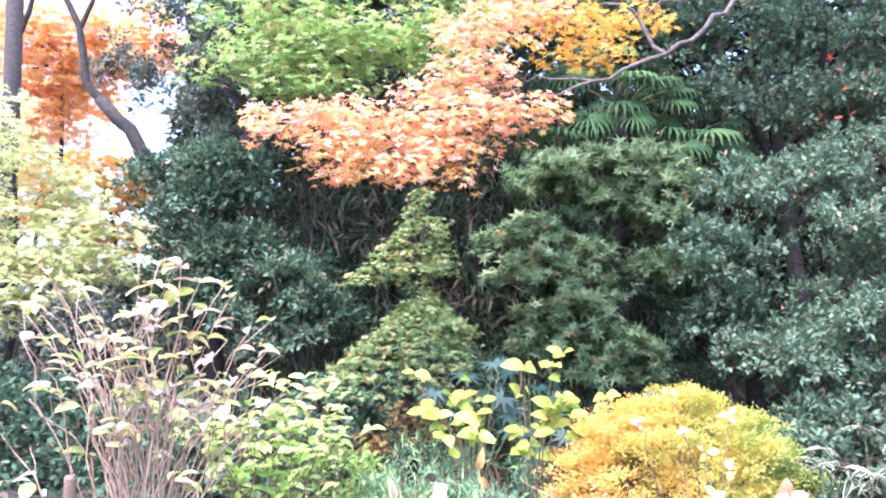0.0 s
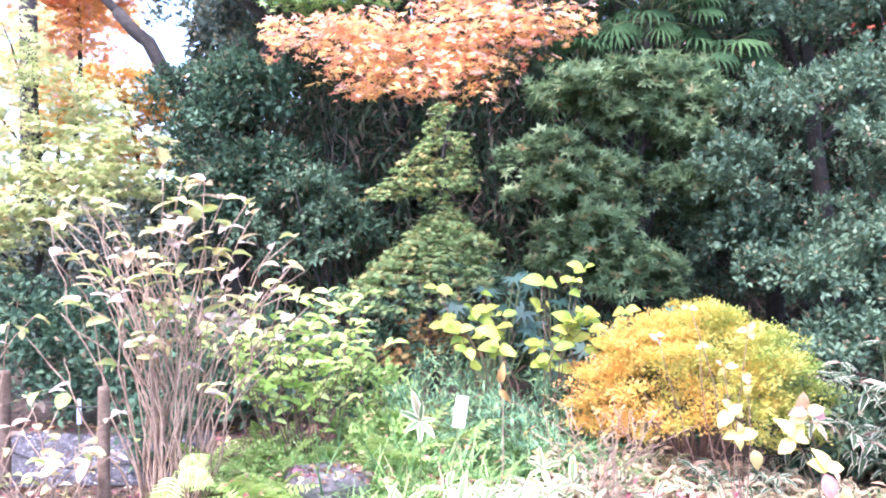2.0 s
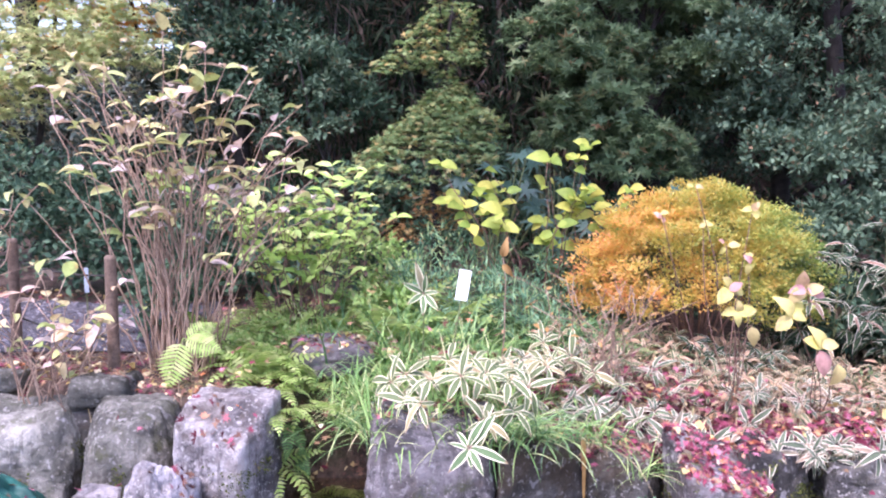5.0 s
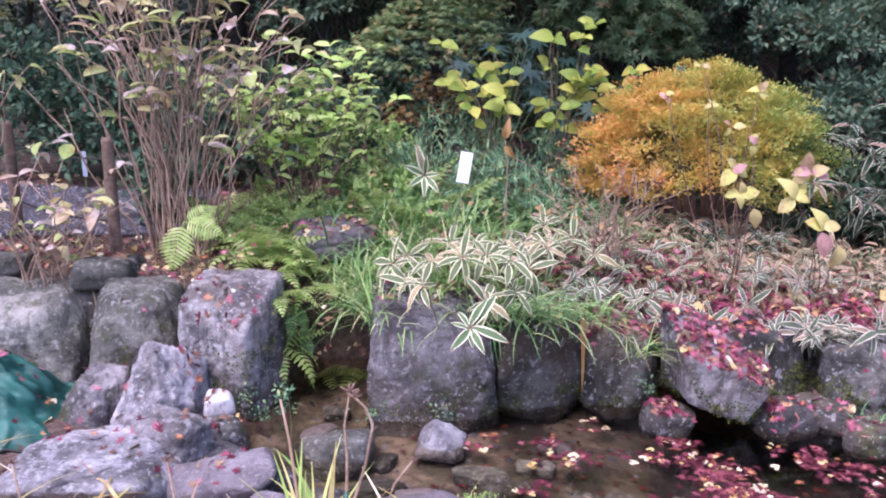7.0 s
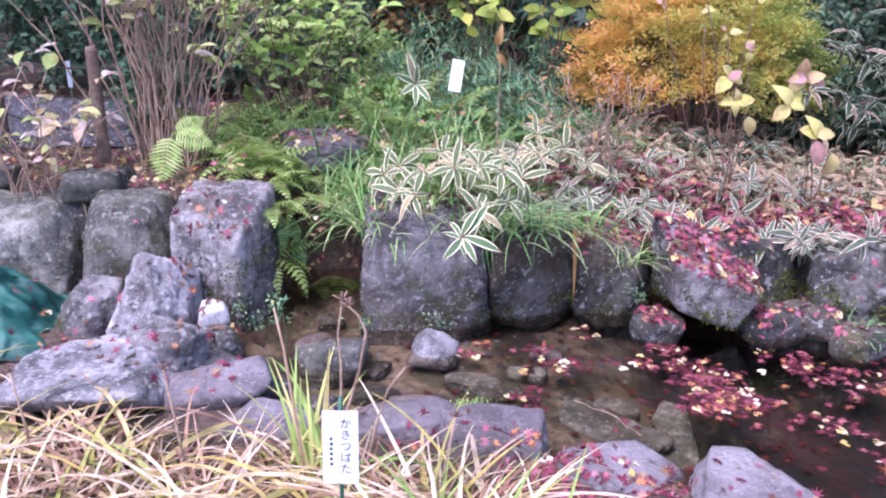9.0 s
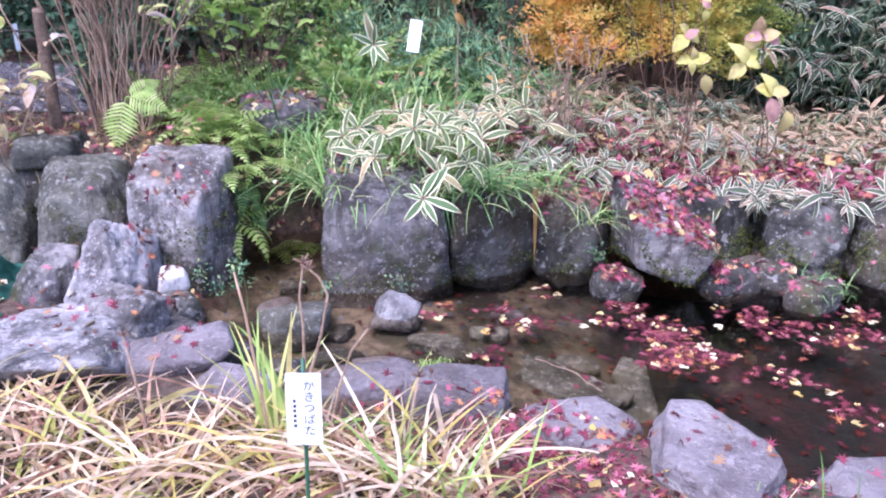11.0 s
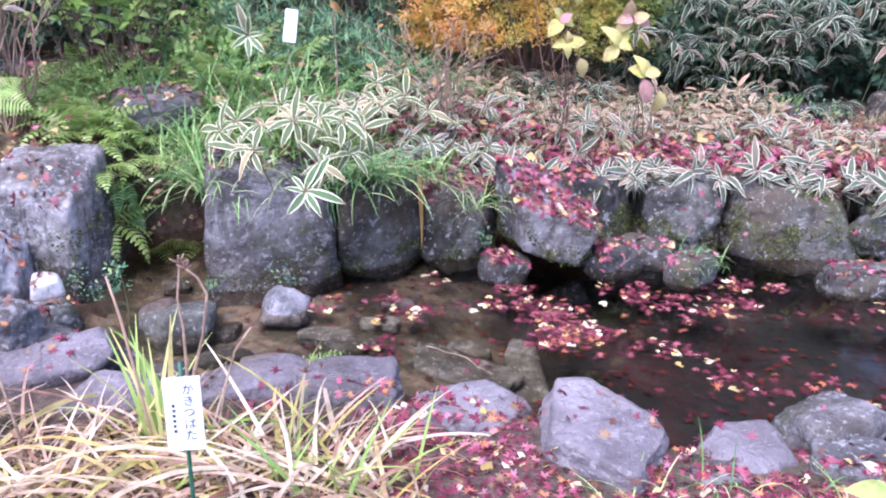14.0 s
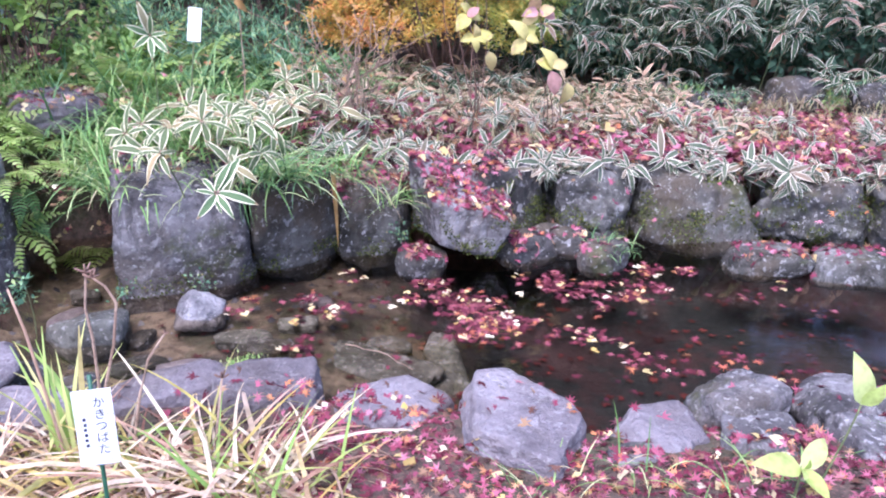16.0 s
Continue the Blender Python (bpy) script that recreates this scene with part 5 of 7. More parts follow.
russet = [(-.05, 7.2, 1.4, .28, .2, .1), (.1, 7.2, 1.28, .22, .18, .08), (-.35, 7.1, 1.2, .22, .2, .08)]
tree("weeping_maple", B, "small weeping maple with drooping olive green tiers", "tree",
    [(bent(rng, B, (.08, 7.5, 3.1), (-.08, 0, 0), 9, .02), .05, .012)] + [(bent(rng, (-.02, 7.55, z - .1), (x, y, z), (0, 0, .08), 6, .01), .012, .004) for x, y, z, *_ in cone[4::9]],
    [("crown", pads(rng, cone, 1350, .04, MAPLE, droop=.45), WEEPING, ""), ("russet_spray", pads(rng, russet, 900, .045, MAPLE, droop=.6), RUSSET, "russet lower leaves")])
# pale maple and far autumn trees
B = base_at(-4.0, 8.6)
pale = [(-4.4, 7.8, 2.0, .6, .5, .2), (-3.6, 8.0, 3.0, .8, .5, .25), (-3.0, 8.1, 3.0, .5, .4, .2), (-3.5, 7.9, 2.6, .7, .5, .2), (-4.2, 8.0, 3.5, .7, .5, .25), (-2.9, 8.1, 2.7, .5, .4, .15), (-3.2, 8.2, 3.5, .35, .3, .12), (-3.9, 7.9, 4.1, .5, .4, .2), (-4.3, 8.0, 2.3, .8, .5, .2), (-3.9, 7.9, 2.35, .5, .4, .15), (-3.7, 8.3, 3.75, .5, .4, .15), (-3.3, 8.3, 3.3, .4, .3, .12), (-4.0, 8.2, 2.8, .6, .4, .15)]
tree("pale_maple", B, "slender maple with pale yellow-green leaves", "tree",
    [(bent(rng, B, (-3.8, 8.3, 3.9), (.1, 0, 0), 8, .03), .04, .015)] + [(bent(rng, (-3.95, 8.5, z - .5), (x, y, z), (0, 0, .05), 6, .02), .014, .005) for x, y, z, *_ in pale],
    [("crown", pads(rng, pale, 760, .065), MAPLE_PALE, "")])
for k, (x, y, lumps, mat, lab) in enumerate((
        (-7.5, 17.0, [(-6.4, 16, 7.6, 1.3, .8, .4), (-7.2, 16, 7.0, 1.2, .8, .4), (-5.3, 16.2, 8.0, 1.2, .8, .35), (-6.6, 16, 6.6, .9, .7, .3), (-8, 16, 8.2, 1.4, .9, .4), (-4.2, 16.3, 7.4, .9, .6, .3), (-7.0, 15.8, 7.8, 1.0, .6, .4), (-6.1, 15.8, 7.0, .9, .6, .35), (-6.9, 15.8, 6.1, .8, .6, .3), (-5.4, 15.8, 7.3, .8, .6, .35)], MAPLE_FAR, "distant orange autumn maple"),
        (-9.0, 19.5, [(-7.9, 19, 6.5, 1.0, .8, .4), (-8.3, 19, 5.6, .8, .7, .3), (-7.2, 19, 7.3, 1.0, .7, .3), (-9.2, 19, 6.2, 1.0, .7, .4)], MAPLE_FAR, "distant pinkish orange autumn maple"),
        (-6.2, 18.5, [(-6.5, 18, 5.6, 1.4, .8, .35), (-5.2, 18, 5.1, 1.2, .8, .3), (-7.4, 18, 4.7, 1.4, .8, .35), (-5.8, 18, 4.2, 1.4, .8, .3), (-4.6, 18, 4.5, .9, .7, .3), (-7.2, 18, 3.6, 1.4, .9, .3)], MAPLE_YELLOW, "distant yellow autumn tree"),
        (6.4, 13.5, [(5.8, 13, 5.2, .6, .4, .3), (6.2, 13, 5.7, .7, .4, .3), (5.7, 13, 6.3, .9, .5, .3), (3.6, 13, 7.4, .8, .5, .3), (6.8, 13, 6.6, 1.0, .6, .3)], MAPLE_RED, "red maple glowing behind the evergreens"))):
    Bk = base_at(x, y)
    tree("autumn_tree", Bk, lab, "tree", [(bent(rng, Bk, (lumps[0][0], lumps[0][1], lumps[0][2]), (.2, 0, 0), 8, .04), .07, .03)] + [(bent(rng, np.array(lumps[0][:3]) - (0, 0, .5), l[:3], (0, 0, .1), 7, .04), .03, .01) for l in lumps[1:]],
        [("crown", pads(rng, lumps, 370, .135), mat, "")], group="autumn trees in the distance")
# small red maple added up front, in place of far red leaves behind the evergreens
B = base_at(4.9, 8.9)
tree("red_maple", B, "few red maple leaves set near, standing in for the distant red maple", "tree", [(bent(rng, B, (4.3, 8.7, 4.8), (.1, 0, 0), 8, .02), .03, .008), (bent(rng, (4.5, 8.75, 3.7), (4.1, 8.6, 4.1), (0, 0, .05), 6, .02), .012, .005)],
    [("crown", pads(rng, [(4.15, 8.55, 4.72, .16, .12, .09), (4.2, 8.55, 4.55, .12, .1, .08), (4.15, 8.55, 4.14, .16, .12, .06), (4.35, 8.55, 4.2, .1, .1, .06), (4.5, 8.55, 4.6, .08, .1, .06)], 70, .06), MAPLE_RED, "")])
B = base_at(-6.45, 14.0)
tree("old_tree", B, "thick straight dark tree trunk in the distance", "tree", [([B, (-6.45, 14, 4), (-6.5, 14, 9.5)], .15, .13), (bent(rng, (-6.48, 14, 6.5), (-5.9, 14, 8.5), (0, 0, .1), 6, .03), .06, .02)],
    [("crown", pads(rng, [(-6.9, 14.8, 8.9, .9, .6, .3), (-7.3, 14.6, 5.9, .5, .4, .15), (-7.5, 14.6, 6.8, .6, .4, .15)], 160, .1), MAPLE_PALE, "")])

# ---- shrubs on the bank ----
def leafy(name, at, label, category, canes, leaf_meshes, leaf_material, spots, cane_mat, group="", leaf_label=""):
    """A shrub of canes with single leaves. canes: (points, r0, r1); spots: (place, along, up, scale)."""
    t = thing(name, at, label, category, group)
    for me in leaf_meshes:
        if not me.materials:
            me.materials.append(leaf_material)
    for c in canes:
        part("cane", stem_mesh("cane", [c]), cane_mat, t)
    for k, (p, a, u, s) in enumerate(spots):
        m = Matrix([[*row, 0] for row in bases(np.array([a]), np.array([u]))[0]] + [[0, 0, 0, 1]])
        for i in range(3):
            m[i][3] = p[i]
        part("leaf", leaf_meshes[k % len(leaf_meshes)], None, t, leaf_label, m @ Matrix.Diagonal((s, s, s, 1)))
    return t


def cane_shrub(name, at, label, rng, n, top, spread, foot, r, leaf_meshes, leaf_mat_, cane_mat, per, leaf_zone=0.55, twig=0.0, category="shrub", bow=0.1, face=-.15):
    """Canes rising and fanning out from one foot, with leaves along their upper parts."""
    canes, spots = [], []
    for i in range(n):
        a = rng.uniform(0, 2 * np.pi)
        q = math.sqrt(rng.uniform(0, 1))
        p0 = np.array([foot[0] * q * math.cos(a), foot[1] * q * math.sin(a), -0.03])
        h = top * rng.uniform(0.62, 1.05) * (1 - 0.16 * q)
        p1 = np.array([spread[0] * q * math.cos(a), spread[1] * q * math.sin(a), h]) + rng.normal(0, 0.04, 3)
        ln = bent(rng, p0, p1, (bow * math.cos(a) * -0.5 + rng.normal(0, bow * .25), bow * math.sin(a) * -0.5, bow * 0.5), 8, 0.03)
        canes.append((ln, r * rng.uniform(.7, 1.2), r * 0.45, 6))
        if twig and rng.uniform() < twig:
            k = rng.integers(3, 6)
            e = ln[k] + np.array([rng.normal(0, .16), rng.normal(0, .16), rng.uniform(.12, .3)])
            tw = bent(rng, ln[k], e, (0, 0, .02), 5, .005)
            canes.append((tw, r * .5, r * .3, 5))
            ends = [(tw, 4)]
        else:
            ends = []
        for (line, last) in [(ln, 7)] + ends:
            for j in range(rng.poisson(per)):
                f = 1.0 if j < 2 else rng.uniform(leaf_zone, 1.0)
                p = line[min(last, int(round(f * last)))]
                b = rng.uniform(0, 2 * np.pi)
                spots.append((p, np.array([math.cos(b), math.sin(b), rng.normal(.05, .3)]), np.array([rng.normal(0, .25), rng.normal(face, .25), 1]), rng.uniform(.6, 1.15)))
    return leafy(name, at, label, category, canes, leaf_meshes, leaf_mat_, spots, cane_mat)


rng = np.random.default_rng(8)
HYL = [leaf_mesh("leaf", L, w, 6, c, f, .85) for L, w, c, f in ((.15, .078, .02, .12), (.115, .058, .35, .35), (.135, .07, .15, .2))]
cane_shrub("hydrangea", base_at(-1.52, 5.0), "tall hydrangea with many bare brown canes and fading leaves", rng, 64, 1.85, (.84, .46), (.19, .15), .006, HYL, HYDRANGEA, CANE, 2.1, .8, 1.0, bow=.24)
cane_shrub("hydrangea", base_at(-2.15, 4.62), "small hydrangea with thin canes and a few yellowing leaves", rng, 18, 1.2, (.55, .3), (.1, .08), .0055, HYL, HYDRANGEA, CANE, 2.0, .5, .9, bow=.2)
cane_shrub("hydrangea", base_at(-2.75, 4.9), "hydrangea with yellowing leaves at the garden's edge", rng, 18, 1.4, (.55, .3), (.12, .1), .0055, HYL, HYDRANGEA, CANE, 2.0, .5, .9, bow=.2)
LML = [leaf_mesh("leaf", .11, .046, 5, c, .12, .8) for c in (.15, .35)]
cane_shrub("lime_shrub", base_at(-.98, 5.75), "light green shrub with pointed leaves in whorls", rng, 36, 1.2, (.75, .4), (.25, .2), .005, LML, LIME, TWIG, 9.0, .3, .9, face=-.5)
YGL = [leaf_mesh("leaf", .15, .088, 6, c, .1, .8) for c in (.02, .2, .4)]
cane_shrub("yellow_shrub", base_at(.7, 6.3), "shrub with broad yellow-green leaves", rng, 19, 1.38, (.72, .32), (.15, .12), .006, YGL, YELLOWGREEN, TWIG, 4.6, .78, .5, face=-1.3)
YPL = [leaf_mesh("leaf", L, w, 7, c, f, .8) for L, w, c, f in ((.13, .085, .15, .06), (.12, .08, .4, .2), (.14, .08, .6, .02))]


def rosette_shrub(at, label, heads, meshes, mat, cane_mat, per=5):
    """Thin canes that each end in a rosette of broad leaves turned to the light."""
    canes, spots = [], []
    for hx, hy, hz, k, big in heads:
        e = np.array([hx - at[0], hy - at[1], hz - at[2]])
        canes.append((bent(rng, (rng.normal(0, .03), rng.normal(0, .02), -.03), e, (rng.normal(0, .03), 0, 0), 7, .005), .0036, .0022, 6))
        a0 = rng.uniform(0, 6.28)
        for j in range(k):
            a_ = a0 + 6.28 * j / k + rng.normal(0, .25)
            d = np.array([math.cos(a_), -.25 + rng.normal(0, .15), math.sin(a_) * .75 + .1])
            spots.append((e + rng.normal(0, .012, 3), d, np.array([rng.normal(0, .2), -.8, .55]), big * rng.uniform(.65, 1.1)))
    return leafy("young_hydrangea", at, label, "shrub", canes, meshes, mat, spots, cane_mat, group="young hydrangeas among the bamboo")


rosette_shrub(base_at(2.05, 4.75), "young hydrangea with yellow leaf rosettes tinged pink", [(1.88, 4.55, 1.15, 5, 1.05), (1.8, 4.52, 1.02, 4, .95), (1.94, 4.5, .85, 4, 1.05), (2.02, 4.5, .75, 1, 1.0)], YPL, YELLOWPINK, TWIG)
rosette_shrub(base_at(1.6, 4.8), "young hydrangea with pale yellow and pink leaf rosettes", [(1.48, 4.55, 1.15, 4, .85), (1.5, 4.5, 1.03, 4, .75), (1.6, 4.55, .96, 1, .8), (1.7, 4.9, 1.54, 3, .5), (1.43, 4.9, 1.44, 3, .45), (1.38, 4.9, 1.66, 2, .45), (1.2, 4.9, 1.5, 3, .4), (1.56, 4.9, 1.34, 3, .5), (1.69, 4.9, 1.25, 3, .55)], YPL, YELLOWPINK, TWIG)
cane_shrub("bare_shrub", base_at(.88, 4.75), "twiggy bare shrub with a few reddish leaves", rng, 24, .82, (.45, .25), (.05, .05), .005, [leaf_mesh("leaf", .05, .026, 4, .2)], RUSSET, CANE, 1.6, .5, .95)

# orange azalea mound
B = base_at(1.72, 5.95)
t = thing("azalea_bush", B, "clipped round azalea bush turning orange and yellow", "bush")
m = 560
d = rand_dirs(rng, m)
d[:, 2] = np.where(d[:, 2] < -.25, -d[:, 2], d[:, 2])
lump = 1 + .06 * np.sin(d[:, 0] * 7 + 1) * np.sin(d[:, 2] * 8) + .05 * np.sin(d[:, 1] * 12 + d[:, 0] * 10)
tuft_at = d * np.array([.8, .62, .66]) * (rng.uniform(.78, 1.02, m) * lump)[:, None] + np.array([0, 0, .5])
tuft_at[:, 2] = np.maximum(tuft_at[:, 2], .14)
per = 125
q = rng.normal(0, 1, (m * per, 3)) * np.array([.042, .042, .02]) * np.repeat(rng.uniform(.7, 1.3, m), per)[:, None]
dd = np.repeat(d, per, 0)
p = np.repeat(tuft_at, per, 0) + q + dd * .02
n = m * per
part("crown", mesh_of("crown", *cloud(TINY, p, unit(q) + .5 * dd + rand_dirs(rng, n) * .5 + np.array([0, 0, .3]), dd * .6 + np.array([0, -.1, .7]) + rng.normal(0, .35, (n, 3)), rng.uniform(.013, .028, n))), AZALEA, t)
for i in range(26):
    a = rng.uniform(0, 6.28)
    q = rng.uniform(.2, 1)
    part("branch", stem_mesh("branch", [(bent(rng, (.05 * math.cos(a), .05 * math.sin(a), -.02), (.62 * q * math.cos(a), .47 * q * math.sin(a), .35 + .6 * (1 - q * .4)), (0, 0, .05), 6, .01), .012, .004, 5)]), TWIG, t)

# fatsia with large bluish palmate leaves
FAT = star(8, .32, 2.4)
fm = mesh_of("leaf", FAT[0], FAT[1])
for (x, y, n, h, sp) in ((1.34, 6.7, 15, .92, .34), (1.56, 6.85, 13, 1.02, .3), (.4, 6.95, 14, 1.18, .34), (.88, 7.05, 15, 1.22, .36), (1.05, 6.85, 10, .75, .3)):
    spots, canes = [], []
    for i in range(n):
        a, q = rng.uniform(0, 6.28), rng.uniform(.3, 1)
        e = np.array([sp * q * math.cos(a), sp * q * math.sin(a), h * rng.uniform(.6, 1.05)])
        canes.append((bent(rng, (0, 0, 0), e, (0, 0, .08), 6), .012, .005, 5))
        spots.append((e, np.array([math.cos(a), math.sin(a) - .2, -.55]), np.array([rng.normal(0, .2), -.6, .8]), rng.uniform(.13, .2)))
    leafy("fatsia", base_at(x, y), "fatsia with large bluish green palmate leaves", "shrub", canes, [fm], FATSIA, spots, STEM, group="fatsia shrubs")

# ---- low plants on the bank ----
def turned(p, along, up, s=1.0):
    m = Matrix([[*row, 0] for row in bases(np.array([along], float), np.array([up], float))[0]] + [[0, 0, 0, 1]])
    for i in range(3):
        m[i][3] = p[i]
    return m @ Matrix.Diagonal((s, s, s, 1))


rng = np.random.default_rng(21)
SASA_BIG = [leaf_mesh("leaf", L, w, 7, c, .14, .88) for L, w, c in ((.18, .04, .1), (.15, .033, .45), (.165, .037, .8), (.15, .036, .25))]
SASA_SMALL = [leaf_mesh("leaf", L, .029, 6, c, .14, .85) for L, c in ((.14, .1), (.12, .35), (.13, .7), (.1, .2))]
SASA_NEW = [leaf_mesh("leaf", L, w, 7, c, .14, .88) for L, w, c in ((.175, .04, .08), (.16, .037, .25))]
for me in SASA_NEW:
    me.materials.append(SASA_FRESH)
for me in SASA_BIG:
    me.materials.append(SASA)
for me in SASA_SMALL:
    me.materials.append(SASA_PURPLE)
SASAG = "striped dwarf bamboo plants on the bank"


def sasa(at, meshes, n, stem, lean, scale, label, whorl=True):
    """A dwarf bamboo: a thin leaning stem that ends in a whorl of striped leaves."""
    t = thing("dwarf_bamboo", at, label, "bamboo plant", SASAG)
    tip = np.array([lean[0], lean[1], stem])
    part("stem", stem_mesh("stem", [(bent(rng, (0, 0, -.03), tip, (0, 0, .02), 5), .0035, .002, 5)]), STEM, t)
    a0 = rng.uniform(0, 6.28)
    face = unit(np.array([lean[0] * 1.4 + rng.normal(0, .15), lean[1] * 1.6 - .25, .45]))
    if stem < .1 and n == 8:
        face = unit(np.array([.05, -.8, .6]))
    ex = unit(np.cross(face, np.array([0.0, 1.0, 0.3])))
    ey = np.cross(face, ex)
    for k in range(n):
        a = a0 + 6.28 * k / n + rng.normal(0, .22)
        if whorl:
            d = math.cos(a) * ex + math.sin(a) * ey + face * rng.uniform(-.15, .6) - np.array([0, 0, .15])
            p, up = tip, face + rng.normal(0, .2, 3)
        else:
            d = np.array([math.cos(a) + lean[0] * 2, math.sin(a) + lean[1] * 2, rng.normal(.15, .5)])
            p, up = tip * rng.uniform(.45, 1.0) + rng.normal(0, .03, 3) * (1, 1, .3), np.array([0, -.3, 1]) + rng.normal(0, .45, 3)
        part("leaf", meshes[rng.integers(len(meshes))], None, t, "", turned(p + rng.normal(0, .006, 3), d, up, scale * rng.uniform(.55, 1.15)))
    return t


BIGL = "dwarf bamboo with broad green leaves edged in cream"
SMALLL = "dwarf bamboo with small faded leaves edged in pale cream"
for x, y, z, ln in ((.1, 4.0, .5, (0, -.3)), (.12, 4.05, .55, (.06, -.18)), (-.18, 4.1, .56, (-.08, -.1)), (-.28, 4.15, .56, (-.1, -.05)), (-.05, 4.16, .56, (-.02, -.12)), (.02, 4.3, .56, (.03, -.1)), (.24, 4.1, .52, (.12, -.12)), (-.22, 4.4, .58, (-.08, -.1)), (.16, 4.4, .58, (.06, -.12)), (.36, 4.3, .56, (.12, -.1)), (.2, 4.3, .56, (.08, -.05)), (-.14, 4.55, .58, (-.03, -.02)),
        (-.1, 4.35, .58, (-.05, -.02)), (.1, 4.5, .58, (.05, 0)), (.35, 4.4, .56, (.08, -.08)), (.28, 4.55, .56, (0, -.04)), (.45, 4.62, .56, (.06, 0)), (.55, 4.55, .56, (.1, -.06)), (.5, 4.8, .58, (.04, -.02)), (.62, 4.7, .56, (.1, .02)), (-.22, 4.32, .58, (-.12, -.08)), (.18, 4.16, .56, (.14, -.1)), (-.1, 4.0, .5, (-.08, -.1)), (-.08, 4.42, .58, (-.05, -.08)), (.22, 4.46, .58, (.05, -.1)), (.32, 4.62, .58, (.05, -.05)), (.42, 4.5, .58, (.1, -.1)), (.55, 4.68, .58, (.02, -.05)), (-.02, 4.6, .58, (0, -.05)), (.68, 4.6, .56, (.1, -.08))):
    if x == -.14 or (x, y) in ((-.1, 4.35), (-.05, 4.16), (.2, 4.3), (.28, 4.55), (-.22, 4.32), (.22, 4.46)):
        continue
    high = {-.28: .2, .1: .18, .5: .22}.get(x, rng.uniform(.1, .25))
    if x == .1 and y == 4.0:
        high = .08
    sasa((.12 + (x - .12) * .68 if x < .4 else x, y, z), SASA_NEW if high < .1 else SASA_BIG, 8 if high < .1 else rng.integers(6, 9), high, ln, 1.05 if high < .1 else rng.uniform(.8, 1.05), BIGL)


up_t = thing("dwarf_bamboo", (-.13, 4.52, .58), "single tall dwarf bamboo with upright cream-edged leaves", "bamboo plant", SASAG)
part("stem", stem_mesh("stem", [(bent(rng, (0, 0, -.03), (.02, -.02, .54), (.01, 0, 0), 6), .004, .0025, 5)]), STEM, up_t)
for dx, dy, dz, sc in ((-.25, -.1, 1, 1.0), (.1, -.3, .9, .7), (-.8, -.4, .45, .8), (-.55, -.6, -.3, .75), (.5, -.5, -.5, .8), (.75, -.5, .15, .6), (.0, -.7, -.75, .8)):
    part("leaf", SASA_NEW[0], None, up_t, "", turned((.02, -.02, .54), (dx, dy, dz), (.1, -1, .35), sc))


def sasa_bed(name, spots, stem, size, mat, label, per=9):
    """Many dwarf bamboos too small to pick apart, as one mass of striped leaves with stems."""
    leaf = leaf_arrays(1.0, .19, 5, .35, .14, .7)
    at, along, up, stalks = [], [], [], []
    for x, y in spots:
        base = np.array(base_at(x, y))
        tip = base + np.array([rng.normal(0, .08), -rng.uniform(0, .2) * stem[1] * 3, rng.uniform(*stem)])
        stalks.append((np.array([base, base * .5 + tip * .5, tip]), .003, .002, 4))
        for k in range(per):
            a = rng.uniform(0, 6.28)
            at.append(base + (tip - base) * rng.uniform(.5, 1.0) + rng.normal(0, .02, 3))
            along.append((math.cos(a), math.sin(a) - .3, rng.normal(.1, .45)))
            up.append(np.array([0, -.3, 1]) + rng.normal(0, .4, 3))
    n = len(at)
    v, f = cloud(leaf[:2], np.array(at), np.array(along), np.array(up), size * rng.uniform(.6, 1.2, n))
    t = thing(name, (0, 0, 0), label, "bamboo plants", kind="stuff")
    part("foliage", mesh_of("foliage", v, f, np.tile(leaf[2], (n, 1)), smooth=True), mat, t)
    part("stems", stem_mesh("stems", stalks), STEM, t)


count = 0
while count < 285:
    x = rng.uniform(.4, 4.0)
    q = rng.uniform(0, 1) ** 1.9
    yw = float(np.interp(x, WALL_X, WALL_Y))
    y = yw - .04 + q * (.85 - .06 * x)
    if (1.0 < x < 1.7 and q < .12) or (x < 1.0 and q < .22):
        continue
    front = q < .4
    bz = base_at(x, y)
    sasa((x, y, max(bz[2], .3)), SASA_SMALL, rng.integers(7, 11), rng.uniform(.02, .12) if front else rng.uniform(.08, .22), (rng.normal(0, .07), -rng.uniform(.1, .28) if front else rng.normal(-.02, .05)), rng.uniform(.75, 1.15) * (1.08 if front else .95), SMALLL, rng.uniform() < .45)
    count += 1
xb = rng.uniform(.6, 3.1, 400)
sasa_bed("dwarf_bamboo_bed", [(x, float(np.interp(x, WALL_X, WALL_Y)) + rng.uniform(.45, 1.55) - .06 * x) for x in xb], (.08, .26), .125, SASA_BACK, "bed of faded striped dwarf bamboo behind the wall")


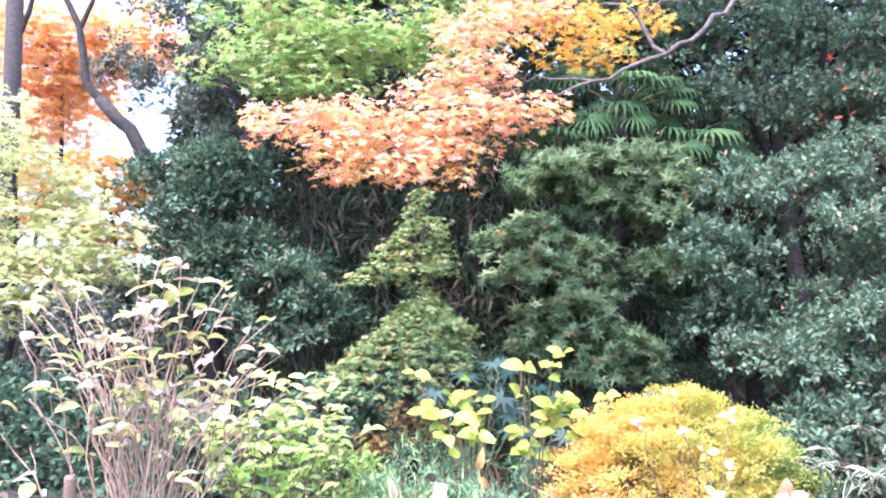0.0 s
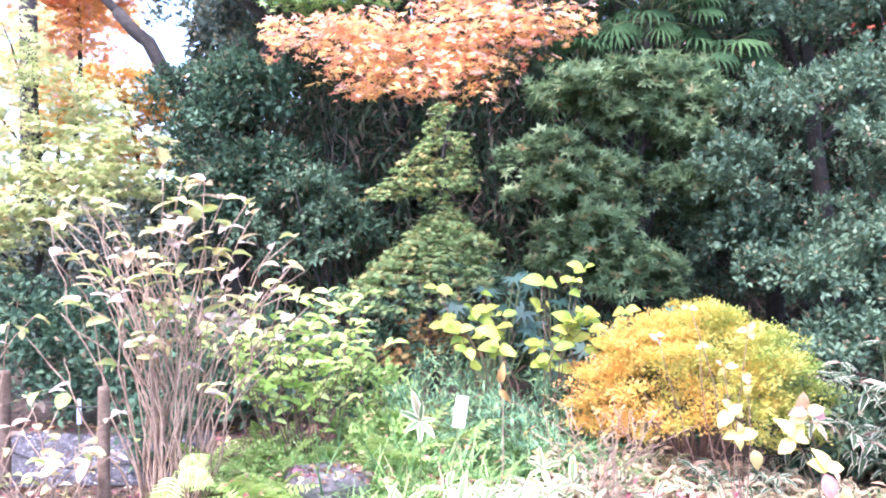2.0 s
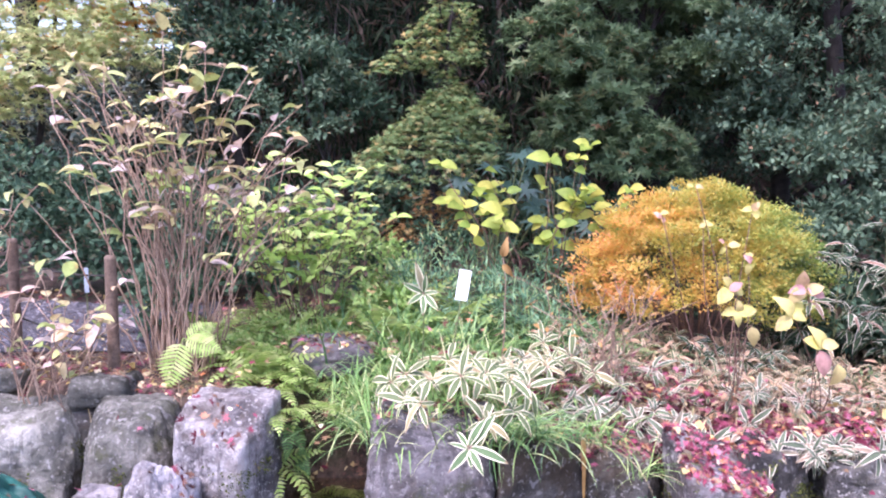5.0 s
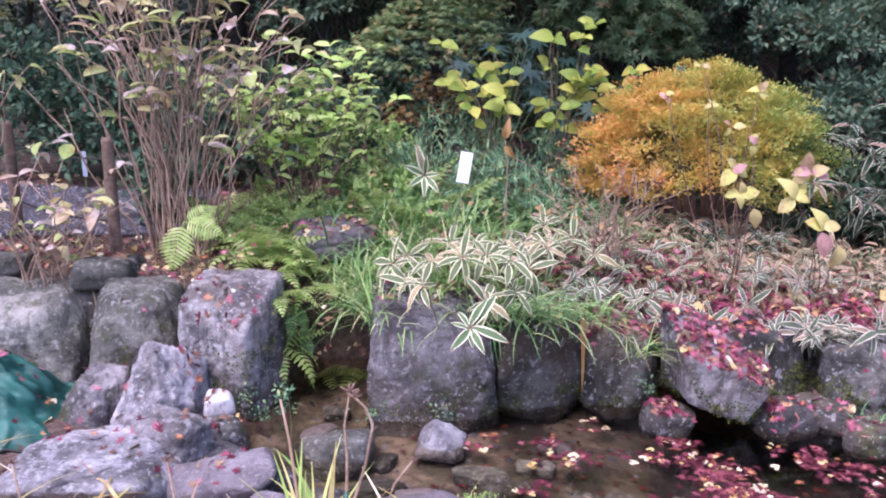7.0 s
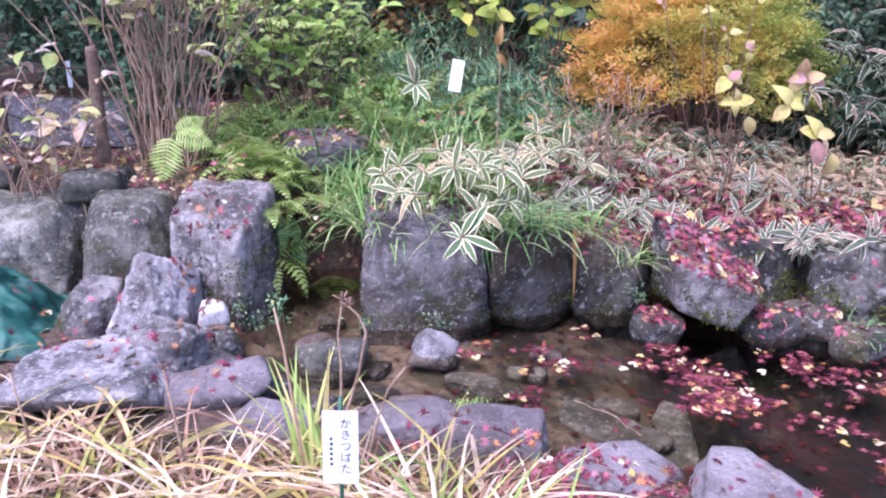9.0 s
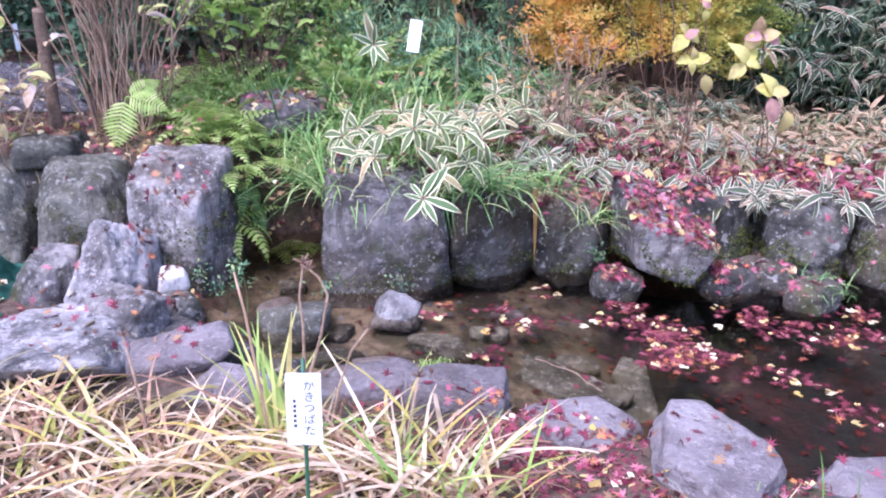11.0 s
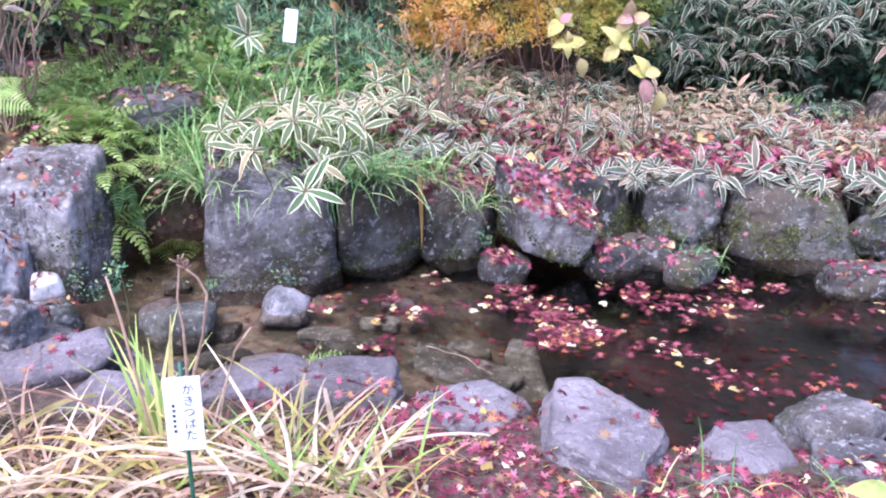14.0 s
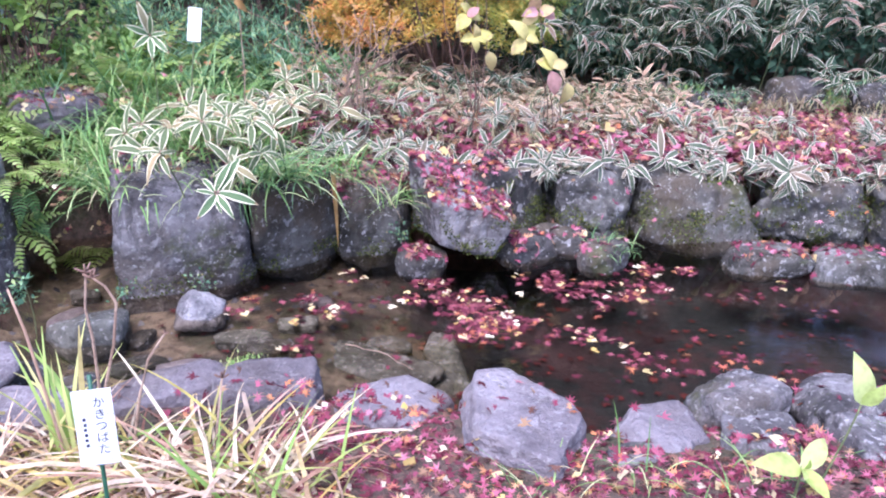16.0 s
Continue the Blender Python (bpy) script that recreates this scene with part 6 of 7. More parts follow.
def whorl_bed(name, spots, stem, size, mat, label):
    """Tall dwarf bamboos: each stem and its side twigs end in a drooping whorl of leaves."""
    leaf = leaf_arrays(1.0, .22, 5, .22, .14, .7)
    at, along, up, stalks = [], [], [], []
    for x, y in spots:
        base = np.array(base_at(x, y))
        h = rng.uniform(*stem)
        tip = base + np.array([rng.normal(0, .12), -rng.uniform(0, .25), h])
        stalks.append((np.array([base, base * .5 + tip * .5 + (0, .03, 0), tip]), .004, .0025, 4))
        heads = [tip] + [base + (tip - base) * rng.uniform(.45, .85) + np.array([rng.normal(0, .14), rng.normal(-.08, .08), rng.uniform(-.02, .08)]) for _ in range(3)]
        for e in heads[1:]:
            stalks.append((np.array([base * .4 + tip * .6, e]), .0025, .002, 4))
        for e in heads:
            a0 = rng.uniform(0, 6.28)
            k = rng.integers(5, 8)
            tilt = rng.normal(0, .45, 2)
            for j in range(k):
                a = a0 + 6.28 * j / k + rng.normal(0, .2)
                at.append(e)
                along.append((math.cos(a), math.sin(a) - .25, -.25 + math.cos(a) * tilt[0] + math.sin(a) * tilt[1] + rng.normal(0, .15)))
                up.append(np.array([0, -.4, 1]) + rng.normal(0, .15, 3))
    n = len(at)
    v, f = cloud(leaf[:2], np.array(at), np.array(along), np.array(up), size * rng.uniform(.7, 1.2, n))
    t = thing(name, (0, 0, 0), label, "bamboo plants", kind="stuff")
    part("foliage", mesh_of("foliage", v, f, np.tile(leaf[2], (n, 1)), smooth=True), mat, t)
    part("stems", stem_mesh("stems", stalks), STEM, t)


whorl_bed("tall_bamboo_bed", [(x, 5.5 + rng.uniform(0, .8) - .1 * (x - 2.4)) for x in np.concatenate([rng.uniform(2.3, 3.5, 24), rng.uniform(3.3, 4.4, 14), rng.uniform(4.2, 6.2, 20)])], (.3, 1.0), .165, SASA_DARK, "taller dark green dwarf bamboo edged in white")
whorl_bed("low_bamboo_bed", [(x, 5.2 + rng.uniform(0, .45) - .12 * (x - 2.0)) for x in rng.uniform(1.7, 4.6, 14)], (.06, .3), .13, SASA_DARK, "low dark dwarf bamboo at the back of the bed")


def frond_mesh(name, length, width, pairs, arch, rise=.9):
    """A fern frond: an arching midrib with two rows of toothed leaflets; grows along y."""
    vs, fs = [], []
    t = np.linspace(0, 1, 14)
    ang = rise - arch * t
    y = np.concatenate([[0], np.cumsum(np.cos(ang[1:])) * length / 13])
    z = np.concatenate([[0], np.cumsum(np.sin(ang[1:])) * length / 13])
    mid = np.stack([0 * y, y, z], 1)
    v, f = tube(mid, .0028, .0008, 4)
    out = [(v, f)]
    for i in range(pairs):
        q = .14 + .85 * i / (pairs - 1)
        p = np.array([0, np.interp(q, t, y), np.interp(q, t, z)])
        a = np.interp(q, t, ang)
        fw = np.array([0, math.cos(a), math.sin(a)])
        nm = np.array([0, -math.sin(a), math.cos(a)])
        w = width * .5 * min(1, (1 - q) * 1.9 + .06) * (.55 + .45 * min(1, q / .3))
        b = length / pairs * .42
        for s in (-1, 1):
            d = np.array([s, 0, 0]) * .93 + fw * .35
            tip = p + d * w - nm * w * .18
            m1, m2 = p + d * w * .5 + fw * b, p + d * w * .5 - fw * b * .9
            vs.append([p - fw * b * .5, p + fw * b * .6, m1, m2, tip])
            fs.append([(0, 1, 2), (0, 2, 3), (3, 2, 4)] if s < 0 else [(0, 2, 1), (0, 3, 2), (3, 4, 2)])
    out += list(zip(vs, fs))
    return mesh_of(name, *joined(out))


FR = [frond_mesh("frond", .36, .19, 12, a) for a in (.9, 1.4, 1.9)]
FRD = [frond_mesh("frond", .34, .13, 14, a) for a in (1.3, 2.1)]
for me in FR:
    me.materials.append(FERN)
for me in FRD:
    me.materials.append(FERN_DARK)


def fern(at, meshes, turns, scale, label, tilt=0.0):
    t = thing("fern", at, label, "fern", "ferns by the inlet")
    for a in turns:
        a = radians(a)
        part("frond", meshes[rng.integers(len(meshes))], None, t, "", turned((0, 0, 0), (math.cos(a), math.sin(a), tilt + rng.normal(0, .12)), (rng.normal(0, .2), rng.normal(0, .2), 1), scale * rng.uniform(.8, 1.15)))


LF, DF = "light green fern with arching fronds", "dark green fern hanging over the inlet"
BROAD = frond_mesh("frond", .3, .24, 13, .7, .3)
BROAD.materials.append(FERN)
t = thing("fern", (-1.42, 4.76, .56), "light green fern with broad drooping fronds", "fern", "ferns by the inlet")
part("stem", stem_mesh("stem", [(np.array([(0, 0, -.03), (.01, .0, .12), (0, -.02, .26)]), .004, .003, 5)]), STEM, t)
part("frond", BROAD, None, t, "", turned((0, -.02, .26), (-.2, -.4, -.85), (-.1, -1, .35), .95))
part("frond", BROAD, None, t, "", turned((0, -.02, .26), (.9, -.25, -.2), (.1, -.7, .8), .8))
part("frond", BROAD, None, t, "", turned((0, 0, .24), (.5, .4, .3), (.1, -.7, .8), .7))
fern(base_at(-1.05, 4.95), FR, range(180, 380, 26), 1.0, LF)
fern(base_at(-.95, 4.66), FR, range(235, 380, 36), .9, LF, -.1)
fern(base_at(-.92, 4.42), FR, (265, 300, 330, 355, 20), .95, LF, -.3)
fern(base_at(-1.2, 5.25), FR, range(160, 400, 30), .9, LF)
fern(base_at(-.85, 5.3), FR, range(170, 400, 30), .9, LF)
fern((-.8, 4.44, .45), FRD, (275, 315), .75, DF, -1.0)
fern((-.74, 4.5, .3), FRD, (265, 290), .7, DF, -1.2)
fern(base_at(-.45, 4.75), FR, (200, 240, 280), .8, LF, -.3)
for x, y in ((.5, 5.35), (-.1, 5.35), (.3, 5.9), (.75, 5.7), (-.55, 6.0), (.9, 5.35), (.6, 6.2), (-.05, 6.2)):
    fern(base_at(x, y), FRD if x > .1 else FR, np.array(range(170, 400, 36)) + rng.uniform(-14, 14), 1.15, "dark green fern in the undergrowth", .3)
for x, y in ((-.3, 5.4), (.25, 5.5), (.65, 5.45), (0, 5.75), (.45, 5.75), (-.6, 5.6), (.85, 5.85), (.2, 6.0), (-.25, 5.95)):
    fern(base_at(x, y), FRD if x > .1 else FR, np.array(range(170, 400, 30)) + rng.uniform(-14, 14), rng.uniform(1.1, 1.5), "green fern in the undergrowth", .5)
fern(base_at(.1, 5.6), FRD, range(180, 400, 40), 1.1, "dark green fern in the undergrowth")
fern(base_at(-.4, 5.7), FRD, range(180, 400, 40), 1.2, "dark green fern in the undergrowth")


for x, y, sc in ((-.98, 5.1, 1.0), (-1.2, 5.1, .85), (-1.05, 5.45, .9), (-.6, 5.3, .8), (-.85, 5.0, .9)):
    fern(base_at(x, y), FR, np.array(range(170, 400, 32)) + rng.uniform(-14, 14), sc, LF, .1)
for x, y, sc in ((-.72, 4.74, .75), (-1.0, 4.84, .85), (-.36, 5.2, .8), (-.9, 5.25, .9)):
    fern(base_at(x, y), FR, np.array(range(190, 360, 34)) + rng.uniform(-14, 14), sc, LF, .0)
for x, y, sc in ((-.78, 4.94, .85), (-.98, 4.9, .9), (-1.16, 5.0, .8), (-.85, 5.1, .9), (-1.05, 5.2, .9)):
    fern(base_at(x, y), FR, np.array(range(180, 380, 36)) + rng.uniform(-14, 14), sc, LF, .35)
for x, y, sc in ((-1.3, 5.55, 1.0), (-1.0, 5.6, 1.1), (-.7, 5.55, 1.0), (-1.5, 5.7, .9), (-1.15, 5.85, 1.1), (-.8, 5.85, 1.0), (-.5, 5.5, .9)):
    fern(base_at(x, y), FR, np.array(range(180, 390, 34)) + rng.uniform(-14, 14), sc, "green fern under the light green shrub", .25)
fern((-.86, 4.4, .5), FR, (250, 285, 320, 350), .75, LF, -.2)
fern((-.66, 4.55, .5), FR, (240, 270, 300, 330), .75, LF, -.2)


def tuft(at, n, spread, length, width, mat, label, lean=(0, 0), name="grass_tuft", group="grass tufts on the bank", **kw):
    t = thing(name, (at[0], at[1], max(at[2], .42) if at[1] > 4.1 else at[2]), label, "grass", group)
    part("grass", mesh_of("grass", *blade_cloud(rng, n, spread, length, width, lean=lean, **kw)), mat, t)


SEDGE = "tuft of narrow arching green sedge"
for x, y, n, L, ln in ((-.3, 4.25, 80, .4, (-.2, -.1)), (-.1, 4.3, 70, .38, (0, -.05)), (.15, 4.25, 70, .38, (.1, -.1)), (.4, 4.3, 60, .36, (.15, -.25)), (.3, 4.45, 80, .42, (.1, -.1)), (0, 4.55, 80, .5, (0, -.1)), (-.38, 4.6, 70, .34, (-.2, -.1)), (-.46, 4.5, 40, .24, (-.1, -.4)), (-.4, 4.4, 30, .22, (-.15, -.4)), (-.32, 4.7, 80, .36, (-.25, -.1)), (-.5, 4.95, 80, .36, (0, -.1)), (.32, 4.28, 40, .34, (.15, -.35)), (.2, 4.75, 80, .36, (0, 0)),
        (-.1, 4.8, 80, .36, (0, 0)), (.75, 4.3, 50, .34, (-.1, -.4)), (-.2, 5.0, 80, .36, (0, 0)), (.25, 5.0, 80, .36, (0, 0)), (.5, 5.1, 80, .34, (0, 0)), (-.3, 5.35, 80, .34, (0, 0)), (-.75, 5.5, 80, .32, (0, 0)), (.55, 5.5, 80, .4, (0, 0)), (.2, 5.35, 80, .36, (0, 0)), (.8, 5.2, 70, .34, (0, 0))):
    tuft(base_at(x, y), int(n * .7), .06, L, .011, GRASS, SEDGE, ln)
for i in range(70):
    x = rng.uniform(.45, 4.4)
    y = float(np.interp(x, WALL_X, WALL_Y)) + rng.uniform(.1, 1.3)
    tuft(base_at(x, y), 34, .07, .24 if x < 2.6 else .14, .006, DRYGRASS, "tuft of dry tan grass among striped bamboo")
for i in range(34):
    x, y = rng.uniform(-.5, .8), rng.uniform(4.6, 5.2)
    tuft(base_at(x, y), 50, .07, rng.uniform(.3, .46), .011, GRASS, SEDGE)
for i in range(30):
    x, y = rng.uniform(-.75, 1.05), rng.uniform(5.05, 5.75)
    bz = base_at(x, y)
    tuft((x, y, bz[2] + .02), 46, .07, rng.uniform(.4, .62), .012, SEDGE_BLUE, "tuft of bluish green sedge in the undergrowth")
for x, y, z, n, ln in ((.34, 4.1, .5, 40, (.3, -.5)), (.46, 4.12, .48, 46, (.25, -.6)), (.26, 4.08, .5, 30, (.35, -.4)), (.55, 4.14, .46, 30, (.3, -.5)), (-.5, 4.42, .46, 34, (-.1, -.5)), (-.44, 4.32, .44, 26, (-.1, -.6))):
    tuft((x, y, z), int(n * .6), .03, .3, .008, SEDGE_BLUE, "fine green sedge hanging over the wall", ln)
for x, y in ((.7, 4.14), (.76, 4.12)):
    tuft((x, y, .44), 12, .02, .28, .006, DRYGRASS, "dry tan grass hanging between two boulders", (.05, -.55))
tuft((.93, 4.1, .3), 26, .03, .3, .006, GRASS, "thin grass hanging over the wall", (.1, -.3))
tuft((1.98, 3.74, .08), 90, .06, .14, .006, SEDGE_BLUE, "small grassy cushion on a stone at the waterline")
for i in range(46):
    x, y = rng.uniform(-2.6, -.7), rng.uniform(4.62, 5.3)
    tuft(base_at(x, y), 24, .06, .14, .005, DRYGRASS, "short dry grass at the path's edge")


def herb(at, blobs, n, size, mat, label, shape=OVAL, per=6, name="undergrowth", droop=0.0):
    v, f = sprays(rng, blobs, n, per, size, shape, .05, droop)
    solo(name, mesh_of(name, v, f), mat, at, label, "plant", "low undergrowth plants")


for i in range(22):
    x, y = rng.uniform(-1.15, -.2), rng.uniform(5.0, 5.8)
    herb(base_at(x, y), [(0, 0, .06, .13, .1, .08)], 40, .034, LIMEHERB, "low light green ground cover beside the ferns", OVAL, 6)
BLUE = "bluish green leafy undergrowth"
for x, y, w, h, n in ((-.1, 5.9, .4, .3, 260), (.45, 5.8, .4, .3, 260), (.8, 6.3, .4, .35, 220), (.1, 6.4, .45, .4, 260), (-.5, 6.3, .4, .35, 240), (-.35, 5.7, .3, .22, 180), (.75, 5.5, .3, .2, 160)):
    herb(base_at(x, y), [(0, 0, h * .7, w, .3, h), (.2 * w, -.15, h * .45, w * .6, .2, h * .6)], int(n * .9), .05 if x < -.3 else .075, LIMEHERB if x < -.3 else HERB, BLUE if x >= -.3 else "light green leafy undergrowth", OVAL if x < -.3 else SLIM, 7)
for x, y, w, h, n in ((-2.0, 6.9, .5, .5, 300), (-2.7, 7.0, .5, .6, 300), (-1.5, 6.8, .45, .45, 280), (-3.3, 7.1, .5, .7, 300), (-.9, 6.9, .4, .4, 220), (-1.9, 5.9, .2, .25, 120)):
    herb(base_at(x, y), [(0, 0, h * .7, w, .35, h), (.3 * w, -.2, h * .5, w * .6, .25, h * .6)], n, .075, CAMELLIA, "dark green leafy undergrowth beyond the path")
for x, y, w, h, n in ((-.9, 8.2, .5, .6, 220), (-1.5, 8.0, .5, .5, 220), (.9, 8.3, .5, .6, 240), (1.6, 7.6, .5, .5, 240), (2.3, 7.1, .5, .45, 260), (2.9, 6.6, .4, .4, 240), (.4, 8.6, .5, .8, 220), (1.2, 7.3, .4, .4, 200), (2.0, 7.9, .5, .7, 220), (-.3, 8.6, .5, .6, 200), (3.6, 6.4, .5, .4, 240), (4.4, 6.3, .5, .5, 240), (2.7, 6.1, .45, .35, 300), (3.3, 6.0, .45, .35, 300), (3.9, 5.9, .5, .4, 320), (4.5, 5.75, .5, .4, 320), (5.1, 5.6, .55, .45, 320), (5.8, 5.5, .6, .5, 320), (5.0, 6.4, .6, .6, 300), (5.8, 6.3, .6, .7, 300), (6.6, 5.6, .6, .6, 300), (-2.4, 8.2, .5, .6, 240), (-3.0, 8.3, .5, .5, 200), (-3.8, 8.0, .6, .7, 220)):
    herb(base_at(x, y), [(0, 0, h * .7, w, .35, h), (-.3 * w, -.2, h * .5, w * .6, .25, h * .6)], int(n * .7), .085, CAMELLIA, "low dark evergreen undergrowth under the trees")
for x, y, z in ((-.86, 3.95, .02), (.0, 3.93, .02), (-.95, 3.95, .1), (-1.4, 4.2, .1), (1.0, 4.12, .1), (-.35, 3.98, .02)):
    herb((x, y, z), [(0, 0, .03, .05, .04, .03)], 12, .018, HERB, "little green waterside plant", TINY, 5, "waterside_plant")
herb((.14, 3.13, .0), [(0, 0, .02, .08, .04, .02)], 330, .014, LIMEHERB, "bright green algae at an edging stone", TINY, 6, "algae")
t = thing("waterside_plant", (-.72, 3.75, 0), "small leafy green plant on a thin stem in the water", "plant")
part("sprig", mesh_of("sprig", *sprays(rng, [(0, 0, .21, .04, .04, .08)], 16, 4, .034, OVAL, .02)), HERB, t)
part("stem", stem_mesh("stem", [(bent(rng, (0, 0, -.1), (0, 0, .28), (.02, 0, 0), 5), .003, .002, 5)]), STEM, t)

# ---- iris clumps on the near bank ----
IR = [blade_mesh("blade", L * 1.2, w * 1.15, r, a * 1.12, 8, tw) for L, w, r, a, tw in ((.5, .011, .8, .7, .5), (.42, .01, .5, .5, -.5), (.52, .013, 1.1, 1.5, .7), (.5, .012, 1.2, 2.4, .9), (.46, .014, 1.0, 1.9, -1.1), (.55, .011, 1.25, 2.7, 1.4), (.42, .013, .8, 1.4, .5), (.5, .01, .55, 1.0, -.8), (.38, .012, 1.0, 1.7, 1.2))]
IG = [blade_mesh("blade", L * 1.15, w * 1.1, r, a, 7, .3) for L, w, r, a in ((.46, .017, 1.4, .6), (.42, .015, 1.3, 1.3), (.4, .016, 1.2, 1.9))]
for me in IR:
    me.materials.append(STRAW)
for me in IG:
    me.materials.append(IRISGREEN)
for x, y, nd, ng, L in ((-.43, 2.6, 24, 12, 1.1), (-.4, 2.36, 90, 4, .95), (-.75, 2.42, 120, 1, 1.1), (-1.15, 2.56, 120, 0, 1.15), (-1.6, 2.76, 110, 0, 1.15), (-.05, 2.3, 120, 14, 1.15), (.12, 2.2, 90, 16, 1.05), (-.5, 2.06, 70, 0, .7), (-.95, 2.14, 70, 0, .9), (-1.4, 2.34, 60, 0, 1.0), (-2.0, 2.9, 50, 0, 1.1), (-.2, 2.0, 40, 0, .6), (-1.9, 2.6, 50, 0, 1.1), (-1.0, 2.74, 60, 0, .9), (-.68, 2.66, 60, 0, .85), (-1.35, 2.86, 50, 0, .9), (-.2, 2.5, 80, 0, .95), (.1, 2.42, 70, 0, .85)):
    t = thing("iris_clump", base_at(x, y), "clump of withered straw-coloured iris blades on the near bank" if ng < 10 else "withered iris clump with some upright yellow-green blades", "iris", "iris clumps on the near bank")
    for k in range(nd + ng):
        a = rng.uniform(0, 6.28)
        g = k >= nd
        part("blade", (IG if g else IR)[rng.integers(3 if g else 9)], None, t, "", turned((rng.normal(0, .1), rng.normal(0, .07), -.01), (math.cos(a), math.sin(a), 0), (rng.normal(0, .22), rng.normal(0, .22), 1), L * rng.uniform(.5, 1.1) * (.68 if g and x > -.2 else 1.0)))
t = thing("iris_clump", base_at(-.43, 2.62), "upright yellow-green iris blades above withered ones", "iris", "iris clumps on the near bank")
for k, (tx, ty, sc) in enumerate(((-.1, .1, 1.0), (-.04, .0, 1.1), (.05, .05, .9), (-.12, -.05, 1.05), (-.85, .05, .95), (-.2, -.1, .9), (.16, .1, .95), (.02, .12, 1.1), (.26, .0, .8), (-.05, .1, .8), (-.14, .05, 1.1), (.1, .1, 1.0), (.2, .1, 1.05), (-.06, .02, .95))):
    part("blade", IG[0 if k != 4 else 1] if k % 3 < 2 else IR[0], None, t, "", turned((rng.normal(-.02, .03), rng.normal(0, .03), -.01), (tx * 2 + .05, .3, 0), (tx * .8 + .08, ty, 1), sc * .84))
part("broken_blade", blade_mesh("broken_blade", .5, .032, 1.5, .12, 6, .3), STRAW, t, "pale broken-off blade", turned((.03, 0, -.01), (.1, .2, 0), (.02, 0, 1), 1.0))
STALK_G = "dry stalks among the iris clumps"
for x, y, turns, head in ((-.34, 2.62, ((.015, .34), (.02, .52), (.012, .62), (.03, .735)), 1.0), (-.33, 2.6, ((.02, .34), (.07, .5), (.095, .635), (.07, .69), (.035, .72)), .8), (-.45, 2.6, ((-.02, .3), (-.05, .58), (-.075, .72)), 0), (-1.45, 2.75, ((.01, .2), (-.02, .42)), .7), (-.85, 2.62, ((-.02, .25), (-.05, .5)), .7), (.0, 2.45, ((.01, .2), (.05, .42)), .7), (-.27, 2.62, ((.06, .3), (.1, .42), (.16, .5)), .4)):
    base = base_at(x, y)
    t = thing("dry_stalk", base, "reddish brown dry plant stalk with a small seed head" if head else "straw-coloured dry plant stalk", "plant stalk", STALK_G)
    pts = np.array([(0, 0, -.03)] + [(a, .01 * k, b - base[2]) for k, (a, b) in enumerate(turns)])
    part("stalk", stem_mesh("stalk", [(pts, .0065, .0035, 6)]), CANE if head else STRAW, t)
    if head:
        tufts = [(np.array([pts[-1], pts[-1] + .5 * head * np.array(d), pts[-1] + head * np.array(d) + (0, 0, .004)]), .006 * head, .003, 5) for d in ((-.03, 0, .012), (.0, -.01, .026), (.03, .0, .004), (.016, .01, .022))]
        part("seed_head", stem_mesh("seed_head", tufts), TWIG, t)

# near plant with lime leaves
NL = [leaf_mesh("leaf", .17, .075, 6, c, .1, .75) for c in (.1, .3)]
node, tip2 = (.02, 0, .21), (.18, .0, .4)
t = leafy("lime_plant", (1.6, 1.75, .06), "young plant with large lime green leaves", "plant", [((bent(rng, (0, 0, -.02), node, (0, 0, 0), 5)), .005, .004, 6), ((bent(rng, (.05, .02, -.02), tip2, (.02, 0, .03), 7)), .004, .003, 6)], NL, PALELIME,
    [(node, np.array([-1, .1, .25]), np.array([.1, -.6, 1]), 1.0), (node, np.array([.75, .3, .4]), np.array([-.1, -.7, .8]), .85), (node, np.array([.25, -.6, -.35]), np.array([0, -.7, .8]), .65), (node, np.array([.0, -.3, .4]), np.array([0, -.9, .5]), .35), (node, np.array([-.3, -.5, .1]), np.array([0, -.7, .7]), .4),
     (tip2, np.array([-.12, .1, .9]), np.array([-.1, -.95, .3]), .95), (tip2, np.array([.3, -.2, .5]), np.array([-.3, -.9, .4]), .6)], STEM)

# ---- signs, posts, net ----
def box(bm, c, s, bevel=0.0):
    r = bmesh.ops.create_cube(bm, size=1.0)
    bmesh.ops.scale(bm, vec=s, verts=r["verts"])
    bmesh.ops.translate(bm, vec=c, verts=r["verts"])
    if bevel:
        es = list({e for v in r["verts"] for e in v.link_edges})
        bmesh.ops.bevel(bm, geom=es, offset=bevel, segments=2, affect="EDGES")


def plate(name, at, w, h, turn, back, label, stake_top, stake_bottom, mat, stake_mat, stake_r=.004):
    t = thing(name, at, label, "sign", turn=turn)
    bm = bmesh.new()
    box(bm, (0, 0, 0), (w, .003, h), .0012)
    p = part("plate", bm, mat, t, "", pose(0, 0, 0, back, 0, 0))
    part("stake", stem_mesh("stake", [(np.array([(0, stake_r + .003, stake_bottom), (0, stake_r + .003, 0), (0, stake_r + .003, stake_top)]), stake_r, stake_r, 8)]), stake_mat, t, "", pose(0, 0, 0, back, 0, 0))
    return t, p


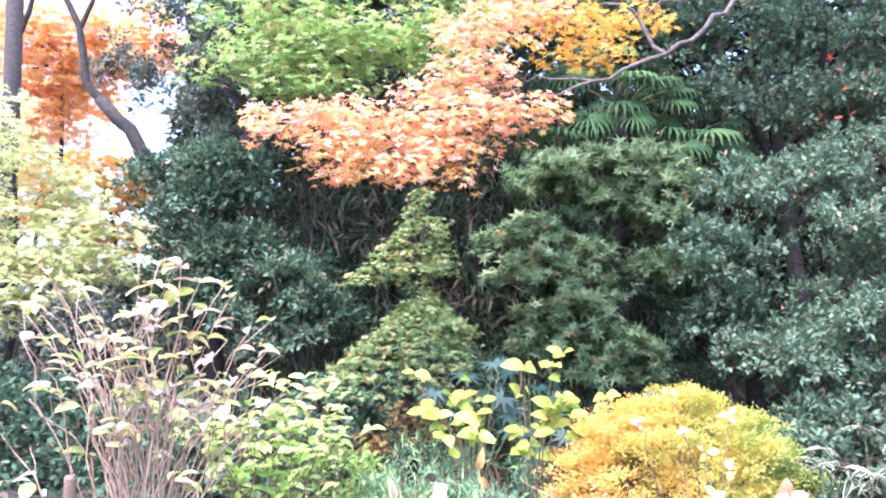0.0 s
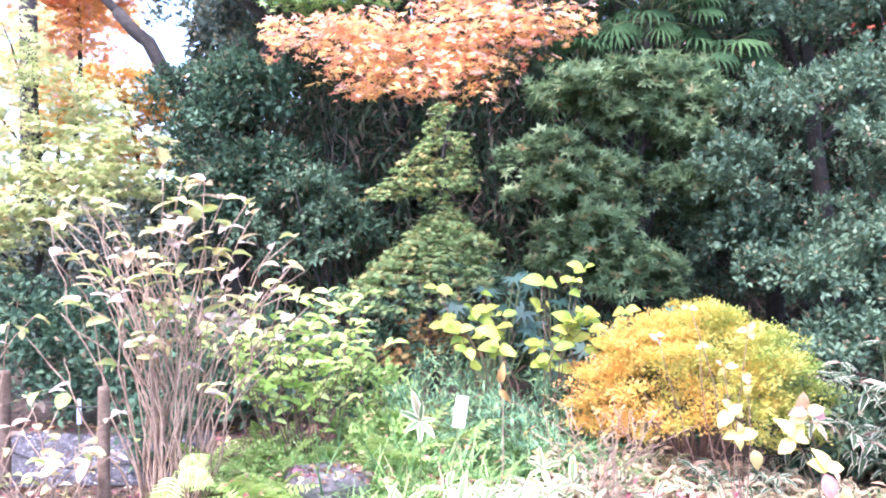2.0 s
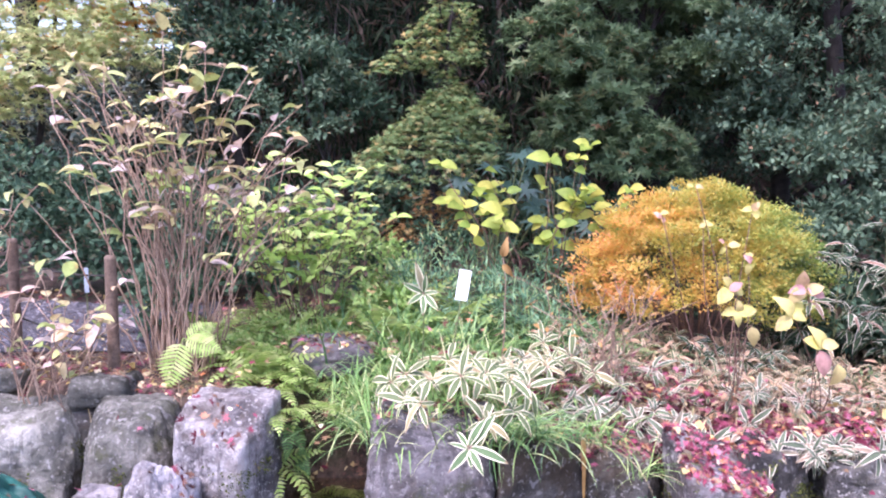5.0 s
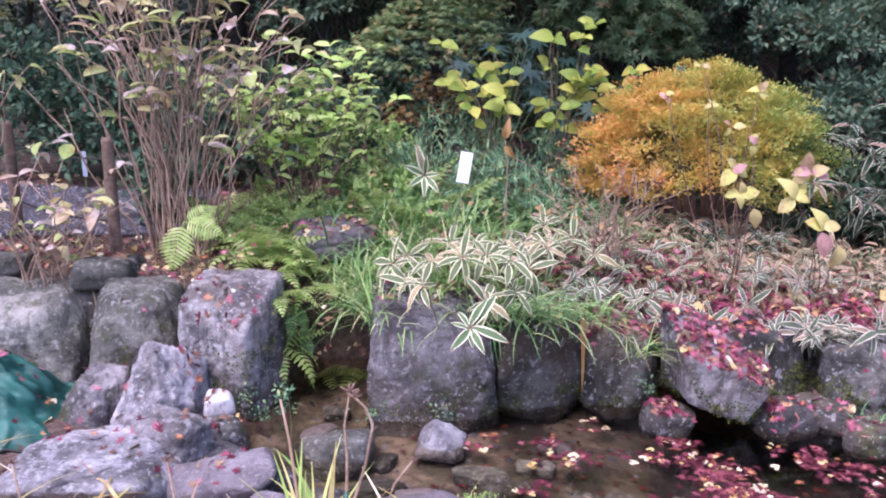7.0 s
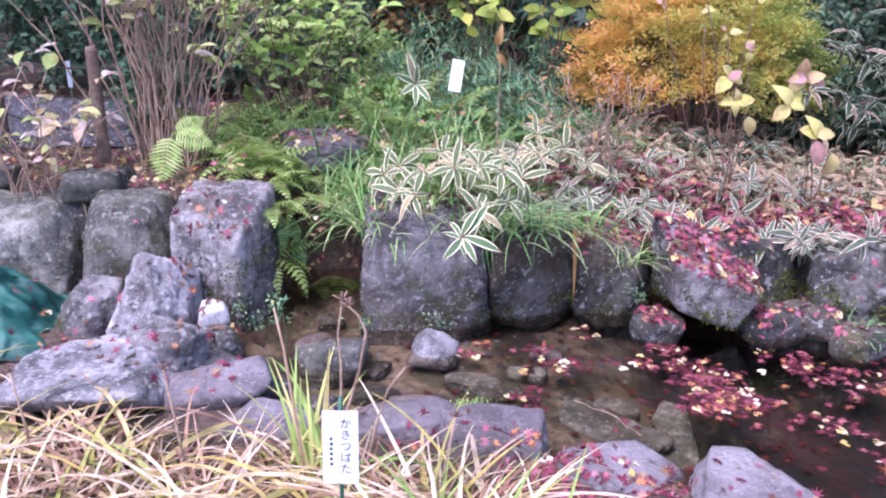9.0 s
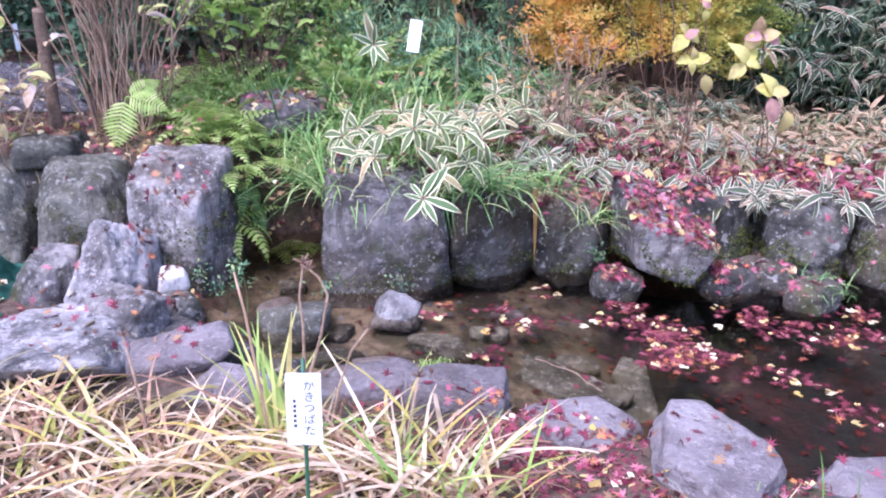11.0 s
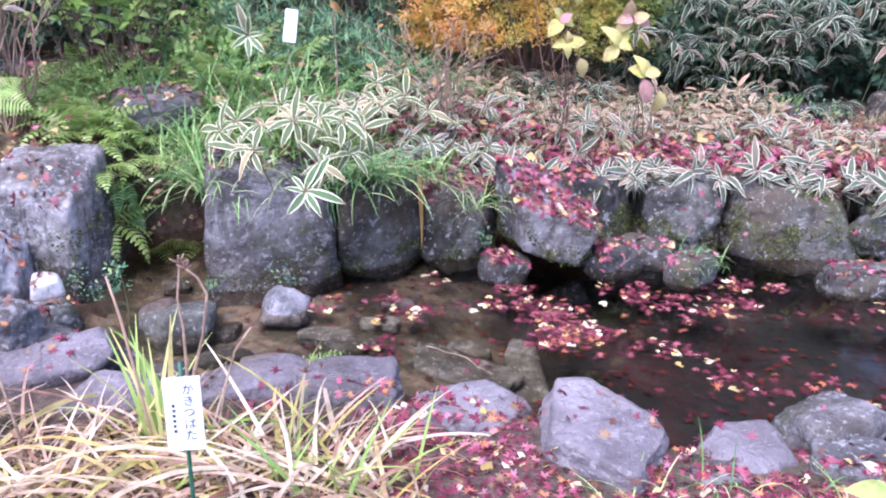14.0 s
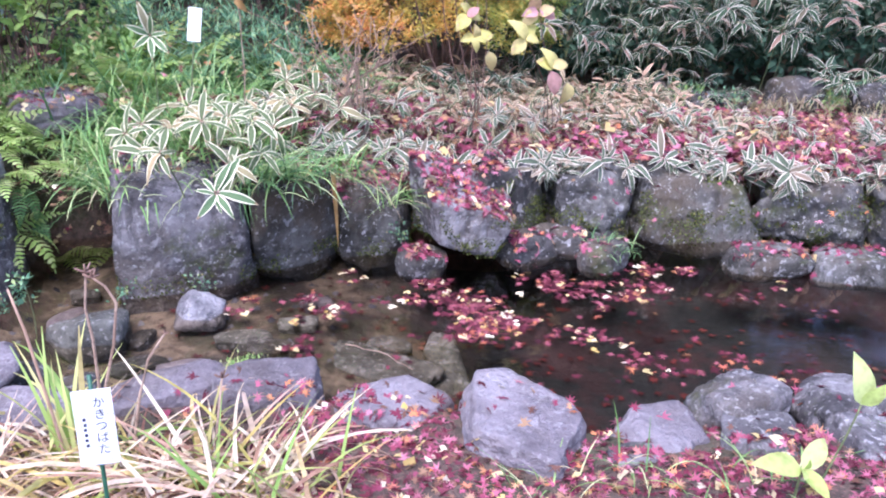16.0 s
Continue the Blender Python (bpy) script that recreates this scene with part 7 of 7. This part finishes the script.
t, p = plate("name_sign", (-.256, 2.0, .6), .092, .2, -2, -8, "white hand-lettered plant name sign on a green stake", .135, -.52, PLATE, STAKE_GREEN, .0055)
for k, ch in enumerate("\u304b\u304d\u3064\u3070\u305f"):
    cu = bpy.data.curves.new("letter", "FONT")
    cu.body, cu.size, cu.align_x, cu.extrude = ch, .031, "CENTER", .0002
    src = new("letter", cu)
    me = bpy.data.meshes.new_from_object(src)
    bpy.data.objects.remove(src)
    part("letter", me, INK, p, "", pose(.014, -.0022, .055 - .031 * k, 90, 0, 0))
bars = ((-.024, .024), (-.023, .01), (-.024, -.003), (-.0235, -.017), (-.024, -.031), (-.0235, -.045))
for x, z in bars:
    bm = bmesh.new()
    box(bm, (0, 0, 0), (.0075, .0006, .008))
    part("bar", bm, INK, p, "", pose(x, -.0022, z))
tag, _ = plate("plant_tag", (.1, 4.7, 1.13), .066, .165, -8, -8, "small blank white plant tag on a thin stake", .1, -.55, PLATE, STEM)
tag.matrix_basis = pose(.1, 4.7, 1.13, 0, 8, -8)
plate("plant_tag", (-.99, 6.0, 1.05), .028, .2, 30, 0, "narrow bluish plant tag seen edge on", .1, -.4, PLATE_BLUE, STEM)
plate("plant_tag", (-2.28, 5.6, 1.0), .028, .16, 20, 0, "narrow bluish plant tag beyond the path", .05, -.4, PLATE_BLUE, STEM)
plate("plant_tag", (-1.72, 5.4, .8), .025, .12, 40, 0, "narrow bluish plant tag by the hydrangea", .05, -.3, PLATE_BLUE, STEM)
plate("plant_tag", (-2.72, 5.1, 1.0), .06, .08, 10, 0, "small white plant tag by the path", .05, -.5, PLATE, STEM)


def post(x, y, h):
    t = thing("fence_post", base_at(x, y), "short round brown wooden fence post beside the path", "post", "rope fence posts")
    part("shaft", stem_mesh("shaft", [(np.array([(0, 0, -.05), (0, 0, h * .5), (0, 0, h - .012), (0, 0, h)]), .034, .031, 14)]), POST, t)
    bm = bmesh.new()
    bmesh.ops.create_cone(bm, cap_ends=True, segments=14, radius1=.031, radius2=.025, depth=.012)
    part("top", bm, POST, t, "", pose(0, 0, h + .004))
    return t


post(-1.83, 4.82, .68)
post(-2.62, 5.35, .7)
post(-3.5, 5.9, .7)
for z in (.55, .2):
    for a, b in (((-1.83, 4.86), (-2.62, 5.39)), ((-2.62, 5.39), (-3.5, 5.94))):
        za, zb = float(height(*a)) + z, float(height(*b)) + z
        solo("rope", stem_mesh("rope", [(bent(rng, (*a, za), (*b, zb), (0, 0, -.03), 12), .006, .006, 6)]), ROPE, (0, 0, 0), "dark rope strung between the fence posts", "rope", "fence ropes")

# crumpled green net
gx, gy = np.meshgrid(np.linspace(0, 1, 60), np.linspace(0, 1, 50))
nx = -2.75 + 1.0 * gx
ny = 3.52 + .75 * gy
crease = np.array([[noise.fractal(Vector((a * 5, b * 5, 3.3)), .8, 2.0, 4) for a, b in zip(ra, rb)] for ra, rb in zip(gx, gy)])
rim = np.minimum(np.minimum(gx, 1 - gx) + .0, np.minimum(gy, 1 - gy)) * 6
nz = .06 + .34 * smooth01(rim * .5) * (1 - .5 * gx) + .05 * crease * np.clip(rim, 0, 1) + .1 * (1 - gx)
a = (np.arange(49)[:, None] * 60 + np.arange(59)[None]).ravel()
nm = mesh_of("net", np.stack([nx + .06 * crease, ny - .05 * crease, nz], -1).reshape(-1, 3), np.stack([a, a + 1, a + 61, a + 60], 1), np.stack([gx, gy], -1).reshape(-1, 2), smooth=True)
net = solo("garden_net", nm, NET, (0, 0, 0), "crumpled green plastic garden net with leaves on it", "net")
sol = net.modifiers.new("thick", "SOLIDIFY")
sol.thickness = .006
hem = np.stack([nx + .06 * crease, ny - .05 * crease, nz + .004], -1)
part("hem", stem_mesh("hem", [(np.concatenate([hem[0], hem[1:, -1], hem[-1, -2::-1]]), .006, .006, 6)]), ROPE, net, "dark cord along the net's edge")

# ---- fallen leaves ----
from mathutils.bvhtree import BVHTree


def tree_of(obs):
    vs, fs, n = [], [], 0
    for ob in obs:
        me = ob.data
        w = np.empty(len(me.vertices) * 3)
        me.vertices.foreach_get("co", w)
        mw = np.array(ob.matrix_basis)
        vs.append(w.reshape(-1, 3) @ mw[:3, :3].T + mw[:3, 3])
        fs += [tuple(i + n for i in q.vertices) for q in me.polygons]
        n += len(me.vertices)
    return BVHTree.FromPolygons(np.concatenate(vs).tolist(), fs)


FLOOR = tree_of([o for o in scene.objects if o.type == "MESH" and not o.parent and o.name.split(".")[0] in ("boulder", "stone", "edge_stone", "ground", "garden_net")])


def strewn(name, pts, size, mats, label, shape=MAPLE, on_water=False, kind="stuff", lift=.004, top=9.0):
    """Fallen leaves lying where they dropped, by colour."""
    groups = [[] for _ in mats]
    for x, y in pts:
        if on_water:
            z, nrm = .003, Vector((0, 0, 1))
        else:
            hit_, nrm, _, _ = FLOOR.ray_cast(Vector((x, y, 3)), Vector((0, 0, -1)))
            if hit_ is None or nrm.z < .35 or hit_.z < .0 or hit_.z > top:
                continue
            z = hit_.z + lift
        r = rng.uniform()
        k = next(i for i, (_, share) in enumerate(mats) if r <= share)
        a = rng.uniform(0, 6.28)
        flat = .16 if on_water else .55
        groups[k].append(((x, y, z), (math.cos(a), math.sin(a), rng.normal(0, flat)), (nrm.x + rng.normal(0, flat), nrm.y + rng.normal(0, flat), nrm.z), size * rng.uniform(.65, 1.2)))
    for (mat, _), g in zip(mats, groups):
        if g:
            c = cloud(shape if mat is not LITTER_YELLOW else OVAL_ROUND, np.array([q[0] for q in g]), np.array([q[1] for q in g]), np.array([q[2] for q in g]), np.array([q[3] for q in g]) * (rng.uniform(.6, 1.15, len(g)) if mat is LITTER_YELLOW else 1.0))
            solo(name, mesh_of(name, *c), mat, (0, 0, 0), label, "fallen leaves", kind=kind)


OVAL_ROUND = star(3, .7, 2.5)


def spread(n, x0, x1, fn):
    xs_ = rng.uniform(x0, x1, n)
    return [(x, fn(x)) for x in xs_]


wy = lambda x: float(np.interp(x, WALL_X, WALL_Y))
MIXR = [(LITTER, .84), (LITTER_YELLOW, .88), (LITTER_BROWN, 1.0)]
MIXB = [(LITTER, .3), (LITTER_BROWN, .85), (LITTER_YELLOW, 1.0)]
strewn("fallen_leaves", spread(3600, 2.3, 5.2, lambda x: wy(x) + .3 + rng.uniform(0, 1) * 1.3), .03, [(LITTER, .33), (LITTER_BROWN, .86), (LITTER_YELLOW, 1.0)], "thick carpet of red and brown leaves on the flat bed", MAPLE7, lift=.012)
strewn("fallen_leaves", spread(6200, .4, 5.2, lambda x: wy(x) - .12 + rng.uniform(0, 1) ** 1.3 * 1.9), .032, MIXR, "red maple leaves strewn over the bank and wall", MAPLE7)
strewn("fallen_leaves", spread(800, .98, 1.6, lambda x: rng.uniform(3.78, 4.3)), .03, MIXR, "red leaves lying on the tilted boulder", MAPLE7)
strewn("fallen_leaves", spread(850, .9, 3.4, lambda x: float(np.interp(x, [.9, 1.6, 2.2, 2.8, 3.4], [3.95, 3.88, 3.8, 3.56, 3.35])) + rng.normal(0, .13)), .03, MIXR, "red leaves heaped on the low stones", MAPLE7)
strewn("fallen_leaves", spread(3800, -3.6, -.6, lambda x: wy(x) + .16 + rng.uniform(0, 1) ** 1.4 * 2.2), .032, MIXB, "brown and red leaves along the path's edge", MAPLE7)
strewn("fallen_leaves", spread(1600, -.6, .6, lambda x: wy(x) - .05 + rng.uniform(0, 1) * 1.6), .032, MIXB, "brown and red leaves under the ferns", MAPLE7)
strewn("fallen_leaves", spread(3700, .0, 3.4, lambda x: float(np.interp(x, [-.4, .5, 1.0, 1.4, 2, 3], [2.75, 2.45, 2.12, 1.98, 1.98, 1.8])) + .08 - abs(rng.normal(0, .4))), .028, [(LITTER, .76), (LITTER_YELLOW, .84), (LITTER_BROWN, 1.0)], "red maple leaves strewn over the near bank", MAPLE7, top=.18)
strewn("fallen_leaves", spread(900, .2, 2.6, lambda x: float(np.interp(x, [-.4, .5, 1.0, 1.4, 2, 3], [2.75, 2.45, 2.12, 1.98, 1.98, 1.8])) + rng.uniform(.0, .34)), .028, [(LITTER, .82), (LITTER_YELLOW, .88), (LITTER_BROWN, 1.0)], "red leaves gathered between the edging stones", MAPLE7, top=.13)
strewn("fallen_leaves", spread(110, -.4, 2.4, lambda x: float(np.interp(x, [-.4, .5, 1.0, 1.4, 2, 3], [3.0, 2.75, 2.4, 2.25, 2.2, 2.0])) + rng.normal(0, .12)), .032, MIXR, "red leaves lying on the edging stones", MAPLE7)
strewn("fallen_leaves", spread(240, -2.4, -.8, lambda x: rng.uniform(3.1, 4.3)), .032, [(LITTER, .6), (LITTER_BROWN, .9), (LITTER_YELLOW, 1.0)], "red and brown leaves among the inlet stones", MAPLE7)
strewn("fallen_leaves", spread(500, -2.2, .2, lambda x: rng.uniform(1.6, 2.9)), .032, MIXB, "leaves caught among the iris blades", MAPLE7)
def caught(n, x0, x1, y0, y1, zl, size, mats, label):
    """Leaves resting on the low plants of the bed."""
    x = rng.uniform(x0, x1, n)
    y = np.interp(x, WALL_X, WALL_Y) + rng.uniform(y0, y1, n)
    z = np.maximum(height(x, y), .3) + rng.uniform(*zl, n)
    a_ = rng.uniform(0, 6.28, n)
    pick = rng.uniform(0, 1, n)
    lo = 0.0
    for mat, share in mats:
        k = (pick >= lo) & (pick < share)
        lo = share
        m_ = int(k.sum())
        c = cloud(MAPLE7 if mat is not LITTER_YELLOW else OVAL_ROUND, np.stack([x, y, z], 1)[k], np.stack([np.cos(a_), np.sin(a_), rng.normal(0, .4, n)], 1)[k], np.array([0, -.2, 1.0]) + rng.normal(0, .4, (m_, 3)), size * rng.uniform(.7, 1.2, m_) * (.8 if mat is LITTER_YELLOW else 1.0))
        solo("caught_leaves", mesh_of("caught_leaves", *c), mat, (0, 0, 0), label, "fallen leaves", kind="stuff")


caught(22, .6, 3.6, -.05, .7, (.1, .2), .055, [(LITTER_YELLOW, 1.0)], "large tan and yellow leaves caught on the bamboo")
caught(4600, .45, 4.2, -.08, .85, (.02, .16), .034, MIXR, "red maple leaves caught on the bamboo leaves")
caught(130, -1.0, 1.0, .5, 1.9, (.05, .3), .034, [(LITTER_BROWN, .7), (LITTER, 1.0)], "brown and red leaves caught in the undergrowth")
caught(260, -1.2, .5, .0, .9, (.05, .2), .034, MIXB, "brown and red leaves caught on ferns and grass")
caught(2100, .5, 3.7, -.16, .14, (.0, .1), .036, MIXR, "red maple leaves heaped along the wall's top")
strewn("fallen_leaves", [(rng.normal(-1.14, .07), rng.normal(3.98, .1)) for _ in range(70)] + [(rng.normal(-.98, .07), rng.normal(3.66, .06)) for _ in range(40)], .034, [(LITTER_BROWN, .55), (LITTER_WET, 1.0)], "brown and red leaves heaped between the inlet stones", MAPLE7)
float_pts = []
for pts, n in (((1.05, 3.77, 1.08, 3.61, 1.11, 3.46, 1.2, 3.51, 1.2, 3.34, 1.09, 3.23, 1.26, 3.31, 1.33, 3.27), 62),
        ((1.6, 3.66, 1.66, 3.53, 1.77, 3.51, 1.82, 3.39, 2.07, 3.62, 2.08, 3.47, 2.23, 3.6, 1.95, 3.37), 40),
        ((1.59, 3.04, 1.64, 3.01, 1.7, 2.86, 1.72, 2.8, 1.85, 2.7, 2.06, 2.71, 2.2, 2.52, 2.55, 3.25, .72, 3.94, 1.42, 3.11), 16),
        ((.21, 3.76, .37, 3.8, .45, 3.61, .59, 3.65, .34, 3.31, .9, 3.7), 26)):
    for x, y in zip(pts[::2], pts[1::2]):
        rafts = [(x + rng.normal(0, .07), y + rng.normal(0, .045)) for _ in range(max(3, n // 6))]
        for _ in range(n):
            rx_, ry_ = rafts[rng.integers(len(rafts))]
            float_pts.append((rx_ + rng.normal(0, .03), ry_ + rng.normal(0, .02)))
for _ in range(70):
    float_pts.append((rng.uniform(.6, 3.0), rng.uniform(2.5, 3.7)))
fp = np.array(float_pts)
float_pts = [tuple(q) for q in fp[pond_gap(fp[:, 0], fp[:, 1]) < -.06]]
strewn("floating_leaves", float_pts, .028, [(LITTER_WET, .9), (LITTER_YELLOW, 1.0)], "red and pale yellow leaves floating on the pond", MAPLE7, on_water=True)
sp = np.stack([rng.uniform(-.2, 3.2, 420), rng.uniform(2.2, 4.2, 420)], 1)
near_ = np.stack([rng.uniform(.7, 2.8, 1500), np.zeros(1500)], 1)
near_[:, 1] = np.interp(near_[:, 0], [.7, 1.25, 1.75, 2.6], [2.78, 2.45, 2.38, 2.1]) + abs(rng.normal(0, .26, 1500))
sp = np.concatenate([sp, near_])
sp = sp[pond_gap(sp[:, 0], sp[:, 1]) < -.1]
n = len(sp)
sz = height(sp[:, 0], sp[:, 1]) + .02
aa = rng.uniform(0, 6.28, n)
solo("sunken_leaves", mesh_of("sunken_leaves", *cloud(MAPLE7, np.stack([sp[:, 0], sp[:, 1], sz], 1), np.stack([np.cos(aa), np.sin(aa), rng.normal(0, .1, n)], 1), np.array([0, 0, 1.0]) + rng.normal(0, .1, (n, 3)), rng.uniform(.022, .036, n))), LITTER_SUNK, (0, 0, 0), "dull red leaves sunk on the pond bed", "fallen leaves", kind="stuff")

# dark stones behind the leaf-strewn bed
for k, (x, y, sx, sz) in enumerate(((2.95, 5.4, .5, .3), (3.45, 5.25, .45, .26), (3.95, 5.05, .5, .3), (4.5, 4.85, .5, .34))):
    stone("stone", (x, y, float(height(x, y)) - .04), (sx * (.8, 1.1, .7, 1.0, .9)[k], .3, sz * (.8, .6, .9, .7, 1)[k]), 90 + k, ROCK_DARK, turn=-12 + 9 * k, label="dark stone edging the leaf-strewn bed", group="dark stones at the back of the bed", fine=False, round_=7.0, cuts=10)

# loose gravel on the path
n = 5200
gx_, gy_ = rng.uniform(-4.2, -1.66, n), rng.uniform(5.28, 6.62, n)
GRAIN = (np.array([(-.5, -.4, 0), (.5, -.45, 0), (.45, .5, 0), (-.5, .4, 0), (.05, 0, .55)]), np.array([(0, 1, 4), (1, 2, 4), (2, 3, 4), (3, 0, 4)]))
aa = rng.uniform(0, 6.28, n)
STONES = leaf_mat("gravel_grain", [(0.0, (0.04, 0.04, 0.05)), (0.6, (0.095, 0.09, 0.104)), (1.0, (0.2, 0.19, 0.21))], share=0.0, rough=0.8)
solo("gravel", mesh_of("gravel", *cloud(GRAIN, np.stack([gx_, gy_, height(gx_, gy_) + .011], 1), np.stack([np.cos(aa), np.sin(aa), 0 * aa], 1), np.array([0, 0, 1.0]) + rng.normal(0, .1, (n, 3)), rng.uniform(.012, .03, n))), STONES, (0, 0, 0), "loose bluish grey gravel on the path", "gravel", kind="stuff")

# pebbles on the pond bed by the inlet
n = 420
px_, py_ = rng.uniform(-.9, .9, n), rng.uniform(3.0, 4.8, n)
k = pond_gap(px_, py_) < -.06
px_, py_ = px_[k], py_[k]
n = len(px_)
aa = rng.uniform(0, 6.28, n)
solo("pebbles", mesh_of("pebbles", *cloud(GRAIN, np.stack([px_, py_, height(px_, py_)], 1), np.stack([np.cos(aa), np.sin(aa), 0 * aa], 1), np.array([0, 0, 1.0]) + rng.normal(0, .15, (n, 3)), rng.uniform(.02, .08, n) ** 1.2)), STONES, (0, 0, 0), "small dark pebbles on the pond bed", "pebbles", kind="stuff")

# stray bits: a withered stalk, a hanging dead blade, a stick, grass on the near bank
t = thing("withered_stalk", base_at(.3, 4.7), "thin stalk with two withered orange leaves", "plant stalk")
part("stalk", stem_mesh("stalk", [(bent(rng, (0, 0, -.02), (0, -.1, .82), (.02, 0, 0), 7, .006), .004, .003, 5)]), CANE, t)
dead = [leaf_mesh("leaf", .11, .045, 5, .6, .5, .75)]
dead[0].materials.append(RUSSET)
part("leaf", dead[0], None, t, "", turned((0, -.1, .8), (.2, -.3, .9), (0, -1, .2), 1.0))
part("leaf", dead[0], None, t, "", turned((0, -.1, .76), (.5, -.3, -.5), (0, -1, .2), .8))
db = blade_mesh("dead_blade", .36, .022, -1.3, .25, 7, .4)
solo("dead_blade", db, RUSSET, (.66, 4.06, .5), "brown dead leaf blade hanging over the wall", "dead leaf", turn=180)
st = stem_mesh("stick", [(bent(rng, (.56, 3.28, .012), (.78, 3.0, .014), (.02, .02, 0), 8, .006), .003, .0015, 5)])
solo("stick", st, CANE, (0, 0, 0), "thin bare twig floating on the pond", "twig")
for x, y in ((1.24, 1.98), (1.62, 1.88), (2.1, 1.86), (.95, 2.02), (1.4, 1.8)):
    tuft(base_at(x, y), 16, .05, .22, .006, GRASS, "sparse green grass among fallen leaves", group="grass tufts on the near bank")
for i in range(14):
    x = rng.uniform(2.6, 4.6)
    y = 5.15 + rng.uniform(-.1, .15) - .22 * (x - 3.4)
    herb(base_at(x, y), [(0, 0, .06, .13, .1, .08)], 40, .034, LIMEHERB if i % 3 == 0 else HERB, "low green plant before the dark stones", OVAL, 6)
